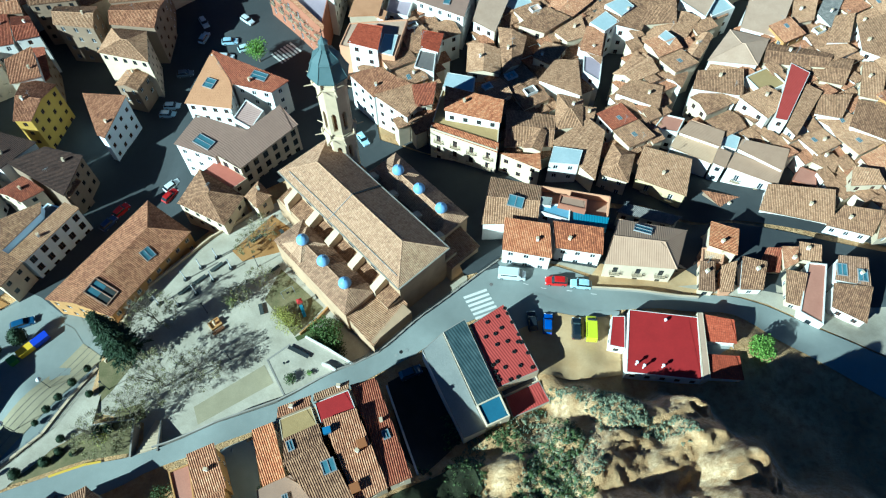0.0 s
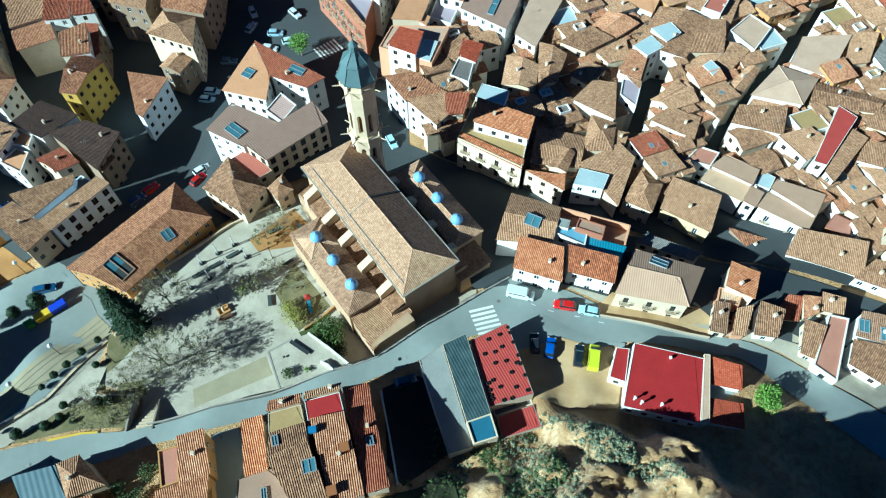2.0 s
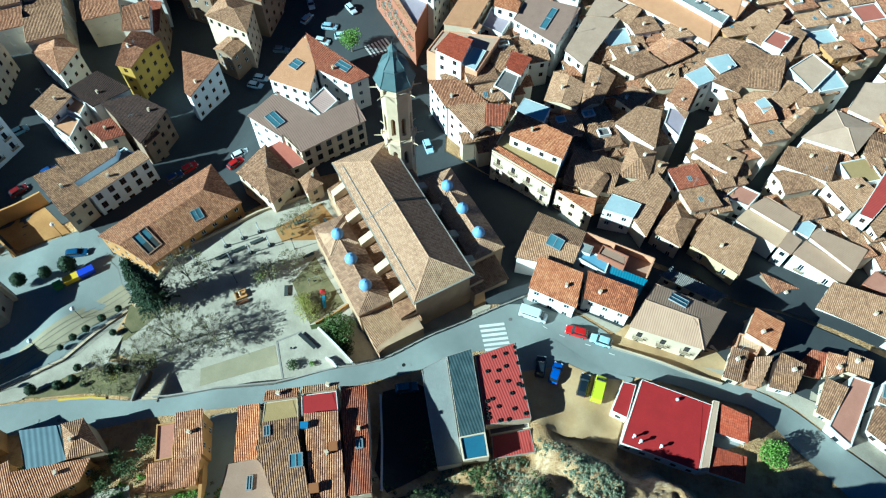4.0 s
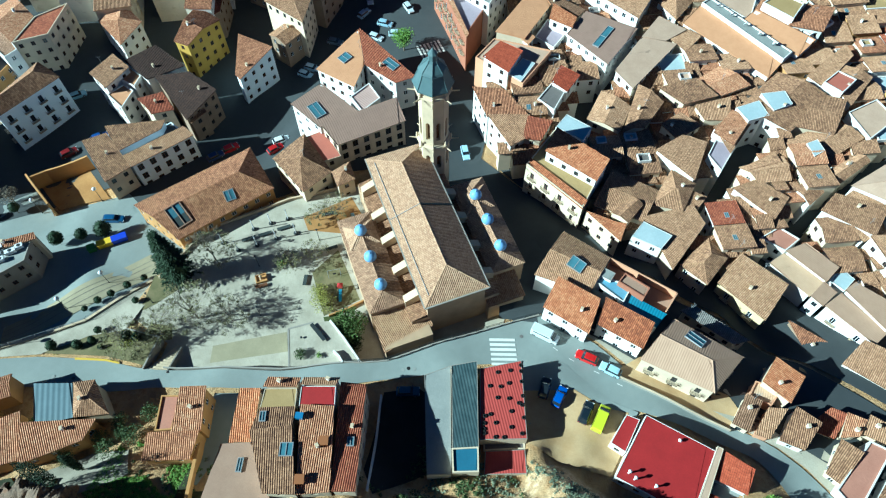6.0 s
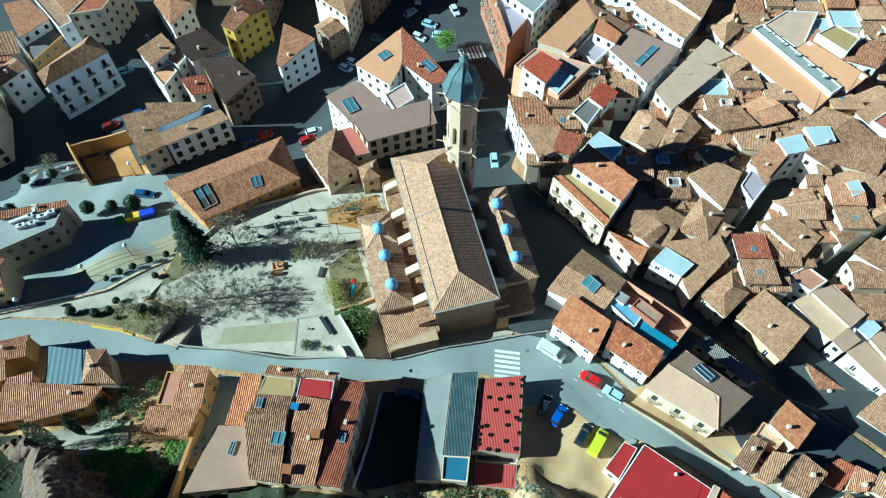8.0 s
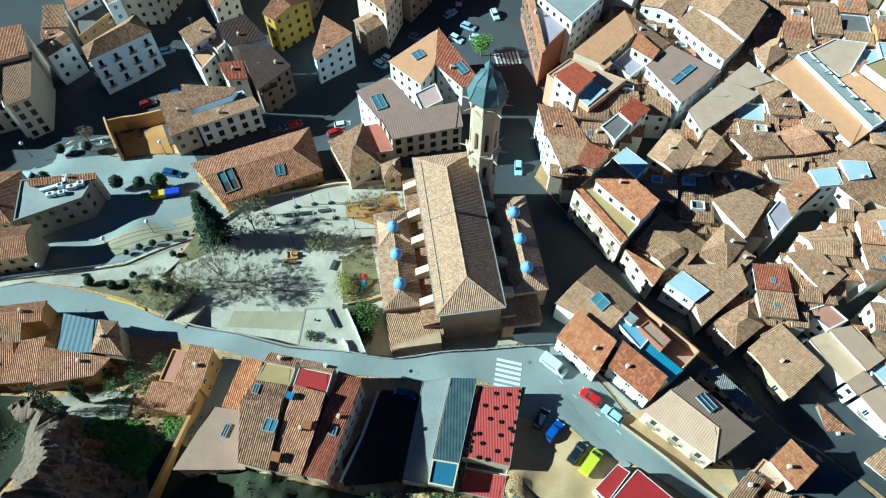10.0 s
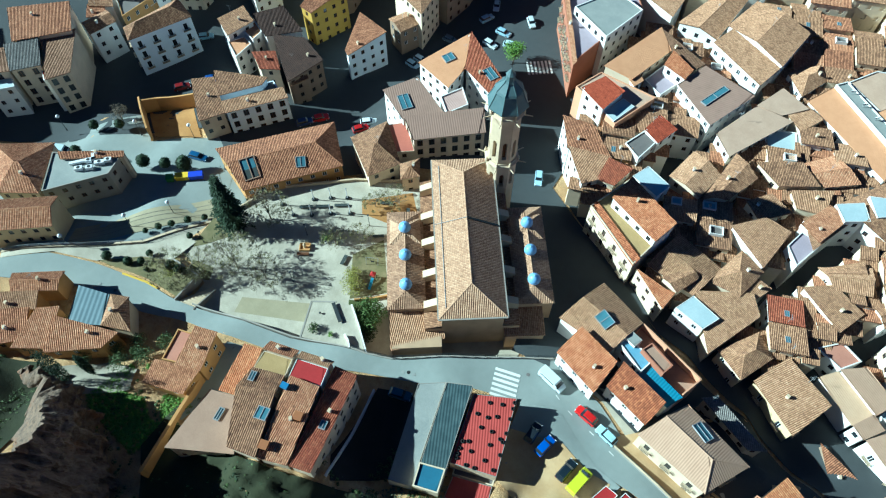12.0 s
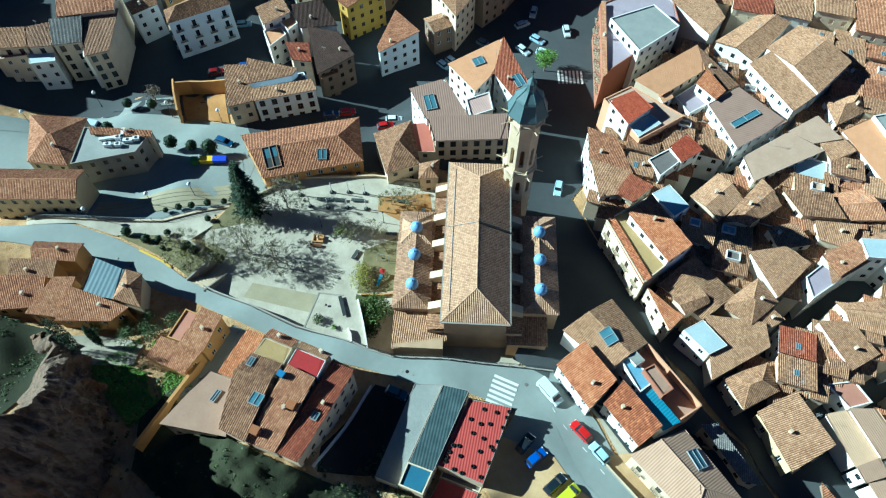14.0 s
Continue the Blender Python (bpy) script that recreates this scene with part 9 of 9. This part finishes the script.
def dish(x, y, z, rz):
    t = thing("satellite_dish", "white satellite dish on a short mast on a roof terrace", "satellite dish", x, y, z, rz, "satellite dishes")
    piece("mast", mesh("mast", *cyl(0.05, -0.1, 1.0, 6), "metal"), t)
    v, f = lathe([(0.06, 0.0), (0.35, 0.06), (0.62, 0.2), (0.65, 0.2), (0.36, 0.02), (0.05, -0.05)], 14)
    piece("reflector", mesh("reflector", [(px, -pz * 0.85 - py * 0.5, 1.1 + py * 0.85 - pz * 0.5) for px, py, pz in v], f, "cleanwhite", smooth=True), t)
    piece("arm", mesh("arm", *rod((0, -0.1, 0.9), (0, -0.65, 0.95), 0.025, 5), "metal"), t)


for k in range(5):
    dish(24.4 + 3.6 * k, 159.4 - 2.0 * k, 5.98, 0.4 + 0.2 * k)
for x, y, h in ((32.6, 42.9, 1.1), (33.7, 42.3, 1.2), (37.0, 42.4, 0.9), (38.9, 51.0, 0.4)):
    vent(x, y, 7.64, h)
tank = thing("water_tank", "bright blue plastic water tank on a tiled roof", "water tank", -17.2, 29.2, 15.75, 0.3)
piece("body", mesh("body", *join(box(-0.55, -0.45, 0, 0.55, 0.45, 0.7), box(-0.6, -0.5, 0.7, 0.6, 0.5, 0.78)), "bluetank"), tank)
for x, y, z in ((-11.9, 27.2, 16.1), (-12.4, 20.8, 16.6)):
    t = thing("roof_box", "rust brown metal chimney box on a tiled roof", "chimney", x, y, z - 0.15, 0.4)
    piece("body", mesh("body", *box(-0.6, -0.6, -0.3, 0.6, 0.6, 0.8), "rustbox"), t)
    piece("lid", mesh("lid", *box(-0.7, -0.7, 0.8, 0.7, 0.7, 0.9), "rustbox"), t)
rng = random.Random(12)
spots = [sp for sp in SPECS if sp[4] in ("shed", "gable", "hip") and sp[9] == "house"]
for sp in rng.sample(spots, 60):
    q = [Vector(p) for p in sp[1]]
    a, b = (q[0].lerp(q[1], 0.5), q[3].lerp(q[2], 0.5)) if sp[4] == "shed" else (q[1].lerp(q[2], 0.5), q[3].lerp(q[0], 0.5))
    p = a.lerp(b, 0.06 if sp[4] == "shed" else rng.uniform(0.4, 0.6))
    if sp[5] < 0:
        continue
    aerial(p.x, p.y, sp[3] + sp[5] * 0.93, rng.uniform(0, 3), rng.uniform(1.6, 2.6))

# crossing beside the street tree
for i in range(7):
    o = Vector((-43.0, 129.8)) + Vector((0.71, 0.71)) * (i * 0.95)
    u = Vector((0.71, -0.71))
    w = Vector((0.71, 0.71)) * 0.5
    stripe([tuple(o), tuple(o + u * 4.5), tuple(o + u * 4.5 + w), tuple(o + w)], "worn white zebra crossing stripe")
